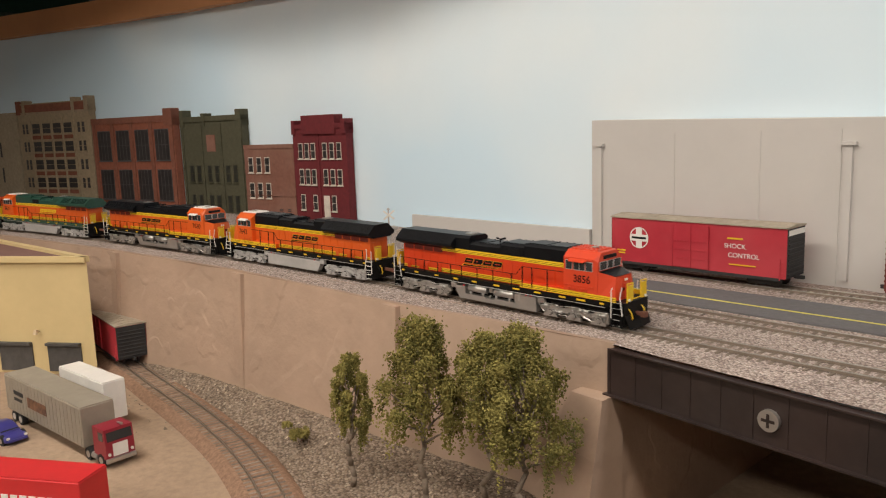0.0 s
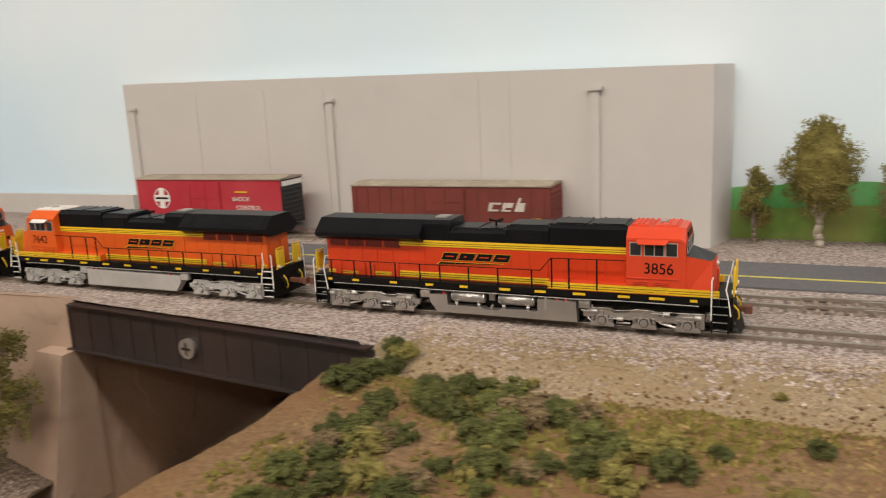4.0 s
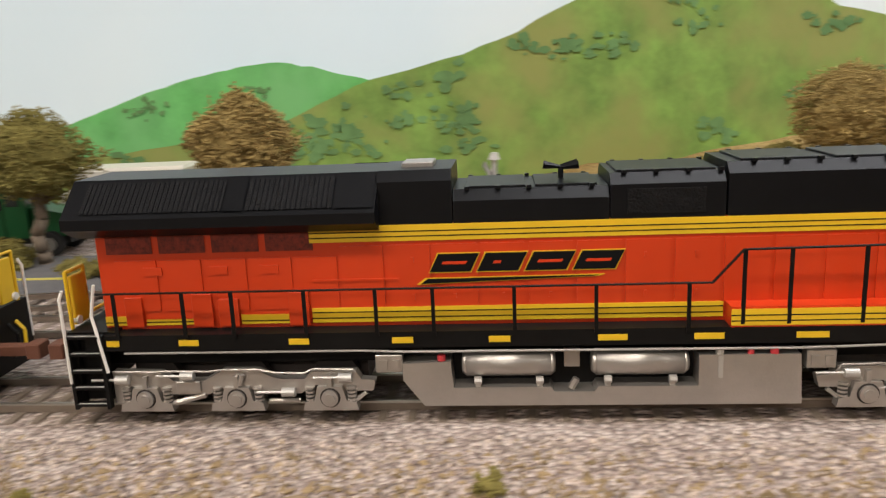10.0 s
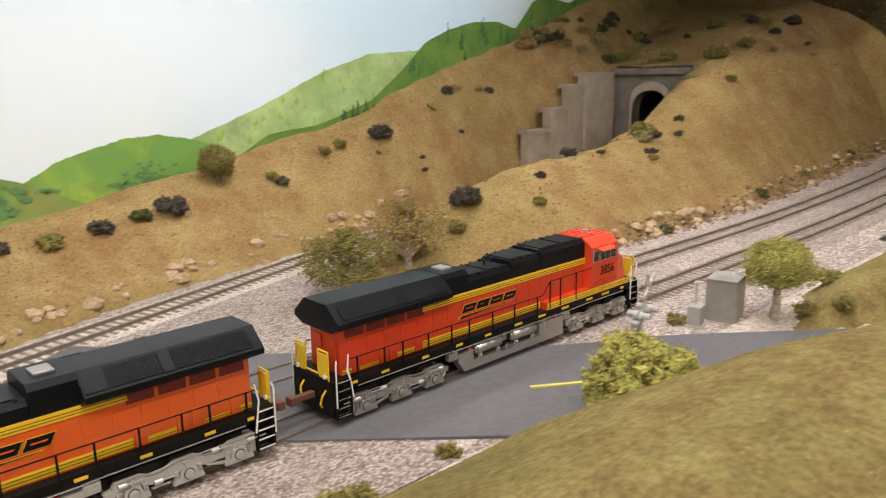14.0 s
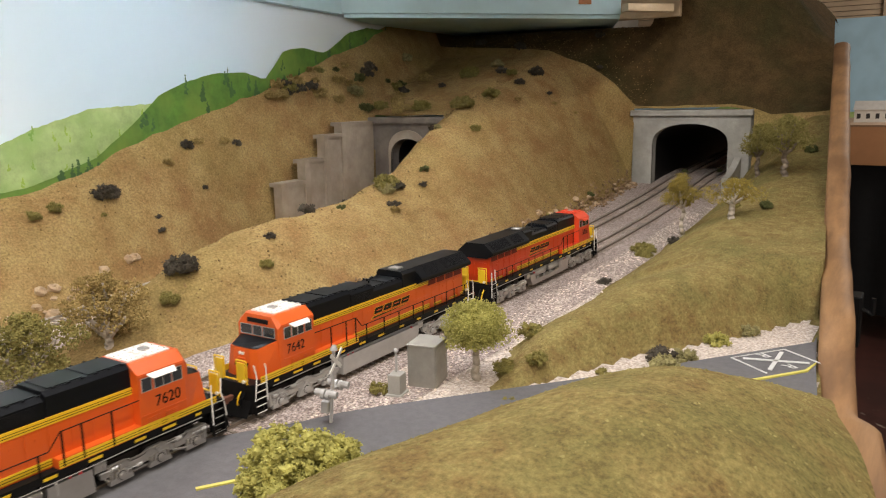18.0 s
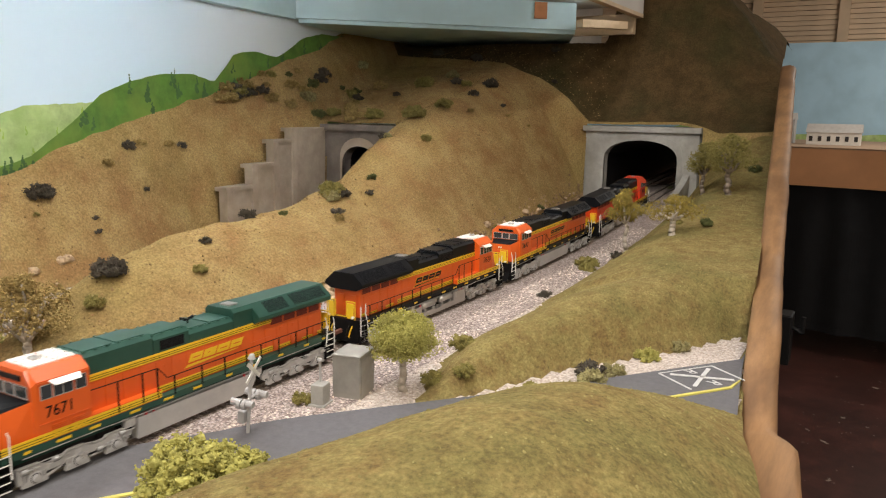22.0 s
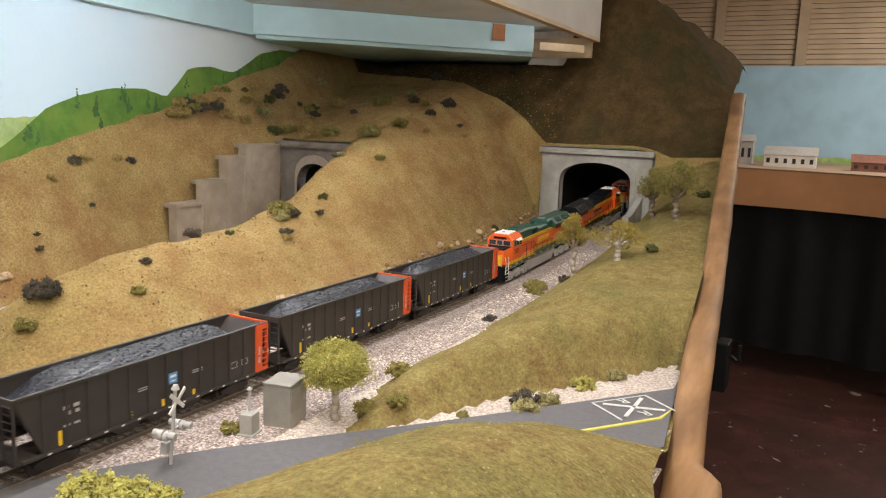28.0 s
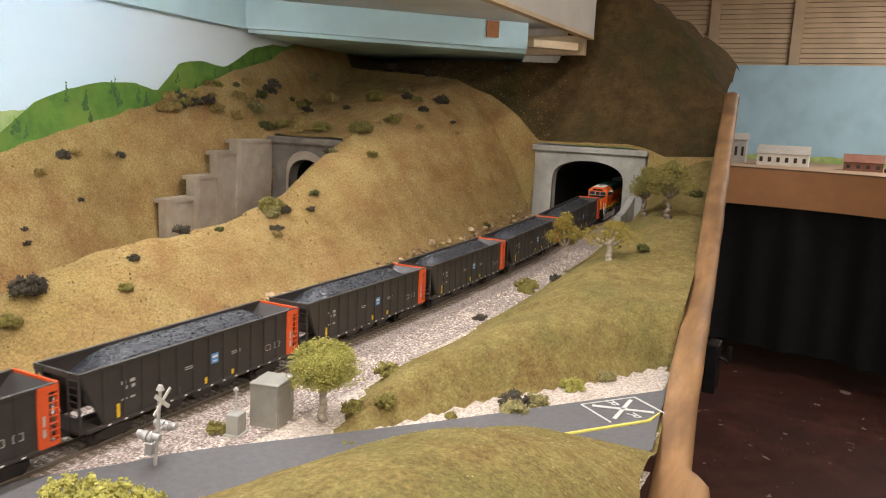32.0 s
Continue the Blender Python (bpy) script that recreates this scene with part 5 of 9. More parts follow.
                P("louvre", Shape().box(xa, xa + 0.0072, s * 0.0170 - 0.0002, s * 0.0170 + 0.0002, z, z + 0.0005), M_YEL if k < 4 else cabc, par=cab)
        both(vent)
    both(lambda s: lettering("road_number", number, 0.0078, pose(-0.0420, s * 0.01655, 0.0325, 90, 0, 0 if s < 0 else 180), M_BLACK, cab, "black road number", wide=0.94, depth=0.00008))
    both(lambda s: P("cab_seam", Shape().box(-0.0578, -0.0318, s * 0.0166 - 0.0002, s * 0.0166 + 0.0002, 0.0274, 0.0279), cabc, par=cab))
    # slanted word shapes on the hood
    def mark(s):
        dark = letters == "dark"
        turn = lambda q: q if s < 0 else [(-0.282 - x, z) for x, z in q][::-1]
        u = [(-0.164, 0.0285), (-0.125, 0.0297), (-0.1235, 0.0302), (-0.162, 0.0300)]
        v = [(-0.163, 0.0287), (-0.126, 0.0298), (-0.125, 0.0300), (-0.1615, 0.0298)]
        em = P("emblem", Shape().prism(turn(u), s * 0.01205 - 0.00006, s * 0.01205 + 0.00006), M_YEL, "slanted block emblem with a long underline")
        P("underline", Shape().prism(turn(v), s * 0.01205 - 0.00016, s * 0.01205 + 0.00016), M_BLACK if dark else M_YEL, par=em)
        x0, w, h, sl = -0.161, 0.0088, 0.0040, 0.0020
        for k in range(4):
            xa = x0 + k * 0.0102
            for e, y, m, nm in ((0.00022, 0.0, M_YEL, "block_outline"), (0.0, 0.0001, M_BLACK if dark else M_YEL, "block")):
                q = [(xa - e, 0.0313 - e), (xa + w + e, 0.0313 - e), (xa + w + sl + e, 0.0313 + h + e), (xa + sl - e, 0.0313 + h + e)]
                P(nm, Shape().prism(turn(q), s * 0.01205 - (y + 0.00006), s * 0.01205 + (y + 0.00006)), m, par=em)
            wide = (0.0026, 0.0078) if k != 1 else (0.0034, 0.0050)
            q = [(xa + wide[0], 0.0330), (xa + wide[1], 0.0330), (xa + wide[1] + 0.0004, 0.0336), (xa + wide[0] + 0.0004, 0.0336)]
            P("slot", Shape().prism(turn(q), s * 0.0122 - 0.0001, s * 0.0122 + 0.0001), orange, par=em)
    both(mark)
    # sill marks
    for xa, xb in ((-0.2335, -0.2306), (-0.2169, -0.2124), (-0.1921, -0.1876), (-0.1694, -0.1648), (-0.1486, -0.1440), (-0.1256, -0.1195),
                   (-0.1058, -0.0997), (-0.0852, -0.0787), (-0.0620, -0.0560), (-0.0465, -0.0390), (-0.0270, -0.0235)):
        both(lambda s: P("sill_mark", Shape().box(xa, xb, s * 0.0164 - 0.0001, s * 0.0164 + 0.0001, 0.0168, 0.0181), M_YEL))
    # handrails
    def rails(s):
        y = s * 0.0166
        top = [(-0.2345, y, 0.0290), (-0.1025, y, 0.0290), (-0.0965, y, 0.0358), (-0.0580, y, 0.0362)]
        r = P("handrail", Shape().path(top, 0.00028, 6), M_SILL)
        for x in (-0.2305, -0.2150, -0.2040, -0.1880, -0.1725, -0.1602, -0.1430, -0.1260, -0.1071):
            P("stanchion", Shape().box(x - 0.0004, x + 0.0004, y - 0.0002, y + 0.0002, 0.0185, 0.0291), M_SILL, par=r)
        for x in (-0.0962, -0.0870, -0.0725):
            P("stanchion", Shape().box(x - 0.0004, x + 0.0004, y - 0.0002, y + 0.0002, 0.0200, 0.0360), M_SILL, par=r)
    both(rails)
    # fuel tank with air reservoirs
    tm = M_SILV if not grey_tank else M_GREY
    tank = P("fuel_tank", Shape().box(-0.1640, -0.0836, -0.0108, 0.0108, 0.0021, 0.0130), M_SILL)
    if grey_tank:
        prof = [(-0.1630, 0.0020), (-0.0832, 0.0020), (-0.0838, 0.0131), (-0.1675, 0.0126), (-0.1675, 0.0080)]
    else:
        prof = [(-0.1630, 0.0020), (-0.0832, 0.0020), (-0.0838, 0.0131), (-0.1045, 0.0131), (-0.1045, 0.0062), (-0.1255, 0.0062), (-0.1262, 0.0051), (-0.1348, 0.0051), (-0.1355, 0.0062), (-0.1565, 0.0062), (-0.1570, 0.0123), (-0.1675, 0.0118), (-0.1675, 0.0080)]
    both(lambda s: P("tank_side", Shape().prism(prof, *sorted((s * 0.0106, s * 0.0160))), tm, "silver tank side", par=tank))
    if not grey_tank:
        for xa, xb in ((-0.1546, -0.1345), (-0.1268, -0.1064)):
            both(lambda s: P("air_reservoir", Shape().rod((xa + 0.0010, s * 0.0136, 0.0111), (xb - 0.0010, s * 0.0136, 0.0111), 0.0029, 18).rod((xa, s * 0.0136, 0.0111), (xa + 0.0010, s * 0.0136, 0.0111), 0.0021, 18, 0.0029).rod((xb - 0.0010, s * 0.0136, 0.0111), (xb, s * 0.0136, 0.0111), 0.0029, 18, 0.0021), tm, "silver air reservoir", True, par=tank))
            for x in (xa + 0.0034, xb - 0.0034):
                both(lambda s: P("bracket", Shape().rod((x - 0.0008, s * 0.0155, 0.0077), (x + 0.0008, s * 0.0155, 0.0077), 0.0009, 8).box(x - 0.0006, x + 0.0006, s * 0.0150 - 0.0006, s * 0.0150 + 0.0006, 0.0062, 0.0078), M_CHROME, par=tank))
        both(lambda s: P("valve", Shape().box(-0.1325, -0.1292, s * 0.0128 - 0.001, s * 0.0128 + 0.001, 0.0100, 0.0140).rod((-0.1312, s * 0.0150, 0.0056), (-0.1300, s * 0.0150, 0.0078), 0.0008, 6), tm, par=tank))
        both(lambda s: P("sight_glass", Shape().box(-0.1006, -0.0996, s * 0.0161 - 0.0001, s * 0.0161 + 0.0001, 0.0080, 0.0128).rod((-0.1001, s * 0.0150, 0.0131), (-0.1001, s * 0.0150, 0.0141), 0.0009, 8), M_CHROME, par=tank))
    both(lambda s: P("underframe_pipe", Shape().path([(-0.0840, s * 0.0158, 0.0144), (-0.1675, s * 0.0158, 0.0146), (-0.1760, s * 0.0158, 0.0150), (-0.2300, s * 0.0158, 0.0150)], 0.00028, 6).path([(-0.0840, s * 0.0158, 0.0144), (-0.0600, s * 0.0158, 0.0150), (-0.0230, s * 0.0158, 0.0148)], 0.00028, 6), M_GREY, "thin grey pipe"))
    for x in (-0.1705, -0.0795):
        both(lambda s: P("air_filter", Shape().box(x - 0.0030, x + 0.0030, s * 0.0140 - 0.0016, s * 0.0140 + 0.0016, 0.0098, 0.0138, 0.0002).box(x - 0.0022, x - 0.0004, s * 0.0157 - 0.0003, s * 0.0157 + 0.0003, 0.0104, 0.0126).box(x + 0.0006, x + 0.0022, s * 0.0157 - 0.0003, s * 0.0157 + 0.0003, 0.0104, 0.0126), tm, "small silver filter box"))
    for x, za, zb, r in ((-0.0890, 0.0131, 0.0143, 0.0009), (-0.0938, 0.0131, 0.0141, 0.0007), (-0.1590, 0.0123, 0.0135, 0.0009)):
        both(lambda s: P("fuel_cap", Shape().rod((x, s * 0.0152, za), (x, s * 0.0152, zb), r, 10), M_CAP, par=tank))
    # bogies
    for cx, dirn in ((-0.0490, 1), (-0.2050, -1)):
        tr = P("bogie", Shape().box(cx - 0.028, cx + 0.028, -0.006, 0.006, 0.004, 0.0105), M_WHEEL)
        for ax in (-0.0211, 0.0, 0.0211):
            wh = Shape()
            for s in (-1, 1):
                wh.rod((cx + ax, s * 0.0073, 0.0058), (cx + ax, s * 0.0093, 0.0058), 0.0058, 20)
            wh.rod((cx + ax, -0.009, 0.0058), (cx + ax, 0.009, 0.0058), 0.0012, 8)
            P("wheelset", wh, M_WHEEL, par=tr)
        def side(s):
            y0, y1 = sorted((s * 0.0128, s * 0.0152))
            poly = [(-0.0306, 0.0054), (-0.0240, 0.0054), (-0.0236, 0.0068), (-0.0178, 0.0068), (-0.0142, 0.0049), (-0.0048, 0.0050), (-0.0027, 0.0062), (0.0032, 0.0062), (0.0070, 0.0048), (0.0162, 0.0049), (0.0190, 0.0060), (0.0194, 0.0068), (0.0252, 0.0068), (0.0255, 0.0030), (0.0288, 0.0028), (0.0288, 0.0104), (0.0178, 0.0101), (0.0148, 0.0081), (0.0076, 0.0081), (0.0032, 0.0105), (-0.0046, 0.0105), (-0.0080, 0.0088), (-0.0100, 0.0083), (-0.0153, 0.0083), (-0.0172, 0.0100), (-0.0269, 0.0100), (-0.0280, 0.0081), (-0.0312, 0.0078)]
            sf = P("side_frame", Shape().prism([(cx + dirn * x, z) for x, z in (poly if dirn > 0 else poly[::-1])], y0, y1), tm, par=tr)
            for ax in (-0.0211, 0.0, 0.0211):
                bx = [(-0.0062, 0.0013), (0.0062, 0.0013), (0.0058, 0.0032), (0.0036, 0.0036), (0.0028, 0.0068), (-0.0028, 0.0068), (-0.0036, 0.0036), (-0.0058, 0.0032)]
                ybx = sorted((s * 0.0140, s * 0.0164))
                P("axle_box", Shape().prism([(cx + ax + x, z) for x, z in bx], *ybx), tm, par=tr)
                P("axle_cap", Shape().rod((cx + ax, s * 0.0164, 0.0043), (cx + ax, s * 0.0171, 0.0043), 0.0019, 16).rod((cx + ax, s * 0.0170, 0.0043), (cx + ax, s * 0.0175, 0.0043), 0.0012, 12), tm, par=tr)
                P("cap_gap", Shape().rod((cx + ax, s * 0.0164, 0.0043), (cx + ax, s * 0.01655, 0.0043), 0.0023, 16), M_WHEEL, par=tr)
                for dx in (-0.0047, 0.0047):
                    sp = Shape()
                    for k in range(4):
                        z = 0.0034 + k * 0.0009
                        sp.rod((cx + ax + dx, s * 0.0153, z), (cx + ax + dx, s * 0.0153, z + 0.0005), 0.0011, 8)
                    P("spring", sp, tm, par=tr)
                P("journal_arm", Shape().box(cx + ax - 0.0005, cx + ax + 0.0005, s * 0.0158 - 0.0006, s * 0.0158 + 0.0006, 0.0066, 0.0094), tm, par=tr)
            for dx, z in ((-0.0247, 0.0089), (-0.0118, 0.0056), (0.0110, 0.0096), (0.0261, 0.0088)):
                P("brake_cylinder", Shape().rod((cx + dirn * dx - 0.0015, s * 0.0162, z), (cx + dirn * dx + 0.0015, s * 0.0162, z), 0.0010, 12).rod((cx + dirn * dx - 0.0072, s * 0.0162, z), (cx + dirn * dx - 0.0015, s * 0.0162, z), 0.0003, 6), M_CHROME, par=tr)
            P("bolster_block", Shape().box(cx + dirn * 0.0112 - 0.0028, cx + dirn * 0.0112 + 0.0028, s * 0.0156 - 0.0004, s * 0.0156 + 0.0004, 0.0056, 0.0082, 0.0002), tm, par=tr)
            P("hanger", Shape().rod((cx + dirn * 0.0075, s * 0.0150, 0.0047), (cx + dirn * 0.0155, s * 0.0150, 0.0026), 0.0007, 6).rod((cx - dirn * 0.0140, s * 0.0150, 0.0032), (cx - dirn * 0.0070, s * 0.0150, 0.0032), 0.0005, 6).rod((cx - dirn * 0.0290, s * 0.0150, 0.0050), (cx - dirn * 0.0250, s * 0.0150, 0.0018), 0.0005, 6), tm, par=tr)
            P("brake_pipe", Shape().path([(cx + dirn * x, s * 0.0157, z) for x, z in ((-0.0270, 0.0097), (-0.0265, 0.0106), (-0.0172, 0.0107), (-0.0155, 0.0098), (-0.0090, 0.0100), (-0.0046, 0.0108), (0.0035, 0.0108), (0.0060, 0.0104), (0.0170, 0.0106), (0.0185, 0.0104), (0.0285, 0.0106))], 0.00024, 6), tm, par=tr)
            P("damper", Shape().rod((cx - dirn * 0.0016, s * 0.0162, 0.0098), (cx - dirn * 0.0008, s * 0.0162, 0.0074), 0.0006, 8), tm, par=tr)
        both(side)
    # steps, end platforms and couplers
    for x0, e in ((-0.0125, 1), (-0.2380, -1)):
        def steps(s):
            y = s * 0.0160
            st = P("step_ladder", Shape().box(x0 - 0.0046, x0 - 0.0038, y - 0.0012, y + 0.0005, 0.0022, 0.0195).box(x0 + 0.0030, x0 + 0.0038, y - 0.0012, y + 0.0005, 0.0022, 0.0195).box(x0 - 0.004, x0 + 0.0034, y - s * 0.0022 - 0.0004, y - s * 0.0022 + 0.0004, 0.0035, 0.0195), M_SILL)
            for k in range(5):
                z = 0.0030 + k * 0.0040
                P("step", Shape().box(x0 - 0.0040, x0 + 0.0032, y - 0.0016, y + 0.0008, z, z + 0.0005), M_SILL, par=st)
                P("step_edge", Shape().box(x0 - 0.0040, x0 + 0.0032, y + s * 0.0009 - 0.0001, y + s * 0.0009 + 0.0001, z, z + 0.0006), M_WHITE, par=st)
            P("grab_rail", Shape().path([(x0 - 0.0045, y + s * 0.0012, 0.0085), (x0 - 0.0045, y + s * 0.0012, 0.0280), (x0 - 0.0038 , y + s * 0.0008, 0.0300)], 0.00038, 6), M_WHITE, par=st)
            P("grab_rail", Shape().path([(x0 + 0.0044, y + s * 0.0012, 0.0110), (x0 + 0.0032, y + s * 0.0012, 0.0190), (x0 + 0.0020, y + s * 0.0006, 0.0240), (x0 + 0.0032, y, 0.0310)], 0.00038, 6), M_WHITE, par=st)
        both(steps)
        xe = x0 + e * 0.0052
        P("platform", Shape().box(min(x0 - e * 0.006, xe), max(x0 - e * 0.006, xe), -0.0150, 0.0150, 0.0188, 0.0198), M_SILL)
        P("pilot", Shape().prism_x([(-0.0150, 0.0030), (0.0150, 0.0030), (0.0158, 0.0105), (0.0150, 0.0190), (-0.0150, 0.0190), (-0.0158, 0.0105)], min(xe, xe - e * 0.0022), max(xe, xe - e * 0.0022)), M_SILL, "black end sheet")
        if e > 0:
            P("plow", Shape().add([(xe, -0.0150, 0.0105), (xe, 0.0150, 0.0105), (xe + 0.0035, 0.0140, 0.0016), (xe + 0.0050, 0, 0.0016), (xe + 0.0035, -0.0140, 0.0016), (xe + 0.001, 0, 0.0105)], [(0, 4, 3, 5), (5, 3, 2, 1), (0, 5, 1)]), M_SILL, "black snow plow")
        er = P("end_rail", Shape().path([(xe, -0.0125, 0.0198), (xe, -0.0125, 0.0330), (xe, -0.0050, 0.0330), (xe, -0.0050, 0.0215), (xe, 0.0050, 0.0215), (xe, 0.0050, 0.0330), (xe, 0.0125, 0.0330), (xe, 0.0125, 0.0198)], 0.00045, 6), M_YEL, "yellow end handrail")
        for y in (-0.0085, 0.0085):
            P("end_panel", Shape().box(xe - 0.0005, xe + 0.0005, y - 0.0028, y + 0.0028, 0.0205, 0.0318, 0.0002), M_YEL, par=er)
        for k, y in enumerate((-0.0100, -0.0070, 0.0070, 0.0100)):
            P("air_hose", Shape().path([(xe, y, 0.0150), (xe + e * 0.0022, y, 0.0125), (xe + e * 0.0026, y * 0.9, 0.0085), (xe + e * 0.0010, y * 0.8, 0.0065)], 0.0005, 6), M_SILL if k % 2 else M_YEL, par=er)
        cl = 0.0082 if e > 0 else 0.0134
        P("coupler", Shape().box(*sorted((xe, xe + e * (cl - 0.0004))), -0.0014, 0.0014, 0.0094, 0.0120, 0.0003).box(*sorted((xe + e * (cl - 0.0037), xe + e * cl)), -0.0026, 0.0022, 0.0088, 0.0126, 0.0003), mat("rust_brown_coupler", (0.16, 0.06, 0.035), 0.7))
        both(lambda s: P("ditch_light", Shape().rod((xe - e * 0.001, s * 0.0105, 0.0215), (xe + e * 0.0012, s * 0.0105, 0.0215), 0.0010, 12), M_WHITE, par=er))
    both(lambda s: P("ladder_light", Shape().box(-0.2364, -0.2359, s * 0.0055 - 0.003, s * 0.0055 + 0.003, 0.024, 0.036), orange))
    return ob


def hopper():
    ob = thing("coal_hopper", "brown-black ribbed coal hopper with orange-red end, loaded with coal", "coal hopper", "vehicles of the train")

    def P(n, sh, m, l="", sm=False, par=None):
        # lengths along the car are drawn for a longer car and shortened here; wheels keep their shape
        if n in ("bogie", "side_frame", "wheelset"):
            c = (min(v[0] for v in sh.v) + max(v[0] for v in sh.v)) / 2
            sh.v = [(v[0] + c * (SHORT - 1), v[1], v[2]) for v in sh.v]
        else:
            sh.v = [(v[0] * SHORT, v[1], v[2] if v[2] < 0.0135 else 0.0135 + (v[2] - 0.0135) * 0.91) for v in sh.v]
        return part(n, sh, m, par or ob, l, sm)

    zt, zb = 0.0485, 0.0135
    xa, xb = -0.2005, -0.0065
    for s in (-1, 1):
        y = s * 0.0172
        y0, y1 = sorted((y, y - s * 0.0008))
        side = P("side_sheet", Shape().prism([(xa + 0.016, zb), (xb - 0.010, zb), (xb - 0.0005, zt), (xa + 0.0005, zt)] , y0, y1), M_HOPPER)
        for k in range(13):
            x = xa + 0.0165 + k * (xb - xa - 0.027) / 12
            P("rib", Shape().box(x - 0.0008, x + 0.0008, y - 0.0008 if s < 0 else y, y if s < 0 else y + 0.0008, zb, zt - 0.0008), M_HOPPER, par=side)
        P("top_chord", Shape().box(xa, xb, min(y + s * 0.0009, y - s * 0.0014), max(y + s * 0.0009, y - s * 0.0014), zt - 0.0012, zt + 0.0004), M_HOPPER, par=side)
        P("side_sill", Shape().box(xa + 0.004, xb - 0.004, min(y + s * 0.0009, y - s * 0.001), max(y + s * 0.0009, y - s * 0.001), 0.0122, 0.0140), M_HOPPER, par=side)
        for k in range(14):
            P("rivet_plate", Shape().box(xa + 0.018 + k * 0.0118, xa + 0.0200 + k * 0.0118, min(y + s * 0.0009, y + s * 0.0011), max(y + s * 0.0009, y + s * 0.0011), 0.0126, 0.0134), M_WHITE, par=side)
        ys = sorted((y + s * 0.00005, y + s * 0.0002))
        for x0, x1, z0, z1 in ((-0.172, -0.1685, 0.0345, 0.0365), (-0.1655, -0.162, 0.0345, 0.0365), (-0.1705, -0.1675, 0.0310, 0.0330), (-0.1645, -0.162, 0.0310, 0.0330), (-0.172, -0.168, 0.0245, 0.0258), (-0.1655, -0.162, 0.0245, 0.0258)):
            P("reporting_mark", Shape().box(x0, x1, *ys, z0, z1), M_GREY, "white stencilled mark", par=side)
        P("blue_sign", Shape().box(-0.0985, -0.0918, *ys, 0.0275, 0.0345), mat("blue_sign_paint", (0.10, 0.30, 0.60), 0.5), "pale blue square emblem", par=side)
        P("sign_text", Shape().box(-0.0975, -0.0928, min(ys) - 0.0001, max(ys) + 0.0001, 0.0315, 0.0330).box(-0.0970, -0.0935, min(ys) - 0.0001, max(ys) + 0.0001, 0.0288, 0.0296), M_WHITE, par=side)
        for x, w in ((-0.122, 0.009), (-0.079, 0.009)):
            P("stencil", Shape().box(x, x + w, *ys, 0.0310, 0.0316).box(x, x + w, *ys, 0.0296, 0.0302), M_GREY, par=side)
        for x in (-0.0435, -0.033):
            P("stencil_box", Shape().box(x, x + 0.0060, *ys, 0.0225, 0.0229).box(x, x + 0.0060, *ys, 0.0265, 0.0269).box(x, x + 0.0005, *ys, 0.0225, 0.0269).box(x + 0.0055, x + 0.006, *ys, 0.0225, 0.0269), M_GREY, par=side)
        for x, h in ((-0.1755, 0.0085), (-0.129, 0.0045), (-0.1045, 0.0045), (-0.079, 0.0035)):
            P("yellow_mark", Shape().box(x, x + 0.0022, *ys, 0.0150, 0.0150 + h), M_YEL, par=side)
    # slope sheets, ends
    P("slope_sheet", Shape().add([(xa, -0.0168, zt), (xa, 0.0168, zt), (xa + 0.030, 0.0168, 0.014), (xa + 0.030, -0.0168, 0.014), (xa + 0.002, -0.0168, zt - 0.001), (xa + 0.002, 0.0168, zt - 0.001), (xa + 0.032, 0.0168, 0.014), (xa + 0.032, -0.0168, 0.014)], [(0, 3, 2, 1), (4, 5, 6, 7)]), M_HOPPER)
    P("slope_sheet", Shape().add([(xb, -0.0168, zt), (xb, 0.0168, zt), (xb - 0.030, 0.0168, 0.014), (xb - 0.030, -0.0168, 0.014), (xb - 0.002, -0.0168, zt - 0.001), (xb - 0.002, 0.0168, zt - 0.001), (xb - 0.032, 0.0168, 0.014), (xb - 0.032, -0.0168, 0.014)], [(0, 1, 2, 3), (7, 6, 5, 4)]), M_HOPPER)
    P("end_chord", Shape().box(xa - 0.0006, xa + 0.0008, -0.0175, 0.0175, zt - 0.003, zt + 0.0004), M_HOPPER)
    P("end_chord", Shape().box(xb - 0.0008, xb + 0.0006, -0.0175, 0.0175, zt - 0.003, zt + 0.0006), M_HOPRED, "orange-red end chord")
    for s in (-1, 1):
        y = s * 0.0172
        ya, yb = min(y, y + s * 0.0011), max(y, y + s * 0.0011)
        red = P("end_panel", Shape().prism([(xb - 0.0125, zb), (xb - 0.0062, zb), (xb - 0.0062, zt), (xb - 0.0125, zt)], ya, yb), M_HOPRED, "orange-red corner panel")
        P("panel_mark", Shape().box(xb - 0.0102, xb - 0.0084, yb if s > 0 else ya - 0.0001, yb + 0.0001 if s > 0 else ya, 0.0200, 0.0245).box(xb - 0.0100, xb - 0.0086, yb if s > 0 else ya - 0.0001, yb + 0.0001 if s > 0 else ya, 0.0260, 0.0320), M_GREY, "white stencilled mark", par=red)
        P("corner_bracket", Shape().prism([(xb - 0.0062, zt - 0.0040), (xb, zt - 0.0040), (xb, zt), (xb - 0.0062, zt)], ya, yb).prism([(xb - 0.0062, zb), (xb, zb), (xb, zb + 0.0024), (xb - 0.0062, zb + 0.0024)], ya, yb), M_HOPRED)
        side_lad = P("side_ladder", Shape().box(xb - 0.0008, xb, ya, yb, zb, zt), M_HOPRED, "orange-red side ladder")
        for k in range(7):
            z = zb + 0.0050 + k * 0.0040
            P("rung", Shape().rod((xb - 0.0062, s * 0.0180, z), (xb - 0.0002, s * 0.0180, z), 0.00035, 5), M_HOPRED, par=side_lad)
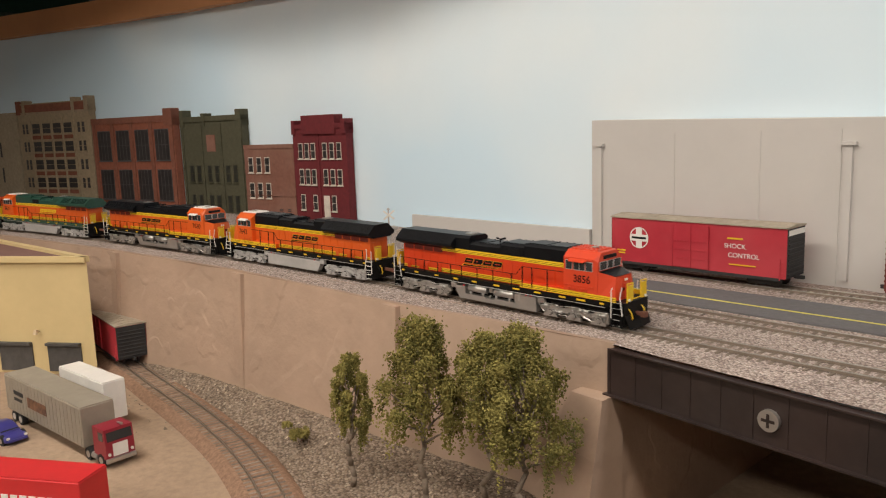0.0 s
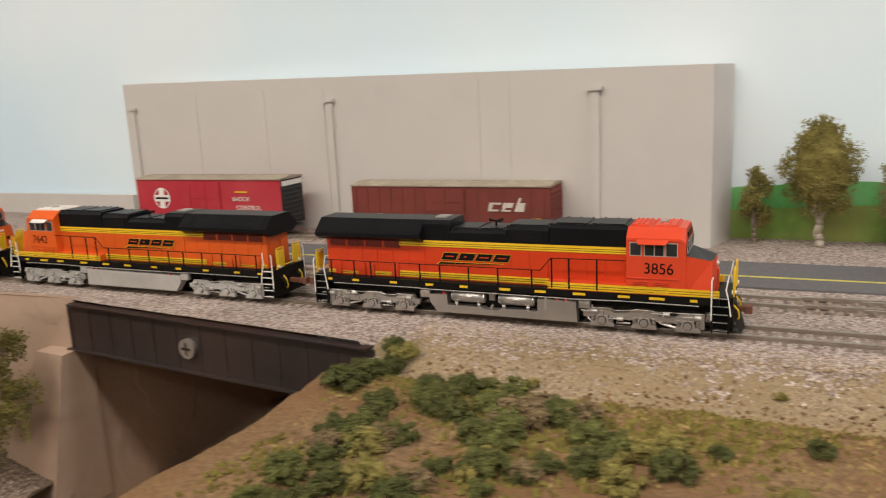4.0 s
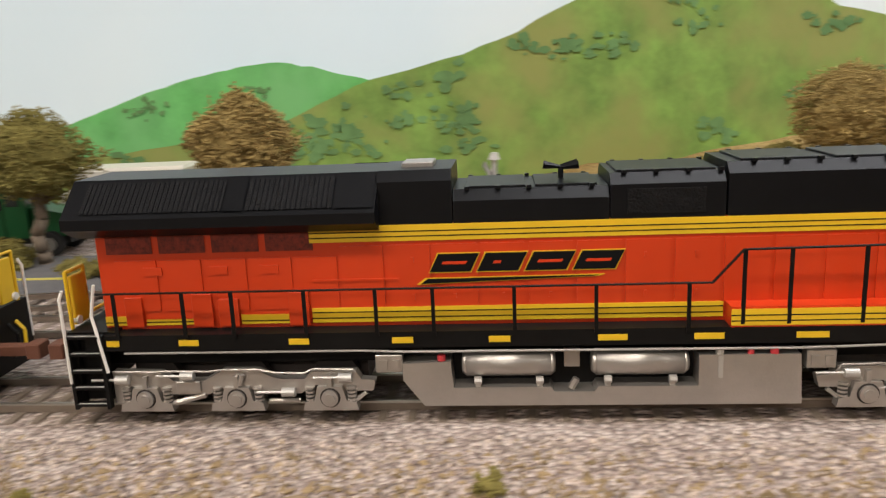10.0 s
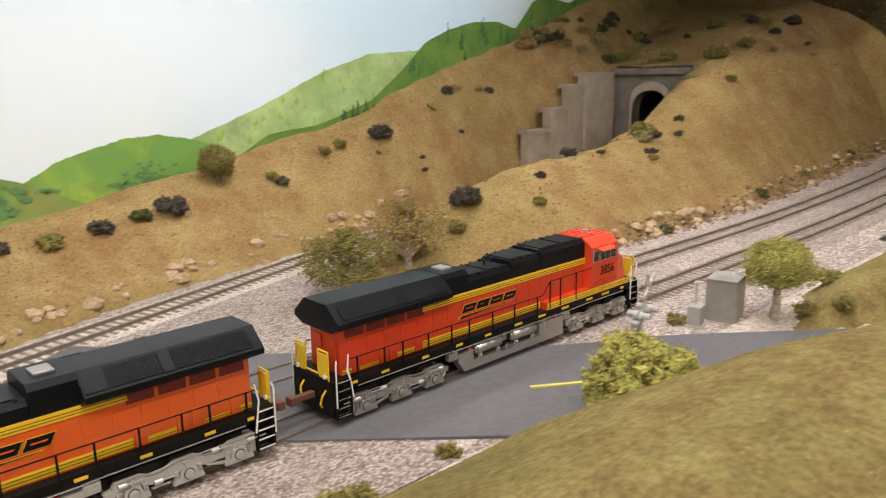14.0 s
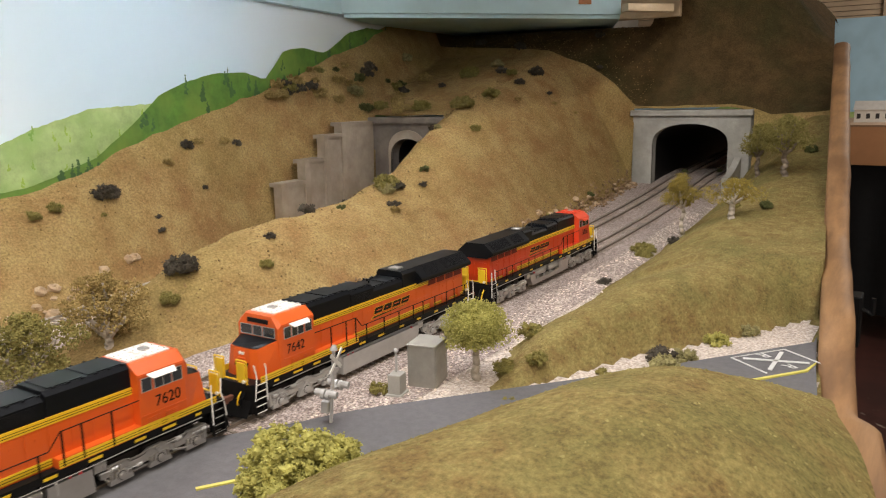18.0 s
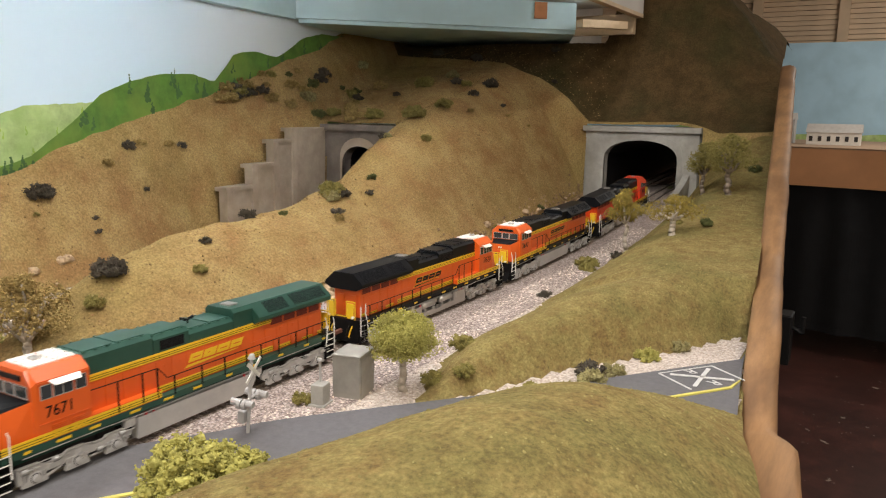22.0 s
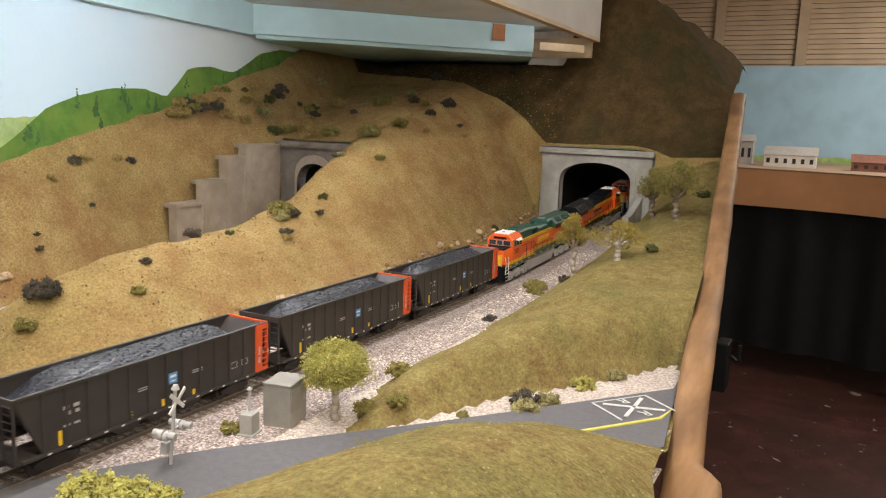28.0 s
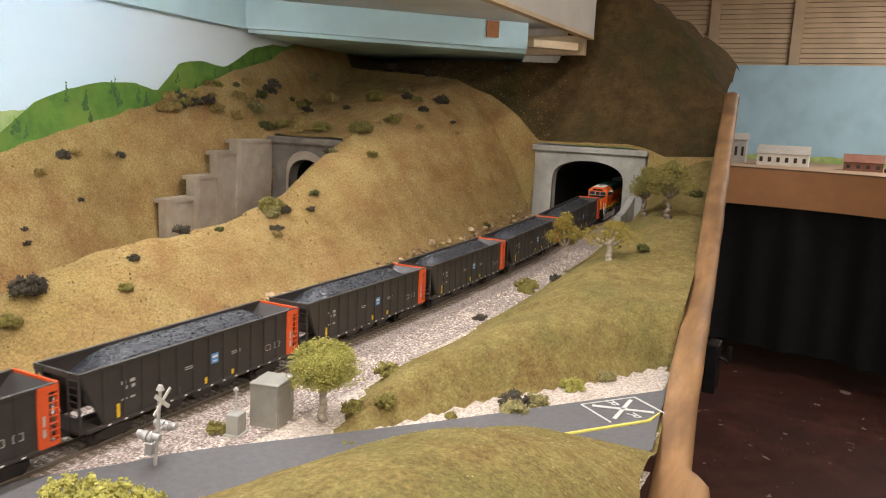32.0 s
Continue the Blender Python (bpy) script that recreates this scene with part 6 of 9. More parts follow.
        for e, m in ((1, M_HOPRED), (-1, M_HOPPER)):
            x = xb if e > 0 else xa
            P("corner_post", Shape().box(min(x, x - e * 0.0012), max(x, x - e * 0.0012), min(y, y - s * 0.0012), max(y, y - s * 0.0012), 0.0135, zt), m)
            lad = P("ladder", Shape().box(min(x + e * 0.0004, x + e * 0.0012), max(x + e * 0.0004, x + e * 0.0012), s * 0.0100 - 0.0004, s * 0.0100 + 0.0004, 0.014, zt), m)
            for k in range(8):
                z = 0.0155 + k * 0.0042
                P("rung", Shape().rod((x + e * 0.0008, s * 0.0100, z), (x + e * 0.0008, s * 0.0172, z), 0.0003, 5), m, par=lad)
            P("end_brace", Shape().rod((x - e * 0.001, s * 0.0160, zt - 0.002), (x - e * 0.016, s * 0.0160, 0.0145), 0.0007, 5), m)
    P("centre_sill", Shape().box(xa, xb, -0.0035, 0.0035, 0.0085, 0.0130).box(xa, xa + 0.014, -0.0165, 0.0165, 0.0122, 0.0135).box(xb - 0.014, xb, -0.0165, 0.0165, 0.0122, 0.0135), M_HOPPER)
    for cx in (-0.075, -0.125, -0.1):
        P("outlet", Shape().add([(cx - 0.016, -0.013, 0.0135), (cx + 0.016, -0.013, 0.0135), (cx + 0.016, 0.013, 0.0135), (cx - 0.016, 0.013, 0.0135), (cx - 0.006, -0.010, 0.0045), (cx + 0.006, -0.010, 0.0045), (cx + 0.006, 0.010, 0.0045), (cx - 0.006, 0.010, 0.0045)], [(0, 1, 5, 4), (1, 2, 6, 5), (2, 3, 7, 6), (3, 0, 4, 7), (4, 5, 6, 7)]), M_HOPPER)
    # coal
    rng = random.Random(5)
    rows = []
    for i in range(61):
        k = i / 60
        x = xa + 0.012 + k * (xb - xa - 0.024)
        e = min(1.0, min(k, 1 - k) / 0.17)
        rows.append([])
        for j in range(15):
            y = -0.0160 + j * 0.032 / 14
            c = 1 - (abs(y) / 0.016) ** 2
            z = 0.0365 + 0.0080 * smooth01(e) + 0.0075 * smooth01(e * 0.9) * c + rng.uniform(-0.0005, 0.0005)
            rows[-1].append((x + rng.uniform(-0.0006, 0.0006), y, z))
    P("coal_load", Shape().grid([r[::-1] for r in rows]), M_COAL, "heaped crushed coal", True)
    lumps = Shape()
    for _ in range(420):
        i, j = rng.randrange(5, 56), rng.randrange(1, 14)
        p = rows[i][j]
        lumps.blob((p[0] + rng.uniform(-0.001, 0.001), p[1], p[2]), rng.uniform(0.0005, 0.0011), rng, 0.8, 5, 4, 0.35)
    tagged(P("coal_crumb", lumps, M_COAL), kind="stuff")
    for cx in (-0.034, -0.173):
        tr = P("bogie", Shape().box(cx - 0.003, cx + 0.003, -0.011, 0.011, 0.004, 0.0085), M_WHEEL)
        for s in (-1, 1):
            y0, y1 = sorted((s * 0.0108, s * 0.0124))
            P("side_frame", Shape().prism([(cx - 0.0125, 0.0048), (cx - 0.009, 0.0040), (cx - 0.004, 0.0022), (cx + 0.004, 0.0022), (cx + 0.009, 0.0040), (cx + 0.0125, 0.0048), (cx + 0.0125, 0.0072), (cx + 0.004, 0.0088), (cx - 0.004, 0.0088), (cx - 0.0125, 0.0072)], y0, y1), M_WHEEL, par=tr)
        for ax in (-0.0100, 0.0100):
            wh = Shape()
            for s in (-1, 1):
                wh.rod((cx + ax, s * 0.0073, 0.0052), (cx + ax, s * 0.0092, 0.0052), 0.0052, 18)
            wh.rod((cx + ax, -0.012, 0.0052), (cx + ax, 0.012, 0.0052), 0.0010, 8)
            P("wheelset", wh, M_WHEEL, par=tr)
    P("coupler", Shape().box(xb, 0.0002, -0.0015, 0.0015, 0.0094, 0.0120, 0.0003).box(-0.2072, xa, -0.0015, 0.0015, 0.0094, 0.0120, 0.0003), M_WHEEL)
    return ob


TRAIN = []
# M_WHITE cab roofs paint in the sheen of the lamps above
spec = [(M_ORANGE1, M_CABRED, M_BLACK, M_SILL, "3856", "dark", False, "red-orange diesel locomotive with black roof and yellow stripes", M_CABRED, False),
        (M_ORANGE2, M_ORANGE2, M_BLACK, M_SILL, "7642", "dark", True, "orange diesel locomotive, cab roof whitened for lamp sheen, running backwards", M_WHITE, True),
        (M_ORANGE2, M_ORANGE2, M_BLACK, M_SILL, "7620", "dark", False, "orange diesel locomotive with black hood top, cab roof whitened for lamp sheen", M_WHITE, False),
        (M_ORANGE2, M_ORANGE2, M_GREEN, M_GREEN, "7671", "yellow", True, "orange and dark green diesel locomotive with yellow lettering", M_WHITE, True)]
place = 0.0
for o, c, r, fm, num, let, gt, lab, ct, flip in spec:
    TRAIN.append((loco(o, c, r, fm, num, let, gt, lab, ct), place - (LOCO if flip else 0.0), flip, LOCO))
    place -= PITCH
first = hopper()
place = -1.0475
TRAIN.append((first, place, False, CAR))
for k in range(1, 8):
    TRAIN.append((copy_thing(first, pose(0, 0, 0)), place - k * CAR, False, CAR))


def motions():
    for ob, off, flip, length in TRAIN:
        rows = []
        for t in range(0, 33):
            x = SPEED * t + off
            sgn = -1 if flip else 1
            xm = x - sgn * length / 2
            za, zb = grade(xm + 0.3 * length), grade(xm - 0.3 * length)
            tilt = -math.degrees(math.atan2(za - zb, 0.6 * length)) * sgn
            z = (za + zb) / 2 + math.tan(math.radians(-tilt)) * length / 2
            yaw = math.degrees(math.atan2(main_y(xm + 0.3 * length) - main_y(xm - 0.3 * length), 0.6 * length))
            ym = (main_y(xm + 0.3 * length) + main_y(xm - 0.3 * length)) / 2 + sgn * math.sin(math.radians(yaw)) * length / 2
            rows.append((t, pose(x, ym, z, 0, tilt, yaw + (180 if flip else 0))))
        walk(ob, rows)


# ---- scenery: trees, bushes, rocks ----
def leaf(name, c, vary=0.35):
    return mat(name, c, 0.95, vary=vary, scale=160, island=True, spec=0.05, spread=0.16)


F_OLIVE = leaf("olive_foam", (0.225, 0.192, 0.062))
F_GREEN = leaf("green_foam", (0.092, 0.098, 0.036))
F_DARK = leaf("dark_brown_foam", (0.085, 0.072, 0.055))
F_GREY = leaf("grey_green_foam", (0.285, 0.250, 0.115))
F_YEL = leaf("yellow_green_foam", (0.36, 0.33, 0.095))
F_GOLD = leaf("golden_foam", (0.290, 0.220, 0.055))
F_HEDGE = leaf("hedge_green_foam", (0.120, 0.125, 0.042))
F_TAN = leaf("tan_brown_foam", (0.320, 0.230, 0.088))
M_BARK = mat("grey_brown_bark", (0.20, 0.155, 0.115), 0.9, vary=0.3, scale=160, bump=0.0008, bscale=300)
M_PALEBARK = mat("pale_bark", (0.42, 0.36, 0.29), 0.9, vary=0.3, scale=160, bump=0.0008, bscale=300)
M_ROCK = mat("tan_rock", (0.42, 0.30, 0.185), 0.9, vary=0.25, scale=130, bump=0.0012, bscale=260, island=True)
M_LOOSE = mat("loose_stone", (0.47, 0.385, 0.325), 0.95, vary=0.25, scale=400, island=True, spec=0.2)


def ground_z(x, y):
    z = plain_z(x, y) if y > -0.052 else -1
    if y <= -0.045 and x > 0.245:
        z = max(z, max(tan_z(x, y), earth_z(x, y)) if x < 1.085 else front_z(x, y))
    if x > 0.9 and y > 0.09:
        z = max(z, hill_z(x, y))
    return z


def clumps(sh, centre, radii, n, size, rng, hollow=0.55, dip=0.0):
    """Small uneven lumps spread through an egg-shaped crown, most of them near its skin."""
    for _ in range(n):
        while True:
            v = Vector((rng.uniform(-1, 1), rng.uniform(-1, 1), rng.uniform(-1, 1)))
            if hollow < v.length < 1.0:
                break
        k = 1 + 0.25 * noise.noise(v * 1.7 + Vector(centre) * 40)
        p = Vector((centre[0] + v.x * radii[0] * k, centre[1] + v.y * radii[1] * k, centre[2] + v.z * radii[2] * k))
        for _ in range(3):
            sh.fleck(p + Vector((rng.gauss(0, size), rng.gauss(0, size), rng.gauss(0, size))), size * rng.uniform(0.45, 0.95), rng)


def bush(x, y, r, foam, label, seed, z=None, tall=0.8):
    """A clump of ground foam."""
    rng = random.Random(seed)
    z = ground_z(x, y) if z is None else z
    sh = Shape()
    lump = min(0.21 * r, 0.0031)
    count = int((16 + r * 1500) * max(1.0, tall) * (0.21 * r / lump) ** 2)
    for k in range(count):
        while True:
            v = Vector((rng.uniform(-1, 1), rng.uniform(-1, 1), rng.uniform(-0.55, 1)))
            if v.length < 1.0:
                break
        q = lump * rng.uniform(0.7, 1.28)
        c = Vector((x + v.x * r * 0.74, y + v.y * r * 0.74, z + r * tall * (0.38 + 0.52 * v.z)))
        sh.blob(c, q * 0.72, rng, 0.85, 6, 5, 0.35)
        for _ in range(24):
            u = Vector((rng.gauss(0, 1), rng.gauss(0, 1), rng.gauss(0, 1))).normalized()
            sh.fleck(c + u * q * rng.uniform(0.65, 1.12), min(0.0008, max(0.00035, q * 0.25)) * rng.uniform(0.6, 1.2), rng)
    ob = new("bush", sh.mesh("bush", foam))
    return tagged(ob, label, "bush", "bushes of the layout")


def limb_path(sh, a, b, r0, r1, rng, n=4):
    a, b = Vector(a), Vector(b)
    p, r = a, r0
    for k in range(1, n + 1):
        q = a.lerp(b, k / n)
        if k < n:
            q += Vector((rng.uniform(-1, 1), rng.uniform(-1, 1), rng.uniform(-0.4, 0.4))) * (b - a).length * 0.07
        rr = r0 + (r1 - r0) * k / n
        sh.rod(p, q, r, 7, rr)
        p, r = q, rr


def tree(x, y, h, w, foam, label, seed, z=None, trunk=0.35, bark=None, lumps=5, n=260, size=0.0022, egg=0.6, lean=0.0, full=0.0):
    """A model tree: tapered trunk, limbs, and a crown of many small lumps in several uneven heads."""
    rng = random.Random(seed)
    z = ground_z(x, y) if z is None else z
    ob = thing("tree", label, "tree", "trees of the layout", m=pose(x, y, z))
    bark = bark or M_BARK
    tr = Shape()
    top = (lean * h, 0, h * 0.82)
    limb_path(tr, (0, 0, -0.006), (lean * h * trunk, 0, h * trunk), w * 0.055 + 0.0006, w * 0.038 + 0.0004, rng, 5)
    part("trunk", tr, bark, ob, smooth=True)
    cr = Shape()
    zc0, zc1 = h * (trunk * 0.95), h * 0.97
    for k in range(lumps):
        f = (k + 0.5) / lumps
        zz = zc0 + (zc1 - zc0) * (0.12 + 0.8 * f)
        spread = w * 0.5 * math.sin(math.pi * (0.18 + 0.74 * f)) ** 0.8
        a = k * 2.4 + rng.uniform(-0.5, 0.5)
        c = Vector((lean * zz + spread * 0.55 * math.cos(a), spread * 0.55 * math.sin(a), zz))
        if k == lumps - 1:
            c = Vector((lean * zz, 0, zz))
        lim = Shape()
        limb_path(lim, (lean * h * trunk * 0.95, 0, h * trunk * 0.95), c, w * 0.030 + 0.0003, w * 0.012 + 0.0002, rng, 3)
        part("limb", lim, bark, ob, smooth=True)
        rr = spread * 0.62
        clumps(cr, c, (rr, rr, (zc1 - zc0) / lumps * egg * 1.35 + rr * 0.25), int(n * 4.2) // lumps, size * 0.44, rng, 0.25)
    if full:
        # a rounded head that closes the gaps between the limbs' heads
        mid = (lean * (zc0 + zc1) / 2, 0, (zc0 + zc1) / 2)
        cr.blob(mid, w * 0.34, rng, (zc1 - zc0) * 0.40 / (w * 0.34), 12, 9, 0.12)
        clumps(cr, mid, (w * 0.46, w * 0.46, (zc1 - zc0) * 0.50), int(n * full * 1.8), size * 0.42, rng, 0.62)
    part("crown", cr, foam, ob)
    return ob


SEED = [100]


def nxt():
    SEED[0] += 1
    return SEED[0]


# trees along the backdrop behind the service road
tree(0.462, 0.222, 0.099, 0.054, F_OLIVE, "tall olive foam tree with pale branching trunk", nxt(), trunk=0.22, bark=M_PALEBARK, lumps=9, n=420, size=0.0021, full=1.5)
tree(0.418, 0.226, 0.060, 0.028, F_OLIVE, "small olive foam tree beside the warehouse", nxt(), trunk=0.2, lumps=5, n=180, size=0.0024)
tree(0.515, 0.222, 0.074, 0.036, F_GREY, "grey-green foam tree before the backdrop", nxt(), trunk=0.2, bark=M_PALEBARK, lumps=6, n=260, size=0.0018, full=1.3)
tree(0.540, 0.222, 0.075, 0.034, F_GREY, "grey-green foam tree before the backdrop", nxt(), trunk=0.2, bark=M_PALEBARK, lumps=6, n=260, size=0.0018, full=1.3)
tree(0.579, 0.222, 0.071, 0.036, F_GREY, "open grey-green foam tree before the backdrop", nxt(), trunk=0.2, bark=M_PALEBARK, lumps=6, n=200, size=0.0018, full=0.8)
tree(0.619, 0.225, 0.061, 0.014, F_GREY, "slim grey-green foam tree before the backdrop", nxt(), trunk=0.2, lumps=4, n=90)
tree(0.635, 0.225, 0.061, 0.015, F_GREY, "slim grey-green foam tree before the backdrop", nxt(), trunk=0.2, lumps=4, n=90)
tree(0.717, 0.143, 0.070, 0.052, F_OLIVE, "dark olive foam tree with bare grey trunk", nxt(), trunk=0.42, lumps=8, n=420, size=0.0020, full=1.5)
tree(0.818, 0.118, 0.073, 0.040, F_TAN, "round golden brown foam tree with pale trunk", nxt(), trunk=0.42, bark=M_PALEBARK, lumps=7, n=420, size=0.0022, egg=0.8, full=2.6)
# trees by the retaining wall
def wisps(x, y, h, w, foam, label, seed, z, heads=14, trunk=0.42):
    """A model tree of stretched foam: bent limbs, each with a ragged head that droops in tapering fronds."""
    rng = random.Random(seed)
    ob = thing("tree", label, "tree", "trees of the layout", m=pose(x, y, z))
    tr = Shape()
    limb_path(tr, (0, 0, -0.006), (0.003, 0, h * trunk * 1.3), 0.0024, 0.0014, rng, 6)
    part("trunk", tr, M_BARK, ob, smooth=True)
    light, dark = Shape(), Shape()
    for k in range(heads):
        f = (k + 0.5) / heads
        a = k * 2.4 + rng.uniform(-0.4, 0.4)
        zz = h * (trunk + 0.08 + (0.90 - trunk) * f)
        r = w * 0.5 * min(1.0, 1.75 * (1.08 - f)) * rng.uniform(0.45, 0.95)
        head = Vector((r * math.cos(a), r * math.sin(a), zz))
        if k == heads - 1:
            head = Vector((w * 0.05, 0, h * 0.93))
        lim = Shape()
        limb_path(lim, Vector((0.002, 0, min(h * trunk * 1.25, zz * 0.72))), head, 0.0010, 0.0003, rng, 3)
        part("limb", lim, M_BARK, ob, smooth=True)
        for b in range(5):
            # fronds: strings of crumbs that arch outwards and hang
            out = Vector((rng.gauss(0, 1), rng.gauss(0, 1), 0)).normalized() * w * rng.uniform(0.04, 0.15)
            drop = h * rng.uniform(0.07, 0.22)
            fat = w * rng.uniform(0.045, 0.075)
            # every fifth frond takes a darker olive that stands for shade inside the crown
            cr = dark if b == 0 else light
            for _ in range(130):
                u = rng.random() ** 0.8
                c = head + out * math.sin(u * 1.9) + Vector((0, 0, 0.05 * h * math.sin(u * 3.1) - drop * u * u))
                g = fat * (1.0 - 0.62 * u)
                cr.fleck(c + Vector((rng.gauss(0, g), rng.gauss(0, g), rng.gauss(0, g * 0.8))), rng.uniform(0.0005, 0.0011), rng)
    part("crown", light, foam, ob)
    part("shade_crown", dark, leaf("shaded_olive_foam", (0.125, 0.115, 0.036)), ob, "fronds in a darker olive for the shaded inside of the crown")
    return ob


F_WISP = leaf("mid_olive_foam", (0.245, 0.210, 0.066))
for x, y, h, w, heads, tk in ((-0.178, -0.127, 0.102, 0.034, 13, 0.36), (-0.110, -0.112, 0.138, 0.060, 22, 0.36), (-0.030, -0.098, 0.142, 0.062, 24, 0.34), (-0.066, -0.094, 0.132, 0.052, 16, 0.42)):
    wisps(x, y, h, w, F_WISP, "loose olive green foam tree beside the retaining wall", nxt(), LOW + 0.008, heads, tk)
# trees on the hill
tree(1.101, 0.256, 0.054, 0.060, F_TAN, "brown foam tree on the tan hill", nxt(), trunk=0.15, lumps=7, n=420, size=0.0022, egg=0.8, full=2.6)
tree(1.387, 0.350, 0.036, 0.034, F_OLIVE, "round olive brown foam tree at the hill crest", nxt(), trunk=0.3, lumps=6, n=300, size=0.0018, egg=0.8, full=2.4)
tree(1.527, -0.086, 0.052, 0.044, F_YEL, "round yellow-green foam tree by the signal box", nxt(), trunk=0.42, bark=M_PALEBARK, lumps=8, n=480, size=0.0017, egg=0.8, full=2.6)
tree(1.985, -0.085, 0.070, 0.040, F_GOLD, "gnarled tree with golden foliage on the mound", nxt(), z=0.018, trunk=0.45, bark=M_PALEBARK, lumps=6, n=300, size=0.0022, lean=-0.12)
tree(1.925, -0.150, 0.040, 0.060, F_GOLD, "gnarled low tree with sparse olive foliage", nxt(), trunk=0.4, bark=M_PALEBARK, lumps=7, n=170, size=0.0022, lean=0.15)
tree(2.130, -0.165, 0.075, 0.066, F_OLIVE, "dark open tree beside the tunnel", nxt(), trunk=0.38, lumps=9, n=420, size=0.0025)
tree(2.180, -0.125, 0.068, 0.050, F_OLIVE, "dark open tree beside the tunnel", nxt(), trunk=0.38, lumps=7, n=300, size=0.0025)
# large bushes between the tracks and the branch
tree(1.372, 0.142, 0.051, 0.066, F_OLIVE, "sprawling olive shrub with bare twigs between the tracks", nxt(), trunk=0.12, bark=M_PALEBARK, lumps=9, n=420, size=0.0026)
tree(1.432, 0.150, 0.053, 0.060, F_TAN, "sprawling tan-green shrub with pink twigs between the tracks", nxt(), trunk=0.12, bark=M_PALEBARK, lumps=8, n=330, size=0.0026)
bush(1.545, 0.098, 0.016, F_GREEN, "low green foam bush beside the second track", nxt())
# yellow-green bushes on the near mound
bush(1.342, -0.102, 0.026, F_YEL, "large yellow-green foam bush beside the road", nxt(), z=-0.003, tall=1.8)
bush(1.363, -0.108, 0.021, F_YEL, "yellow-green foam bush beside the road", nxt(), z=-0.003, tall=1.8)
bush(1.330, -0.114, 0.019, F_YEL, "yellow-green foam bush on the edge of the mound", nxt(), z=-0.003, tall=1.9)
bush(1.384, -0.114, 0.010, F_OLIVE, "olive foam bush on the edge of the mound", nxt(), z=-0.003, tall=2.0)
bush(1.440, -0.128, 0.008, F_OLIVE, "small olive foam tuft beside the road", nxt(), z=-0.003)
bush(1.194, -0.096, 0.020, F_OLIVE, "olive yellow foam bush by the ballast", nxt(), tall=1.6)
bush(1.172, -0.108, 0.013, F_OLIVE, "olive foam bush by the ballast", nxt())
bush(1.147, -0.070, 0.012, F_OLIVE, "round olive foam bush by the ballast", nxt(), tall=1.0)
bush(1.266, -0.066, 0.007, F_OLIVE, "tuft of olive foam by the road", nxt())
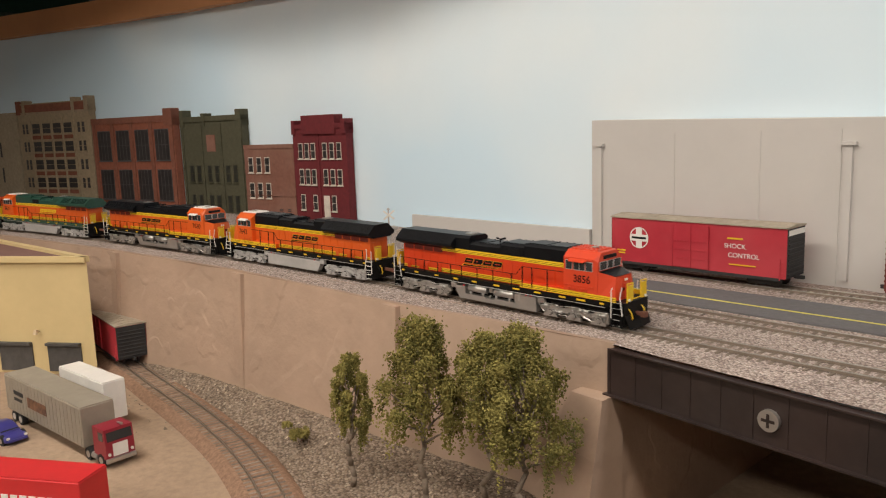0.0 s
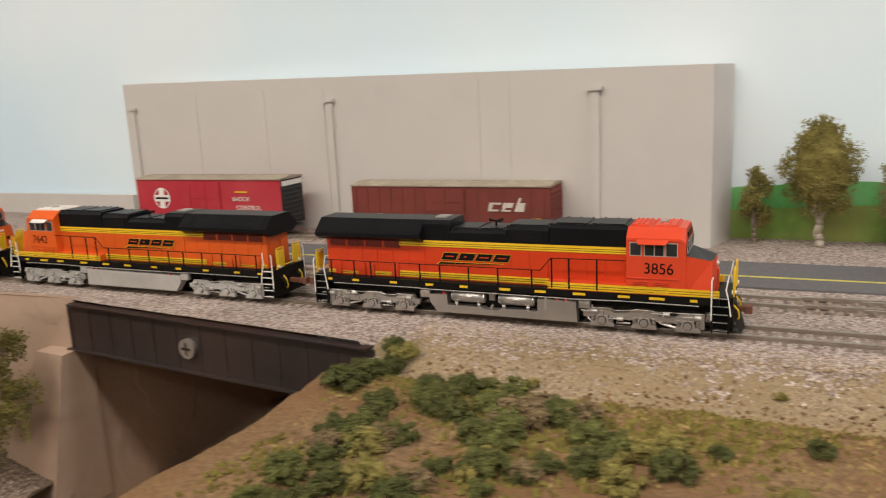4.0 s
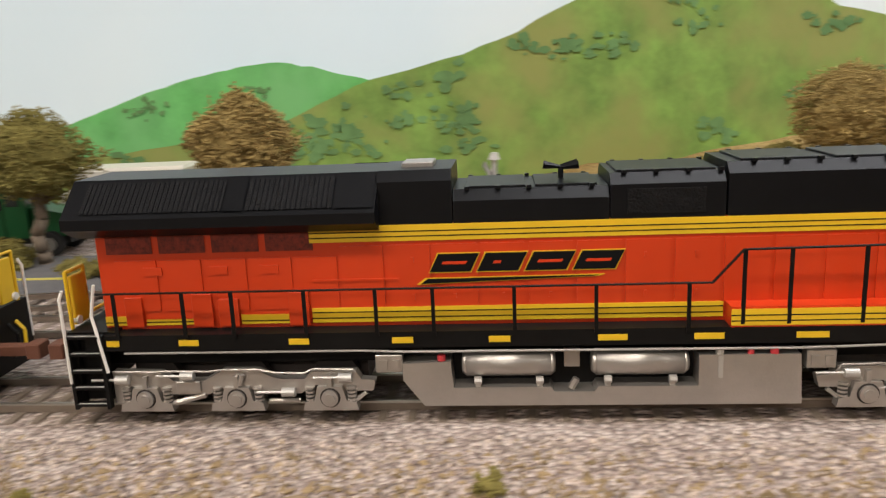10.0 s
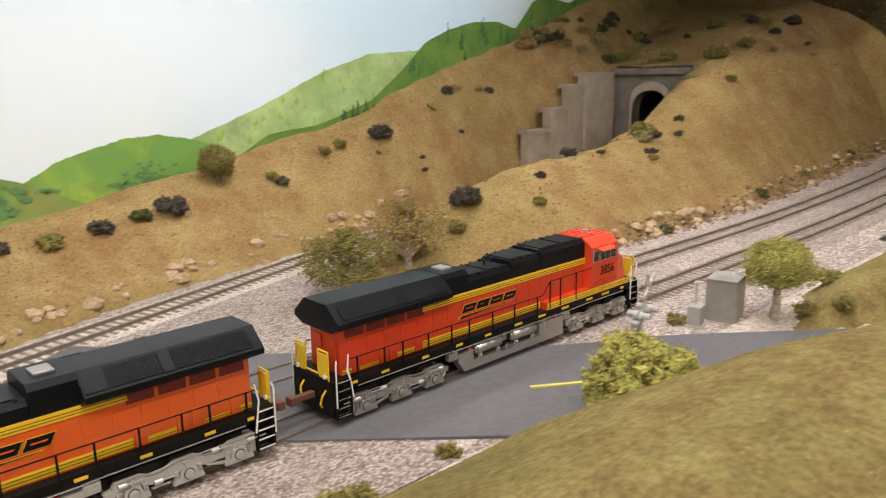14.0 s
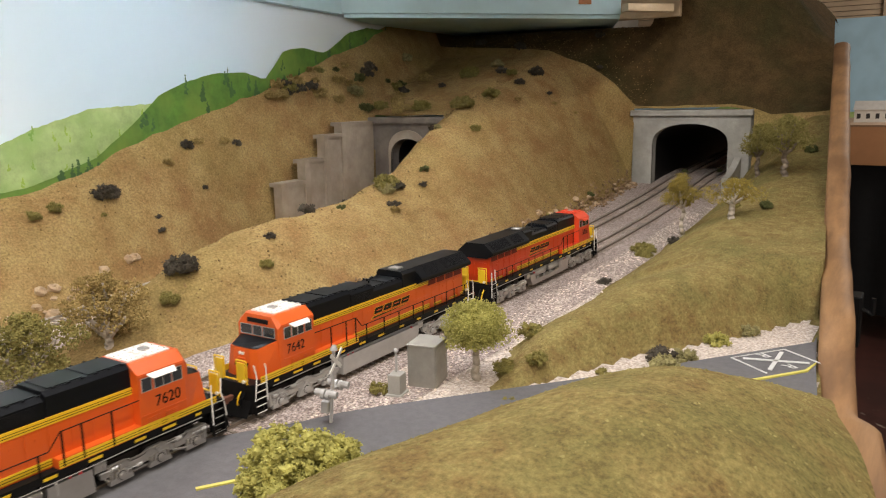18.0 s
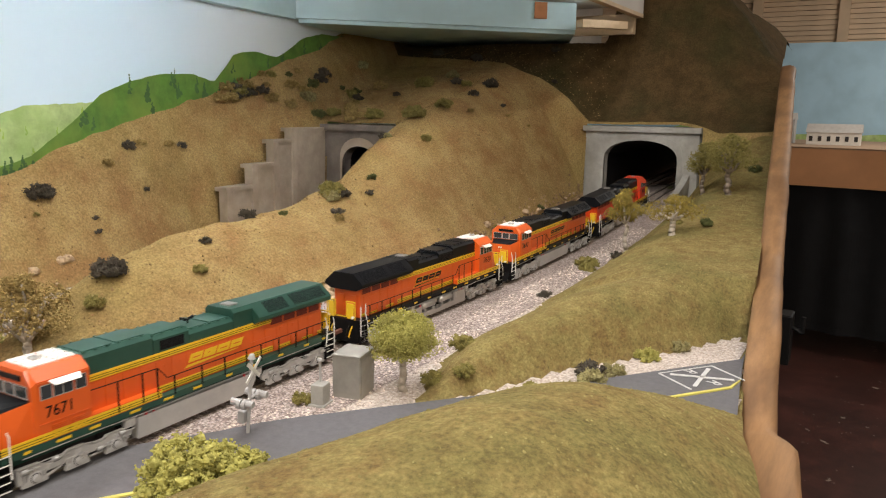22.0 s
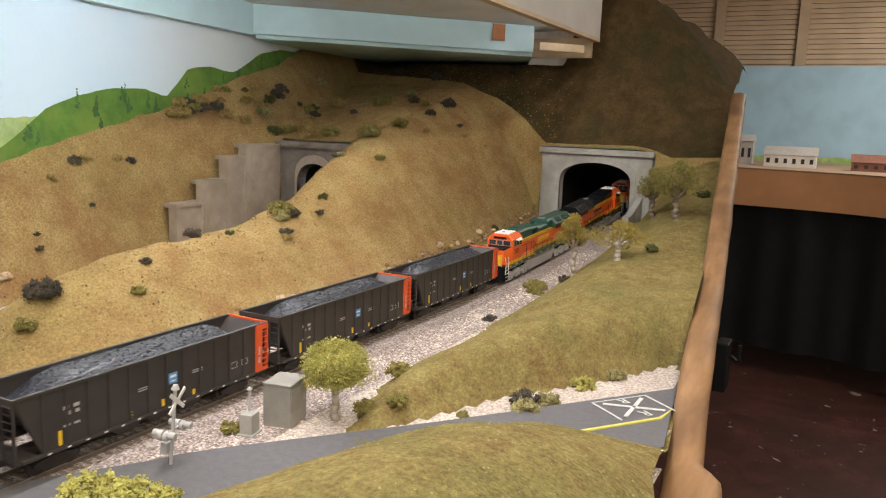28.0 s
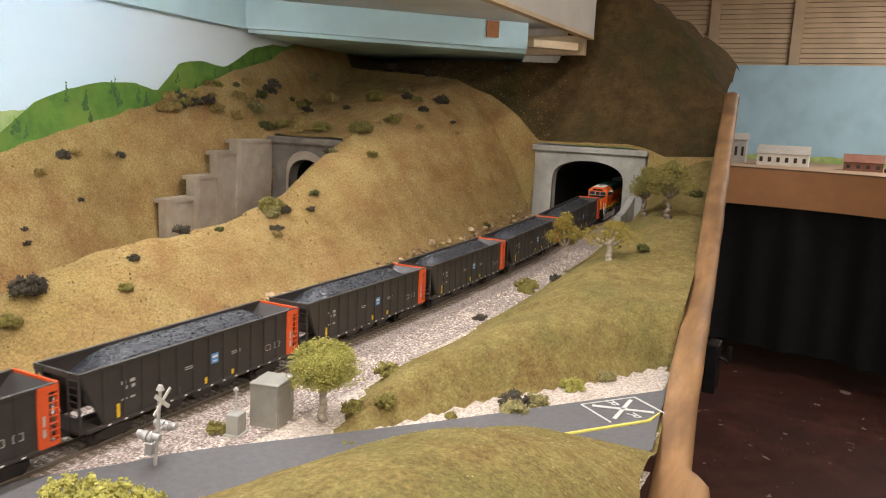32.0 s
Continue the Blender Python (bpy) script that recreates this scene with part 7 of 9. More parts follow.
# bushes at the foot and the crest of the back hill
for x, y, r, f in ((1.173, 0.308, 0.013, F_DARK), (1.154, 0.312, 0.011, F_GREEN), (1.200, 0.315, 0.011, F_DARK), (1.233, 0.313, 0.013, F_OLIVE), (1.274, 0.325, 0.013, F_DARK), (1.308, 0.330, 0.012, F_GREEN), (1.333, 0.331, 0.017, F_DARK),
                   (1.440, 0.352, 0.009, F_OLIVE), (1.448, 0.347, 0.010, F_DARK), (1.512, 0.368, 0.010, F_OLIVE), (1.535, 0.374, 0.010, F_OLIVE), (1.594, 0.380, 0.017, F_DARK), (1.647, 0.372, 0.005, F_DARK), (1.583, 0.370, 0.005, F_OLIVE),
                   (1.034, 0.262, 0.014, F_OLIVE), (1.122, 0.285, 0.012, F_GREEN), (0.985, 0.215, 0.016, F_OLIVE), (1.0, 0.225, 0.012, F_OLIVE), (1.105, 0.262, 0.014, F_TAN), (1.075, 0.275, 0.013, F_OLIVE), (1.886, 0.436, 0.013, F_TAN),
                   (1.933, 0.440, 0.015, F_DARK), (1.950, 0.412, 0.008, F_DARK), (1.718, 0.405, 0.012, F_DARK), (1.735, 0.408, 0.010, F_TAN), (1.684, 0.396, 0.009, F_TAN), (1.726, 0.390, 0.006, F_DARK), (1.645, 0.366, 0.006, F_DARK),
                   (1.967, 0.232, 0.007, F_DARK), (2.13, 0.457, 0.0171, F_DARK), (2.113, 0.452, 0.0171, F_DARK), (2.035, 0.443, 0.0152, F_TAN), (2.061, 0.435, 0.0192, F_GREY), (2.25, 0.471, 0.0152, F_GREY), (2.205, 0.45, 0.0123, F_GREEN),
                   (2.238, 0.335, 0.0221, F_OLIVE), (2.071, 0.423, 0.0171, F_GREEN), (2.094, 0.409, 0.0152, F_OLIVE), (2.091, 0.333, 0.0192, F_OLIVE), (2.044, 0.234, 0.0206, F_OLIVE), (2.116, 0.228, 0.0165, F_OLIVE), (2.293, 0.314, 0.0152, F_GREY),
                   (2.269, 0.294, 0.0123, F_DARK), (2.221, 0.237, 0.0110, F_DARK), (2.263, 0.272, 0.0110, F_OLIVE), (2.281, 0.236, 0.0171, F_DARK), (2.264, 0.206, 0.0069, F_DARK), (2.257, 0.193, 0.0069, F_TAN), (2.167, 0.212, 0.0069, F_TAN),
                   (2.297, 0.176, 0.0052, F_TAN), (2.014, 0.196, 0.0096, F_OLIVE), (1.97, 0.227, 0.0077, F_GREY), (2.504, 0.054, 0.0077, F_GREEN), (2.525, 0.001, 0.0069, F_GREEN), (2.407, 0.179, 0.0086, F_DARK), (2.416, 0.415, 0.0138, F_DARK),
                   (2.397, 0.324, 0.0152, F_DARK), (2.55, -0.108, 0.010, F_GREEN), (2.016, 0.199, 0.006, F_OLIVE), (2.46, 0.20, 0.012, F_DARK), (1.905, 0.442, 0.015, F_TAN), (1.918, 0.438, 0.012, F_DARK), (1.945, 0.444, 0.016, F_TAN),
                   (1.78, 0.412, 0.010, F_TAN), (1.80, 0.414, 0.009, F_DARK), (2.085, 0.447, 0.016, F_GREEN), (2.06, 0.440, 0.014, F_TAN)):
    bush(x, y, r, f, "clump of %s on the tan hill" % {F_DARK.name: "dark brown foam", F_GREEN.name: "dark green foam", F_OLIVE.name: "olive foam", F_TAN.name: "brown foam", F_GREY.name: "grey-green foam"}[f.name], nxt())
# thicker scrub along the crest and above the branch portal
rng = random.Random(63)
for k in range(28):
    if k < 10:
        u = rng.random()
        x, y = 1.86 + 0.20 * u, 0.436 + 0.014 * u + rng.gauss(0, 0.004)
    else:
        x, y = rng.uniform(1.96, 2.24), rng.uniform(0.36, 0.455)
    bush(x, y, rng.uniform(0.008, 0.017), rng.choice((F_DARK, F_TAN, F_GREEN, F_TAN, F_OLIVE)), "clump of brown and olive scrub above the branch portal", nxt())
# bushes on the spur
for x, y, r, f in ((1.508, 0.166, 0.018, F_DARK), (1.484, 0.150, 0.010, F_OLIVE), (1.575, 0.142, 0.008, F_OLIVE), (1.601, 0.163, 0.007, F_DARK), (1.725, 0.186, 0.006, F_GREEN), (1.815, 0.196, 0.019, F_OLIVE), (1.822, 0.186, 0.012, F_DARK), (1.806, 0.188, 0.012, F_GREY),
                   (1.788, 0.166, 0.009, F_DARK), (1.780, 0.160, 0.008, F_TAN), (1.887, 0.193, 0.008, F_GREEN), (1.860, 0.176, 0.007, F_DARK), (1.690, 0.200, 0.011, F_DARK)):
    bush(x, y, r, f, "clump of foam on the tan spur", nxt())
# foot of the spur
for x, y, r, f in ((1.92, 0.104, 0.010, F_GREEN), (2.05, 0.106, 0.008, F_OLIVE), (2.20, 0.110, 0.009, F_GREEN), (1.70, 0.094, 0.010, F_GREEN)):
    bush(x, y, r, f, "green foam tuft among rocks beside the track", nxt())
# bushes on the front mounds
for x, y, r, f in ((1.955, -0.052, 0.017, F_OLIVE), (1.935, -0.060, 0.013, F_OLIVE), (1.955, -0.085, 0.009, F_DARK), (1.805, -0.064, 0.009, F_DARK), (1.592, -0.092, 0.012, F_OLIVE), (1.602, -0.182, 0.012, F_GREY), (1.618, -0.176, 0.013, F_DARK), (1.628, -0.188, 0.011, F_GREY),
                   (1.672, -0.198, 0.011, F_YEL), (1.706, -0.212, 0.010, F_GREY), (1.575, -0.150, 0.006, F_OLIVE), (1.540, -0.100, 0.010, F_OLIVE), (1.548, -0.118, 0.009, F_OLIVE), (1.477, -0.047, 0.009, F_OLIVE), (1.969, -0.175, 0.010, F_GREEN), (2.245, -0.178, 0.012, F_GREEN),
                   (1.995, -0.140, 0.006, F_OLIVE), (1.47, -0.135, 0.006, F_OLIVE), (1.50, -0.122, 0.006, F_OLIVE)):
    bush(x, y, r, f, "clump of foam on the green mound", nxt())
# tufts on the dry bank
for x, y, r, f in ((0.588, -0.074, 0.0075, F_GREEN), (0.566, -0.086, 0.006, F_GREEN), (0.559, -0.068, 0.007, F_TAN), (0.523, -0.085, 0.006, F_GREEN), (0.542, -0.090, 0.007, F_OLIVE), (0.579, -0.087, 0.005, F_GREEN), (0.600, -0.090, 0.005, F_GREEN), (0.618, -0.089, 0.006, F_OLIVE),
                   (0.568, -0.062, 0.004, F_GREEN), (0.812, -0.050, 0.0062, F_GREEN), (0.826, -0.047, 0.0032, F_OLIVE), (0.915, -0.044, 0.006, F_OLIVE), (0.690, -0.070, 0.0055, F_OLIVE), (0.336, -0.075, 0.006, F_OLIVE), (0.44, -0.066, 0.005, F_OLIVE), (0.665, -0.060, 0.004, F_OLIVE)):
    bush(x, y, r * 0.72, f, "small foam tuft on the dry bank", nxt(), tall=0.95)
# hedge of mixed foam by the bridge and lower bank
rng = random.Random(9)
for k in range(84):
    a, b = rng.random(), rng.random()
    x, y = 0.285 + a * 0.125, -0.098 - b * 0.13 - 0.10 * max(0, a - 0.6)
    bush(x, y, rng.uniform(0.006, 0.0115), rng.choice((F_GREEN, F_GREEN, F_HEDGE, F_HEDGE, F_OLIVE, leaf("pink_brown_foam", (0.20, 0.145, 0.080)))), "clump of the dense mixed green hedge on the bank", nxt())
for k in range(12):
    a = k / 11
    bush(0.256 + 0.012 * rng.random(), -0.060 - a * 0.06, rng.uniform(0.008, 0.012), rng.choice((F_GREEN, F_OLIVE, F_GREEN)), "clump of green hedge at the bridge end", nxt())
for k in range(26):
    x, y = rng.uniform(0.42, 0.60), rng.uniform(-0.20, -0.105)
    bush(x, y, rng.uniform(0.004, 0.0075), rng.choice((F_GREEN, F_OLIVE, F_TAN)), "low green foam clump on the dry bank", nxt())
bush(-0.27, -0.115, 0.012, F_OLIVE, "olive foam bush at the wall foot", nxt(), z=LOW + 0.012)
bush(-0.30, -0.110, 0.007, F_OLIVE, "small olive foam bush at the wall foot", nxt(), z=LOW + 0.012)
# shrubs by the service road
bush(0.677, 0.124, 0.024, F_OLIVE, "large dark olive bush beside the service road", nxt(), z=-0.003, tall=1.0)
bush(0.700, 0.136, 0.018, F_OLIVE, "dark olive bush beside the service road", nxt(), z=-0.003)
for x, y, r, f in ((0.845, 0.120, 0.014, F_GREY), (0.868, 0.122, 0.012, F_OLIVE), (0.735, 0.130, 0.009, F_OLIVE), (0.768, 0.126, 0.019, F_OLIVE), (0.748, 0.120, 0.011, F_OLIVE), (0.885, 0.118, 0.007, F_GREEN), (0.63, 0.100, 0.007, F_OLIVE), (0.78, 0.118, 0.008, F_OLIVE), (0.925, 0.150, 0.012, F_OLIVE)):
    bush(x, y, r, f, "low scrub of foam beside the service road", nxt(), z=-0.003)

# rocks at the hill feet
def rock(x, y, r, seed):
    rng = random.Random(seed)
    ob = new("rock", Shape().blob((x, y, ground_z(x, y) + r * 0.25), r, rng, 0.7, 8, 6, 0.22).mesh("rock", M_ROCK))
    return tagged(ob, "tan plaster rock at the foot of the hill", "rock", "rocks of the layout")


rng = random.Random(21)
for k in range(75):
    x = rng.uniform(1.03, 1.60)
    rock(x, back_foot(x) + rng.uniform(-0.002, 0.022), rng.choice((0.002, 0.003, 0.004, 0.006)), 300 + k)
for k in range(70):
    x = rng.uniform(1.56, 2.38)
    rock(x, mound_foot(x) + rng.uniform(-0.006, 0.010), rng.choice((0.002, 0.003, 0.004, 0.0055)), 500 + k)
# loose stones on the shoulder of the ballast
sh = Shape()
for k in range(7500):
    x = rng.uniform(0.26, 1.40)
    y = -0.022 - abs(rng.gauss(0, 0.021))
    sh.blob((x, y, (ground_z(x, y) if y < -0.03 else plain_z(x, y)) + 0.0001), rng.uniform(0.0003, 0.0008), rng, 0.75, 5, 4, 0.4)
tagged(setting("loose_stones", sh, M_LOOSE, "loose pinkish ballast stones along the track", "stones"), kind="stuff")
sh = Shape()
for k in range(2600):
    x = rng.uniform(1.40, 2.2)
    y = -0.034 - abs(rng.gauss(0, 0.025))
    sh.blob((x, y, grade(x) - 0.0026), rng.uniform(0.0006, 0.0012), rng, 0.75, 5, 4, 0.4)
tagged(setting("shoulder_stones", sh, mat("pale_loose_stone", (0.66, 0.56, 0.475), 0.95, vary=0.2, scale=400, island=True, spec=0.2), "loose pale stones beside the main line", "stones"), kind="stuff")
# tan grit blown over the edge of the ballast
sh = Shape()
for k in range(9000):
    x = rng.uniform(0.26, 1.10)
    y = -0.047 + rng.gauss(0, 0.012)
    if y < -0.021:
        sh.fleck((x, y, max(plain_z(x, y), tan_z(x, y)) + 0.0001), rng.choice((0.0003, 0.0004, 0.0006, 0.0009)), rng)
tagged(setting("tan_grit", sh, leaf("tan_grit", (0.32, 0.235, 0.135)), "tan grit over the edge of the ballast", "grit"), kind="stuff")
sh = Shape()
for k in range(7000):
    x = rng.uniform(0.26, 1.10)
    y = -0.088 + rng.gauss(0, 0.012)
    sh.fleck((x, y, max(earth_z(x, y), tan_z(x, y) if y > -0.118 else -1) + 0.0001), rng.choice((0.0004, 0.0006, 0.0009, 0.0012)), rng)
tagged(setting("earth_crumbs", sh, leaf("brown_earth_crumb", (0.195, 0.120, 0.060)), "brown crumbs between the dirt and the bank", "grit"), kind="stuff")
sh = Shape()
for k in range(9000):
    x, y = 0.26 + abs(rng.gauss(0, 0.17)), -0.098 - abs(rng.gauss(0, 0.06))
    if nz(x, y, 16, 4) + rng.gauss(0, 0.2) > -0.1:
        sh.fleck((x, y, earth_z(x, y)), rng.uniform(0.0007, 0.0019), rng)
tagged(setting("green_turf", sh, leaf("olive_turf_foam", (0.165, 0.135, 0.038)), "olive green turf on the low bank", "turf"), kind="stuff")
# dry turf tufts
sh = Shape()
for k in range(9000):
    x, y = rng.uniform(0.26, 1.10), -0.080 - abs(rng.gauss(0, 0.045))
    sh.fleck((x, y, earth_z(x, y)), rng.uniform(0.0005, 0.0014), rng)
tagged(setting("dry_turf", sh, leaf("dry_turf_foam", (0.27, 0.19, 0.085)), "dry brown turf crumbs on the bank", "turf"), kind="stuff")
# rubble and weeds along the wall foot and the yard track
sh = Shape()
for k in range(2600):
    x = rng.uniform(-0.9, -0.005)
    y = lerp(x, WALLTOP) - 0.014 - abs(rng.gauss(0, 0.035))
    sh.fleck((x, y, yard_z(x, y) + 0.0003), rng.choice((0.0006, 0.0009, 0.0013, 0.0022)), rng)
tagged(setting("yard_rubble", sh, mat("grey_tan_rubble", (0.36, 0.29, 0.22), 0.95, vary=0.25, scale=300, island=True, spec=0.1), "scattered grey and tan rubble along the wall foot", "rubble"), kind="stuff")
# crumbs of turf that roughen the hills and mounds
sh, sd = Shape(), Shape()
for k in range(19000):
    x, y = rng.uniform(1.02, 2.56), rng.uniform(0.095, 0.47)
    if y > back_y(x) - 0.006 or (x < 1.36 and y < back_foot(x) + 0.004):
        continue
    z = hill_z(x, y)
    if z < 0.004 or abs(y - t4_y(x)) < 0.022 and z < t4_z(x) + 0.012:
        continue
    (sd if nz(x, y, 11, 6) + rng.gauss(0, 0.25) > 0.15 else sh).fleck((x, y, z), rng.choice((0.0005, 0.0006, 0.0008, 0.0012)), rng)
tagged(setting("hill_turf", sh, leaf("tan_turf_crumb", (0.335, 0.228, 0.10)), "tan turf crumbs over the hills", "turf"), kind="stuff")
tagged(setting("hill_scrub", sd, leaf("brown_turf_crumb", (0.225, 0.150, 0.070)), "brown turf crumbs over the hills", "turf"), kind="stuff")
sh = Shape()
for k in range(17000):
    x = rng.uniform(1.07, 2.36)
    y = rng.uniform(fascia_y(x) + 0.004, -0.05)
    z = front_z(x, y)
    if z > grade(x) + 0.003:
        sh.fleck((x, y, z - 0.0002), rng.choice((0.0003, 0.0004, 0.0005, 0.0007)), rng)
tagged(setting("mound_turf", sh, leaf("gold_green_turf_crumb", (0.265, 0.222, 0.088)), "gold and green turf crumbs on the front mounds", "turf"), kind="stuff")
sh = Shape()
for k in range(1500):
    x = rng.uniform(1.55, 2.38)
    y = mound_foot(x) + rng.gauss(0.0, 0.006)
    sh.fleck((x, y, ground_z(x, y) + 0.0004), rng.choice((0.0008, 0.0013, 0.002, 0.0028)), rng)
tagged(setting("foot_rubble", sh, mat("brown_rubble", (0.25, 0.165, 0.095), 0.95, vary=0.3, scale=260, island=True, spec=0.1), "brown rubble along the foot of the spur", "rubble"), kind="stuff")


# ---- buildings along the west backdrop ----
def wall_mat(name, c, o=None):
    return mat(name, c, 0.85, vary=0.14, scale=150, bump=0.0004, bscale=500, other=o, big=0.08, bigscale=20)


M_WIN = mat("dark_window", (0.030, 0.026, 0.026), 0.35, vary=0.3, scale=60)
M_PALEW = mat("pale_window_frame", (0.62, 0.56, 0.48), 0.6)


def facade(name, label, p0, p1, z1, body, windows, trim, trims=(), towers=(), extras=None):
    """A low-relief building front from p0 to p1: (u, v, w, h, pane, frame) windows, in shares of the front."""
    p0, p1 = Vector(p0), Vector(p1)
    L = (p1 - p0).length
    a = math.degrees(math.atan2((p1 - p0).y, (p1 - p0).x))
    ob = thing(name, label, "building", "buildings along the backdrop", m=pose(p0.x, p0.y, 0.0, 0, 0, a))
    z0 = 0.0
    H = z1 - z0
    part("wall", Shape().box(0, L, 0, 0.014, z0, z1), body, ob)
    for u, v, w, h, pane, fr in windows:
        x0, x1, za, zb = u * L, (u + w) * L, z0 + v * H, z0 + (v + h) * H
        win = part("window", Shape().box(x0, x1, -0.0006, 0.001, za, zb), fr, ob)
        e = min(0.0012, (x1 - x0) * 0.12)
        part("pane", Shape().box(x0 + e, x1 - e, -0.0010, 0.0, za + e, zb - e), pane, win)
        part("glazing_bar", Shape().box(x0, x1, -0.0013, 0.0, (za + zb) / 2 - 0.0004, (za + zb) / 2 + 0.0004), fr, win)
        part("sill", Shape().box(x0 - 0.0008, x1 + 0.0008, -0.0022, 0.0, za - 0.0016, za), fr, win)
    for u, v, w, h, m, out in trims:
        part("trim", Shape().box(u * L, (u + w) * L, -out, 0.0, z0 + v * H, z0 + (v + h) * H), m, ob)
    for u, w, top, m in towers:
        part("parapet", Shape().box(u * L, (u + w) * L, -0.003, 0.016, z0 + 0.9 * H, top, 0.0006), m, ob)
    return ob


TANB = wall_mat("tan_stone_front", (0.33, 0.255, 0.165))
BRICK = wall_mat("red_brick_front", (0.235, 0.085, 0.052), (0.15, 0.055, 0.035))
GREENB = wall_mat("olive_green_front", (0.075, 0.070, 0.040))
MAROON = wall_mat("maroon_front", (0.135, 0.014, 0.018))
LBRICK = wall_mat("weathered_brick_front", (0.20, 0.085, 0.058), (0.27, 0.15, 0.11))
CREAMB = wall_mat("cream_front", (0.36, 0.29, 0.20))
W = []
for r in range(2):
    for k in range(4):
        W.append((0.10 + k * 0.145, 0.55 - r * 0.26, 0.05, 0.16, M_WIN, CREAMB))
facade("office_block", "cream stone building front with narrow windows", (-1.640, -0.033), (-1.511, 0.013), 0.206, CREAMB, W, CREAMB)
W, T = [], []
for r in range(4):
    v = 0.72 - r * 0.165
    for k in range(4):
        W.append((0.20 + k * 0.148, v, 0.115, 0.098, M_WIN, TANB))
    for k in range(2):
        W.append((0.06 + k * 0.05, v, 0.035, 0.098, M_WIN, TANB))
        W.append((0.83 + k * 0.06, v, 0.04, 0.098, M_WIN, TANB))
    T.append((0.185, v - 0.048, 0.60, 0.034, BRICK, 0.0008))
T += [(0.0, 0.92, 1.0, 0.07, BRICK, 0.0020)] + [(0.175 + k * 0.149, 0.12, 0.02, 0.75, TANB, 0.0022) for k in range(5)]
facade("loft_building", "tall tan and brick loft building with rows of dark windows", (-1.506, 0.015), (-1.289, 0.085), 0.222, TANB, W, TANB, T, ((0.0, 0.05, 0.228, BRICK), (0.09, 0.04, 0.228, TANB), (0.78, 0.04, 0.229, TANB), (0.95, 0.05, 0.230, TANB)))
W, T = [], []
for r in range(2):
    for k in range(4):
        W.append((0.06 + k * 0.238, 0.56 - r * 0.40, 0.165, 0.31, M_WIN, mat("grey_steel_sash", (0.10, 0.09, 0.09), 0.5)))
        for q in range(3):
            T.append((0.06 + k * 0.238 + 0.04 * (q + 1), 0.56 - r * 0.40, 0.004, 0.31, mat("grey_steel_sash", (0.10, 0.09, 0.09), 0.5), 0.0014))
T += [(k * 0.238 + 0.005, 0.0, 0.035, 0.94, BRICK, 0.0022) for k in range(5)] + [(0, 0.94, 1.0, 0.06, BRICK, 0.0025)]
RB = wall_mat("orange_brick_front", (0.270, 0.088, 0.050))
facade("factory_front", "orange-red brick factory front with large steel windows", (-1.285, 0.087), (-1.062, 0.150), 0.184, RB, W, RB, T, ((0.90, 0.10, 0.196, BRICK),))
W = []
for r in range(2):
    for k in range(6):
        W.append((0.10 + (k // 2) * 0.30 + (k % 2) * 0.12, 0.36 - r * 0.29, 0.075, 0.17, mat("green_black_window", (0.022, 0.022, 0.016), 0.5), GREENB))
facade("mill_front", "dark olive green brick front with bricked-up windows", (-1.041, 0.155), (-0.887, 0.1895), 0.178, GREENB, W, GREENB,
       [(k * 0.32, 0.0, 0.03, 0.93, GREENB, 0.0020) for k in range(4)] + [(0, 0.95, 1, 0.05, GREENB, 0.002), (0.42, 0.66, 0.14, 0.16, LBRICK, 0.0012)], ((0.0, 0.06, 0.190, GREENB), (0.36, 0.05, 0.183, GREENB), (0.92, 0.08, 0.187, GREENB)))
W = []
for r in range(2):
    for k in range(3):
        W.append((0.08 + k * 0.17, 0.64 - r * 0.33, 0.10, 0.20, M_WIN, M_PALEW))
facade("shop_front", "low weathered brick building with six sash windows", (-0.886, 0.1895), (-0.771, 0.2125), 0.127, LBRICK, W + [(0.66, 0.14, 0.08, 0.05, M_WIN, LBRICK), (0.82, 0.14, 0.08, 0.05, M_WIN, LBRICK)], LBRICK, [(0, 0.95, 1, 0.05, LBRICK, 0.0015), (0, 0.34, 1, 0.015, LBRICK, 0.001)])
W = []
for r, row in enumerate(((0.10, 0.22, 0.34, 0.56, 0.69, 0.82), (0.10, 0.22, 0.34, 0.56, 0.69, 0.82), (0.10, 0.34, 0.69))):
    for u in row:
        W.append((u, 0.66 - r * 0.255, 0.085, 0.155, M_WIN, M_PALEW))
facade("town_house", "three-storey maroon painted building with white windows", (-0.770, 0.2125), (-0.650, 0.228), 0.157, MAROON, W + [(0.54, 0.06, 0.11, 0.24, M_PALEW, M_PALEW)], MAROON, [(0, 0.955, 1, 0.045, MAROON, 0.002), (0.47, 0.0, 0.03, 0.9, MAROON, 0.0014)], ((0.0, 0.06, 0.163, MAROON), (0.20, 0.62, 0.170, MAROON), (0.93, 0.07, 0.163, MAROON)))

# ---- cars on the siding and in the yard ----
M_SFRED = mat("faded_crimson", (0.42, 0.020, 0.035), 0.6, vary=0.08, scale=40, other=(0.50, 0.07, 0.08), big=0.08, bigscale=18)
M_OXIDE = mat("oxide_brown", (0.175, 0.032, 0.022), 0.7, vary=0.1, scale=50, other=(0.12, 0.028, 0.02), big=0.08)
M_ROOFT = mat("weathered_car_roof", (0.36, 0.30, 0.23), 0.8, vary=0.2, scale=70)
M_CARBLK = mat("boxcar_black", (0.025, 0.024, 0.024), 0.7, vary=0.2, scale=60)


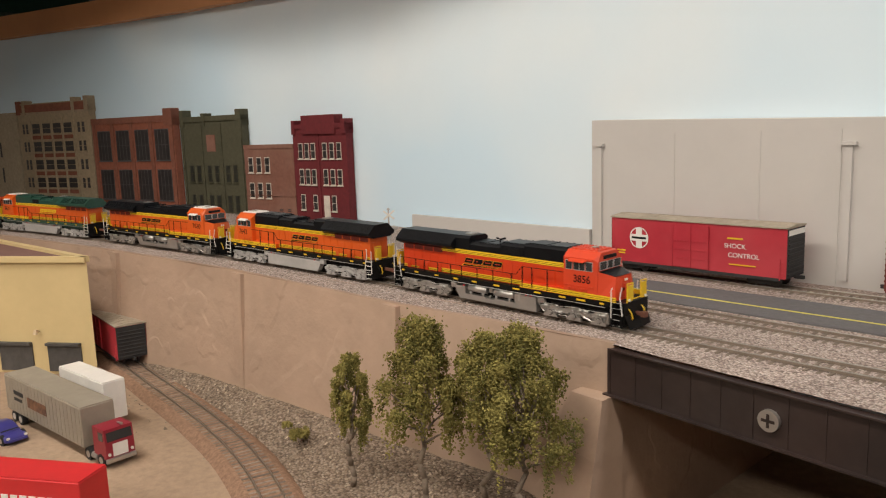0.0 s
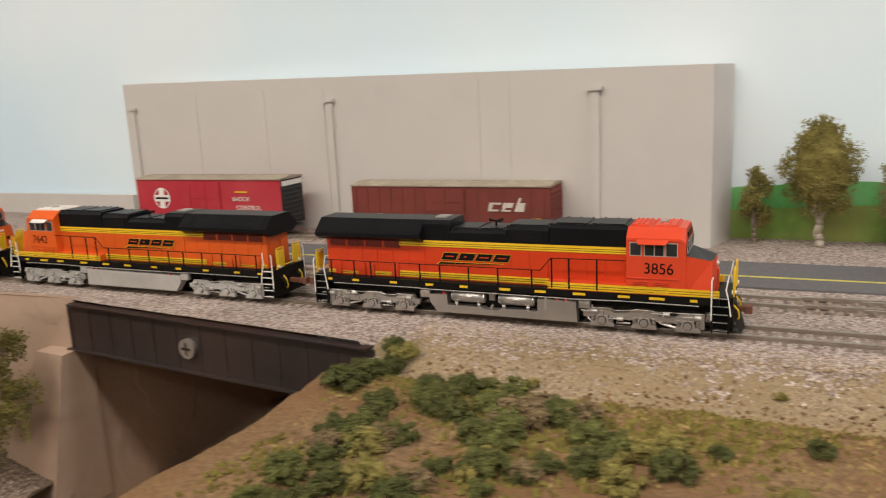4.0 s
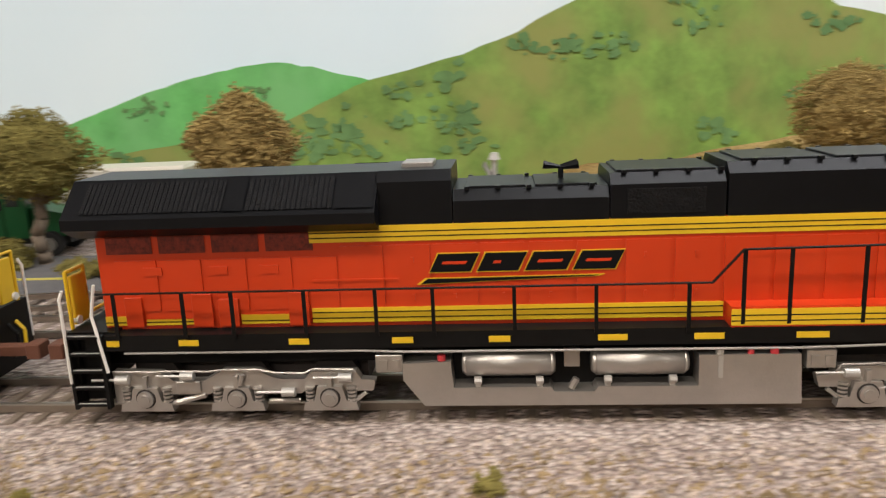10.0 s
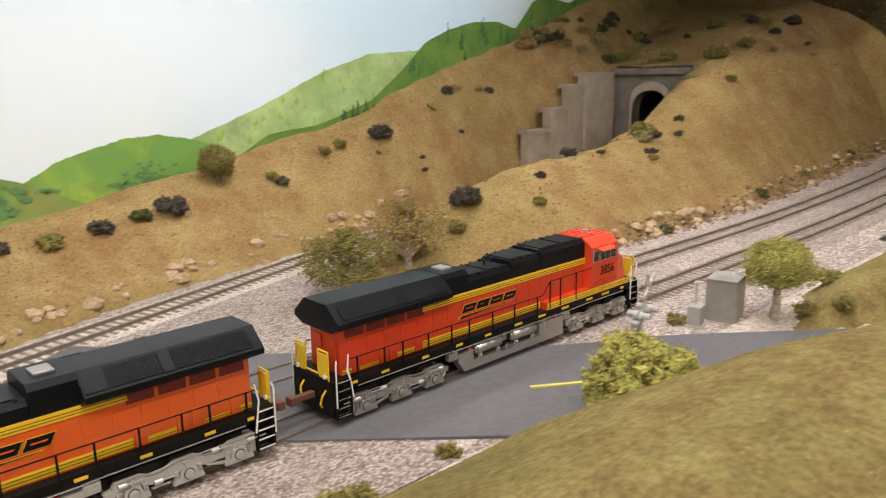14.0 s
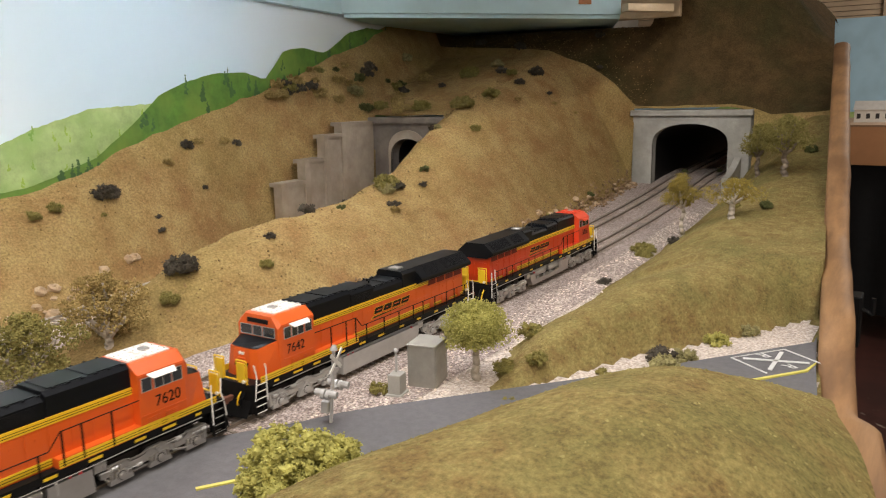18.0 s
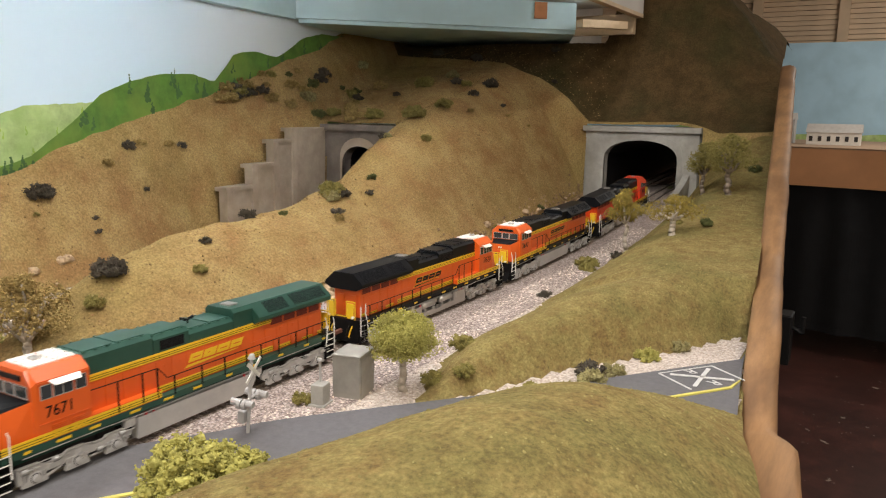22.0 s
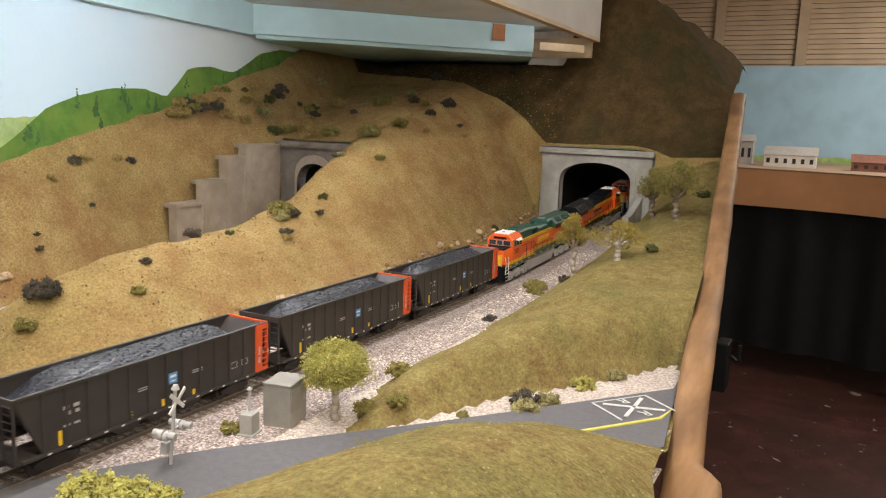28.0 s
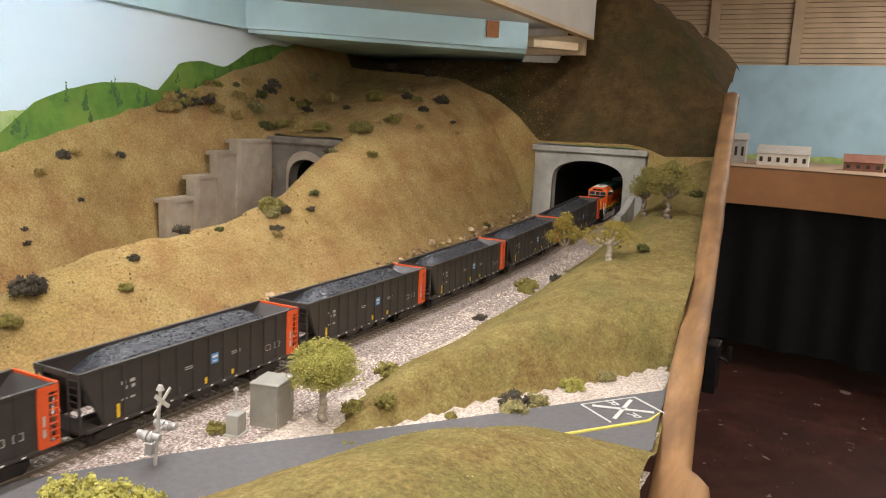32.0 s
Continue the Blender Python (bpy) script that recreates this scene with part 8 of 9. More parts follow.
def boxcar(m, L, body, end, label, ribs=True, zt=0.0525):
    ob = thing("boxcar", label, "boxcar", "boxcars on the sidings", m=m)
    P = lambda n, sh, mt, l="", par=None: part(n, sh, mt, par or ob, l)
    P("body", Shape().box(-L / 2, L / 2, -0.0172, 0.0172, 0.0095, zt - 0.003), body)
    roof = P("roof", Shape().prism_x([(-0.0182, zt - 0.003), (0.0182, zt - 0.003), (0.0182, zt - 0.0018), (0, zt), (-0.0182, zt - 0.0018)], -L / 2 - 0.001, L / 2 + 0.001), M_ROOFT, "weathered grey-brown roof")
    for k in range(14):
        x = -L / 2 + (k + 0.5) * L / 14
        P("roof_rib", Shape().prism_x([(-0.0180, zt - 0.0018), (0.0180, zt - 0.0018), (0, zt + 0.0006)], x - 0.0005, x + 0.0005), M_ROOFT, par=roof)
    for s in (-1, 1):
        y = s * 0.0174
        door = P("door", Shape().box(-0.019, 0.017, min(y, y + s * 0.0008), max(y, y + s * 0.0008), 0.0105, zt - 0.005), body)
        for x in (-0.019, -0.001, 0.016):
            P("door_post", Shape().box(x, x + 0.0008, min(y, y + s * 0.0014), max(y, y + s * 0.0014), 0.0105, zt - 0.005), body, par=door)
        for z in (0.018, 0.026, 0.034):
            P("door_rib", Shape().box(-0.0185, 0.0165, min(y, y + s * 0.0012), max(y, y + s * 0.0012), z, z + 0.0008), body, par=door)
        P("side_sill", Shape().box(-L / 2 + 0.004, L / 2 - 0.004, min(y, y - s * 0.001), max(y, y - s * 0.001), 0.0070, 0.0096), M_CARBLK)
        if ribs:
            for k in range(16):
                x = -L / 2 + 0.004 + k * (L - 0.008) / 15
                if -0.021 < x < 0.019:
                    continue
                P("side_rib", Shape().box(x - 0.0003, x + 0.0003, min(y, y + s * 0.0003), max(y, y + s * 0.0003), 0.010, zt - 0.0035), body)
        for e in (-1, 1):
            x = e * (L / 2 - 0.003)
            lad = P("ladder", Shape().box(x - 0.0022, x - 0.0018, min(y, y + s * 0.001), max(y, y + s * 0.001), 0.008, 0.026), body)
            for k in range(4):
                P("rung", Shape().box(x - 0.0024, x + 0.0024, y + s * 0.0008, y + s * 0.0012, 0.0095 + k * 0.0045, 0.0100 + k * 0.0045), body, par=lad)
    for e in (-1, 1):
        x = e * L / 2
        en = P("end", Shape().box(min(x, x + e * 0.0006), max(x, x + e * 0.0006), -0.0168, 0.0168, 0.0095, zt - 0.0035), end)
        for k in range(8):
            z = 0.0125 + k * 0.0042
            P("end_rib", Shape().rod((x + e * 0.0006, -0.0155, z), (x + e * 0.0006, 0.0155, z), 0.0010, 6), end, par=en)
        P("coupler", Shape().box(min(x, x + e * 0.008), max(x, x + e * 0.008), -0.0015, 0.0015, 0.0080, 0.0108), M_CARBLK)
    P("underframe", Shape().box(-L / 2 + 0.01, L / 2 - 0.01, -0.004, 0.004, 0.0055, 0.0096), M_CARBLK)
    for cx in (-L / 2 + 0.022, L / 2 - 0.022):
        tr = P("bogie", Shape().box(cx - 0.003, cx + 0.003, -0.011, 0.011, 0.004, 0.0085), M_CARBLK)
        for s in (-1, 1):
            y0, y1 = sorted((s * 0.0108, s * 0.0124))
            P("side_frame", Shape().prism([(cx - 0.0125, 0.0048), (cx - 0.009, 0.0040), (cx - 0.004, 0.0022), (cx + 0.004, 0.0022), (cx + 0.009, 0.0040), (cx + 0.0125, 0.0048), (cx + 0.0125, 0.0072), (cx + 0.004, 0.0088), (cx - 0.004, 0.0088), (cx - 0.0125, 0.0072)], y0, y1), M_CARBLK, par=tr)
        for ax in (-0.0100, 0.0100):
            wh = Shape()
            for s in (-1, 1):
                wh.rod((cx + ax, s * 0.0073, 0.0052), (cx + ax, s * 0.0092, 0.0052), 0.0052, 16)
            wh.rod((cx + ax, -0.012, 0.0052), (cx + ax, 0.012, 0.0052), 0.0010, 8)
            P("wheelset", wh, M_WHEEL, par=tr)
    return ob


sf = boxcar(pose(-0.0635, 0.1950, 0.0), 0.171, M_SFRED, M_CARBLK, "faded crimson boxcar with round white cross emblem on the siding", False, 0.0545)
y = -0.0178
ring = Shape()
for i in range(28):
    a, b = 2 * math.pi * i / 28, 2 * math.pi * (i + 1) / 28
    for r0, r1 in ((0.0092, 0.0102),):
        ring.add([(-0.0545 + r * math.cos(t), y, 0.0335 + r * math.sin(t)) for r, t in ((r0, a), (r1, a), (r1, b), (r0, b))], [(0, 1, 2, 3)])
em = part("emblem_ring", ring, M_WHITE, sf, "white emblem ring")
part("emblem_cross", Shape().box(-0.0577, -0.0513, y - 0.0002, y, 0.0242, 0.0428).box(-0.0637, -0.0453, y - 0.0003, y, 0.0303, 0.0367), M_WHITE, em)
part("emblem_bar", Shape().box(-0.0622, -0.0468, y - 0.0005, y, 0.0325, 0.0345), M_BLACK, em)
lettering("slogan", "SHOCK", 0.0058, pose(0.041, y - 0.0002, 0.0335, 90), M_WHITE, sf, "white slogan")
lettering("slogan", "CONTROL", 0.0058, pose(0.049, y - 0.0002, 0.0255, 90), M_WHITE, sf, "white slogan")
part("stencil", Shape().box(-0.0790, -0.0690, y - 0.0002, y, 0.0195, 0.0208).box(-0.0790, -0.0700, y - 0.0002, y, 0.0170, 0.0182).box(0.036, 0.060, y - 0.0002, y, 0.0170, 0.0180).box(0.034, 0.048, y - 0.0002, y, 0.0395, 0.0410), M_YEL, sf, "faded stencilled marks")
part("end_placard", Shape().box(0.0862, 0.0866, -0.0155, 0.0155, 0.0455, 0.0500), M_WHITE, sf, "white end panel")

cb = boxcar(pose(0.1845, 0.1950, 0.0), 0.176, M_OXIDE, M_OXIDE, "oxide brown boxcar with pale slanted emblem on the siding", True, 0.0495)
part("emblem", Shape().prism([(0.037, 0.0270), (0.0455, 0.0270), (0.0465, 0.0285), (0.0400, 0.0285), (0.0415, 0.0325), (0.0480, 0.0325), (0.0490, 0.0340), (0.0385, 0.0340)], y - 0.0002, y)
     .prism([(0.0485, 0.0270), (0.0560, 0.0270), (0.0565, 0.0282), (0.0515, 0.0282), (0.0520, 0.0300), (0.0575, 0.0300), (0.0590, 0.0340), (0.0505, 0.0340)], y - 0.0002, y)
     .prism([(0.0590, 0.0270), (0.0670, 0.0270), (0.0685, 0.0340), (0.0640, 0.0340), (0.0655, 0.0380), (0.0635, 0.0380)], y - 0.0002, y), M_PALEW, cb, "pale slanted emblem")
part("placard", Shape().box(0.074, 0.081, y - 0.0002, y, 0.0195, 0.0220).box(-0.086, -0.080, y - 0.0002, y, 0.0205, 0.0228), M_YEL, cb, "yellow placard")
part("stencil", Shape().box(-0.078, -0.068, y - 0.0002, y, 0.0180, 0.0190).box(-0.078, -0.069, y - 0.0002, y, 0.0155, 0.0166).box(-0.064, -0.058, y - 0.0002, y, 0.0215, 0.0235), M_PALEW, cb)
boxcar(pose(-0.700, -0.1160, LOW + 0.0085, 0, 0, -5.2), 0.165, M_SFRED, M_CARBLK, "red boxcar with black end on the yard track", False, 0.052)

# ---- the yard ----
M_CREAMY = mat("cream_yellow_wall", (0.62, 0.48, 0.245), 0.75, vary=0.04, scale=20, big=0.04)
M_ROOFMAR = mat("dull_maroon_roof", (0.20, 0.105, 0.085), 0.8, vary=0.08, scale=30)
yb = thing("freight_house", "cream yellow freight house with dark dock doors and maroon roof", "building")
c0, cf, cbk = Vector((-0.640, -0.158)), Vector((-1.02, -0.440)), Vector((-1.30, -0.215))
part("wall", Shape().prism_z([c0, cbk, Vector((-1.60, -0.44)), cf][::-1], LOW, 0.006), M_CREAMY, yb)
part("roof", Shape().prism_z([c0 + Vector((-0.012, -0.002)), cbk + Vector((0, -0.006)), Vector((-1.59, -0.435)), cf + Vector((-0.006, 0.006))][::-1], 0.004, 0.0068), M_ROOFMAR, yb, "dull maroon flat roof")
def rimline(a, b):
    dd = (b - a).normalized()
    nn = Vector((-dd.y, dd.x)) * 0.004
    part("parapet", Shape().prism_z([a - nn, b - nn, b + nn, a + nn], 0.004, 0.0105), M_CREAMY, yb)
rimline(c0, cf)
rimline(cbk, c0)
dirf = (cf - c0).normalized()
M_DOCK = mat("dark_grey_dock_door", (0.075, 0.070, 0.066), 0.7, vary=0.2, scale=80)
nf = Vector((-dirf.y, dirf.x))
if nf.y > 0:
    nf = -nf
for k in (0.040, 0.105, 0.17):
    a, b = c0 + dirf * (k - 0.022), c0 + dirf * (k + 0.022)
    dr = part("dock_door", Shape().prism_z([a, b, b + nf * 0.002, a + nf * 0.002], LOW + 0.004, LOW + 0.036), M_DOCK, yb, "dark dock door")
    part("door_header", Shape().prism_z([a, b, b + nf * 0.006, a + nf * 0.006], LOW + 0.036, LOW + 0.039), M_DOCK, dr)
lam = c0 + dirf * 0.072
part("wall_lamp", Shape().rod((*lam, LOW + 0.052), (*(lam + nf * 0.006), LOW + 0.055), 0.0012).rod((*(lam + nf * 0.006), LOW + 0.055), (*(lam + nf * 0.007), LOW + 0.050), 0.002, 8, 0.003), M_PINE, yb)

M_TRGREY = mat("dull_silver_trailer", (0.36, 0.32, 0.26), 0.5, metal=0.3, vary=0.1, scale=40, other=(0.24, 0.20, 0.155), big=0.08)
M_TYRE = mat("black_tyre", (0.016, 0.015, 0.015), 0.85, vary=0.2, scale=100)


def wheel(parent, x, y, r, w, rim):
    t = part("tyre", Shape().rod((x, y - w / 2, r), (x, y + w / 2, r), r, 18), M_TYRE, parent)
    s = -1 if y < 0 else 1
    part("rim", Shape().rod((x, y + s * w * 0.35, r), (x, y + s * w * 0.56, r), r * 0.56, 14), rim, t)


def trailer(m, L, w, z0, z1, body, label, wheels, rim, ribs=0, gear=None):
    ob = thing("semi_trailer", label, "semi-trailer", "road vehicles of the layout", m=m)
    box = part("body", Shape().box(-L / 2, L / 2, -w / 2, w / 2, z0, z1, 0.0006), body, ob)
    part("roof", Shape().box(-L / 2 + 0.0005, L / 2 - 0.0005, -w / 2 + 0.0005, w / 2 - 0.0005, z1, z1 + 0.0008), body, ob)
    for k in range(ribs):
        x = -L / 2 + 0.003 + k * (L - 0.006) / (ribs - 1)
        for s in (-1, 1):
            part("rib", Shape().box(x - 0.0003, x + 0.0003, s * w / 2 - 0.0003, s * w / 2 + 0.0003, z0, z1 - 0.001), body, box)
    part("chassis", Shape().box(-L / 2 + 0.004, L / 2 - 0.01, -w * 0.18, w * 0.18, z0 - 0.004, z0), M_CARBLK, ob)
    for x in wheels:
        for s in (-1, 1):
            wheel(ob, x, s * (w / 2 - 0.003), 0.0058, 0.0052, rim)
    if gear is not None:
        for s in (-1, 1):
            part("landing_leg", Shape().box(gear - 0.001, gear + 0.001, s * w * 0.3 - 0.001, s * w * 0.3 + 0.001, 0.0005, z0), M_GREY, ob)
    return ob


g = trailer(pose(-0.478, -0.2495, LOW, 0, 0, 6), 0.168, 0.030, 0.012, 0.047, M_TRGREY, "dull silver semi-trailer with faded side picture in the yard", (-0.070, -0.055), M_GREY, 22)
part("side_picture", Shape().box(-0.030, 0.012, -0.0156, -0.0152, 0.024, 0.034), mat("brown_side_picture", (0.16, 0.075, 0.04), 0.6, vary=0.6, scale=130), g, "brown faded side picture")
part("side_bars", Shape().box(-0.062, -0.040, -0.0156, -0.0152, 0.031, 0.035).box(-0.062, -0.044, -0.0156, -0.0152, 0.025, 0.028), M_CARBLK, g, "dark bars of lettering")
trailer(pose(-0.496, -0.2113, LOW, 0, 0, 6.4), 0.094, 0.022, 0.010, 0.047, M_WHITE, "plain white semi-trailer backed to the dock", (-0.030,), M_GREY)
ct = thing("truck_tractor", "maroon cab-over truck tractor with white grille in the yard", "truck", "road vehicles of the layout", m=pose(-0.372, -0.2375, LOW, 0, 0, 6))
M_MARO = mat("maroon_truck_paint", (0.26, 0.015, 0.030), 0.4, vary=0.05)
part("cab", Shape().prism([(-0.010, 0.008), (0.012, 0.008), (0.012, 0.022), (0.0105, 0.034), (-0.010, 0.034)], -0.0125, 0.0125), M_MARO, ct)
part("windscreen", Shape().add([(0.0122, -0.011, 0.0235), (0.0122, 0.011, 0.0235), (0.0112, 0.011, 0.0315), (0.0112, -0.011, 0.0315)], [(0, 1, 2, 3)]), M_GLASS, ct)
part("grille", Shape().box(0.0120, 0.0126, -0.0065, 0.0065, 0.010, 0.021), M_WHITE, ct, "white grille")
part("side_window", Shape().box(0.000, 0.008, -0.0127, -0.0124, 0.0235, 0.031), M_GLASS, ct)
part("bumper", Shape().box(0.011, 0.014, -0.013, 0.013, 0.0055, 0.009, 0.0005), M_SILV, ct)
part("chassis", Shape().box(-0.030, 0.010, -0.005, 0.005, 0.005, 0.009), M_CARBLK, ct)
part("fuel_tank", Shape().rod((-0.014, -0.011, 0.007), (-0.004, -0.011, 0.007), 0.003, 12), M_SILV, ct)
for x in (0.002, -0.022):
    for s in (-1, 1):
        wheel(ct, x, s * 0.0105, 0.0058, 0.0048, M_SILV)
for s in (-1, 1):
    part("headlight", Shape().rod((0.0122, s * 0.010, 0.0125), (0.0132, s * 0.010, 0.0125), 0.0013, 10), M_WHITE, ct)
part("air_horn", Shape().rod((0.002, 0.004, 0.0352), (0.010, 0.004, 0.0356), 0.0007, 8, 0.0012), M_SILV, ct)
rt = trailer(pose(-0.316, -0.3345, LOW, 0, 0, 34), 0.150, 0.030, 0.012, 0.045, mat("bright_red_trailer", (0.55, 0.018, 0.022), 0.45, vary=0.05), "bright red semi-trailer with white lettering bars", (-0.060, -0.046), M_GREY)
for s, k0 in ((1, 0),):
    for k in range(8):
        part("letter_bar", Shape().box(0.004 + k * 0.0075, 0.0095 + k * 0.0075, -0.0155, -0.0151, 0.026, 0.033), M_WHITE, rt, "white letter bar")


def shell(secs):
    """A body drawn through cross-sections (x, half width, bottom, top, corner)."""
    sh = Shape()
    rings = []
    for x, hw, z0, z1, c in secs:
        rings.append([(x, -hw + c * 0.5, z0), (x, -hw, z0 + c), (x, -hw * 1.0, z1 - c * 1.6), (x, -hw + c * 0.5, z1 - c * 0.5), (x, -hw + c * 1.6, z1),
                      (x, hw - c * 1.6, z1), (x, hw - c * 0.5, z1 - c * 0.5), (x, hw * 1.0, z1 - c * 1.6), (x, hw, z0 + c), (x, hw - c * 0.5, z0)])
    sh.grid([r + r[:1] for r in rings][::-1])
    sh.add(rings[0], [tuple(range(10))])
    sh.add(rings[-1], [tuple(range(9, -1, -1))])
    return sh.weld()


def car(m, L, w, h, paint, label, kind="car", pick=False):
    ob = thing(kind.replace(" ", "_"), label, kind, "road vehicles of the layout", m=m)
    b = w / 2
    if pick:
        low = [(-L / 2, 0.94, 0.0055, 0.0136, 0.0008), (-L * 0.48, 1.0, 0.0045, 0.0142, 0.0008), (-L * 0.10, 1.0, 0.0042, 0.0142, 0.0008), (L * 0.14, 1.0, 0.0042, 0.0142, 0.0008), (L * 0.40, 0.98, 0.0045, 0.0134, 0.0010), (L * 0.485, 0.95, 0.0048, 0.0124, 0.0010), (L / 2, 0.88, 0.0058, 0.0112, 0.0008)]
        cab = [(-L * 0.115, 0.92, 0.0140, 0.0150, 0.0004), (-L * 0.095, 0.84, 0.0140, h, 0.0010), (L * 0.065, 0.82, 0.0140, h, 0.0010), (L * 0.150, 0.92, 0.0138, 0.0148, 0.0004)]
        glass = [(-L * 0.065, 0.0152), (L * 0.115, 0.0152), (L * 0.060, h - 0.0016), (-L * 0.065, h - 0.0016)]
    else:
        low = [(-L / 2, 0.86, 0.0042, 0.0082, 0.0010), (-L * 0.47, 0.96, 0.0030, 0.0096, 0.0012), (-L * 0.30, 1.0, 0.0028, 0.0100, 0.0012), (L * 0.20, 1.0, 0.0028, 0.0098, 0.0012), (L * 0.40, 0.97, 0.0028, 0.0086, 0.0012), (L * 0.47, 0.90, 0.0032, 0.0076, 0.0010), (L / 2, 0.74, 0.0040, 0.0064, 0.0008)]
        cab = [(-L * 0.40, 0.84, 0.0094, 0.0102, 0.0003), (-L * 0.30, 0.80, 0.0094, 0.0128, 0.0008), (-L * 0.16, 0.76, 0.0094, h - 0.0002, 0.0012), (0.0, 0.76, 0.0094, h, 0.0012), (L * 0.09, 0.78, 0.0094, h - 0.0012, 0.0010), (L * 0.25, 0.86, 0.0092, 0.0100, 0.0003)]
        glass = [(-L * 0.29, 0.0103), (L * 0.175, 0.0101), (L * 0.06, h - 0.0024), (-L * 0.06, h - 0.0017), (-L * 0.17, h - 0.0020)]
    scale = lambda secs: [(x, k * b, z0, z1, c) for x, k, z0, z1, c in secs]
    part("body", shell(scale(low)), paint, ob, smooth=not pick)
    part("roof", shell(scale(cab)), paint, ob, smooth=not pick)
    k = 0.83 if pick else 0.80
    for s in (-1, 1):
        part("side_window", Shape().prism(glass, *sorted((s * b * (k - 0.05), s * b * (k + 0.075)))), M_GLASS, ob)
        part("door_pillar", Shape().box(-0.0005 - L * 0.03, 0.0004 - L * 0.03, *sorted((s * b * (k - 0.02), s * b * (k + 0.09))), 0.0098, h - 0.0015), paint, ob)
    x0, x1 = (L * 0.150, L * 0.070) if pick else (L * 0.235, L * 0.100)
    part("windscreen", Shape().add([(x0, -b * 0.76, 0.0106 if not pick else 0.0152), (x0, b * 0.76, 0.0106 if not pick else 0.0152), (x1 + 0.0004, b * 0.68, h - 0.0022), (x1 + 0.0004, -b * 0.68, h - 0.0022)], [(0, 1, 2, 3)]), M_GLASS, ob)
    for x in (-L * 0.31, L * 0.31):
        for s in (-1, 1):
            part("wheel_arch", Shape().rod((x, s * (b - 0.0024), 0.0046), (x, s * (b + 0.0001), 0.0046), 0.0052, 18), M_TYRE, ob)
            wheel(ob, x, s * (b - 0.0012), 0.0042, 0.0030, M_SILV)
    for e in (-1, 1):
        part("bumper", Shape().box(e * L / 2 - 0.0010, e * L / 2 + 0.0010, -b * 0.84, b * 0.84, 0.0038, 0.0058, 0.0003), M_GREY if pick else paint, ob)
        for s in (-1, 1):
            part("lamp", Shape().box(e * L * 0.487 - 0.0006, e * L * 0.487 + 0.0006, s * b * 0.74 - 0.0014, s * b * 0.74 + 0.0014, 0.0066, 0.0084), M_WHITE if e > 0 else M_CAP, ob)
    if pick:
        part("bed", Shape().box(-L / 2 + 0.0016, -L * 0.125, -b + 0.0014, b - 0.0014, 0.0139, 0.01435), M_CARBLK, ob)
    return ob


car(pose(-0.505, -0.2905, LOW, 0, 0, 10), 0.052, 0.021, 0.0165, mat("violet_blue_car", (0.045, 0.040, 0.20), 0.3, vary=0.05), "violet blue car parked in the yard")
car(pose(0.8065, 0.156, -0.001, 0, 0, 2), 0.043, 0.020, 0.0155, mat("white_car_paint", (0.75, 0.75, 0.73), 0.3, vary=0.02), "white car parked on the service road")
car(pose(0.891, 0.160, -0.003, 0, 0, 1), 0.061, 0.022, 0.0225, mat("yellow_pickup_paint", (0.80, 0.46, 0.015), 0.35, vary=0.03), "yellow pickup truck parked near the backdrop", "pickup truck", True)

# freight trailer and tractor by the trees
fw = trailer(pose(0.5875, 0.1366, -0.001, 0, 0, 14), 0.136, 0.029, 0.0105, 0.0380, mat("lavender_grey_trailer", (0.36, 0.34, 0.345), 0.55, vary=0.05, scale=40), "lavender grey semi-trailer with black and yellow bars and a round emblem", (0.050, 0.0635), mat("orange_wheel_hub", (0.75, 0.36, 0.02), 0.45), 30, 0.036)
for x, w, n in ((-0.058, 0.034, 3), (-0.011, 0.030, 3)):
    lb = part("letter_bar", Shape().prism([(x, 0.0218), (x + w, 0.0218), (x + w + 0.002, 0.0290), (x + 0.002, 0.0290)], -0.0150, -0.0147), M_BLACK, fw, "black slanted bar")
    for k in range(n):
        xa = x + 0.0022 + k * (w - 0.002) / n
        part("letter_face", Shape().prism([(xa, 0.0228), (xa + w / n - 0.0028, 0.0228), (xa + w / n - 0.0018, 0.0279), (xa + 0.0012, 0.0279)], -0.0152, -0.0149), M_YEL, lb, "yellow letter block")
part("bottom_rail", Shape().box(-0.067, 0.067, -0.0149, -0.0146, 0.0106, 0.0116), M_WHITE, fw, "pale bottom rail")
em = part("round_emblem", Shape().rod((0.040, -0.0150, 0.0300), (0.040, -0.0146, 0.0300), 0.0064, 24), M_CARBLK, fw, "round black and gold emblem")
part("emblem_ring", Shape().rod((0.040, -0.0152, 0.0300), (0.040, -0.0150, 0.0300), 0.0056, 24), mat("old_gold_paint", (0.42, 0.30, 0.10), 0.5), em)
part("emblem_disc", Shape().rod((0.040, -0.0153, 0.0300), (0.040, -0.0151, 0.0300), 0.0048, 24), M_CARBLK, em)
part("emblem_mark", Shape().prism([(0.0358, 0.0268), (0.0442, 0.0268), (0.0446, 0.0300), (0.0425, 0.0302), (0.0420, 0.0332), (0.0395, 0.0332), (0.0388, 0.0302), (0.0356, 0.0300)], -0.0155, -0.0153), M_YEL, em)
gt = thing("truck_tractor", "dark green conventional truck tractor parked by the trees", "truck", "road vehicles of the layout", m=pose(0.690, 0.172, -0.002, 0, 0, 4))
M_TRG = mat("dark_green_truck", (0.012, 0.085, 0.028), 0.35, vary=0.06)
part("sleeper", Shape().box(-0.018, -0.002, -0.013, 0.013, 0.010, 0.041, 0.0010), M_TRG, gt)
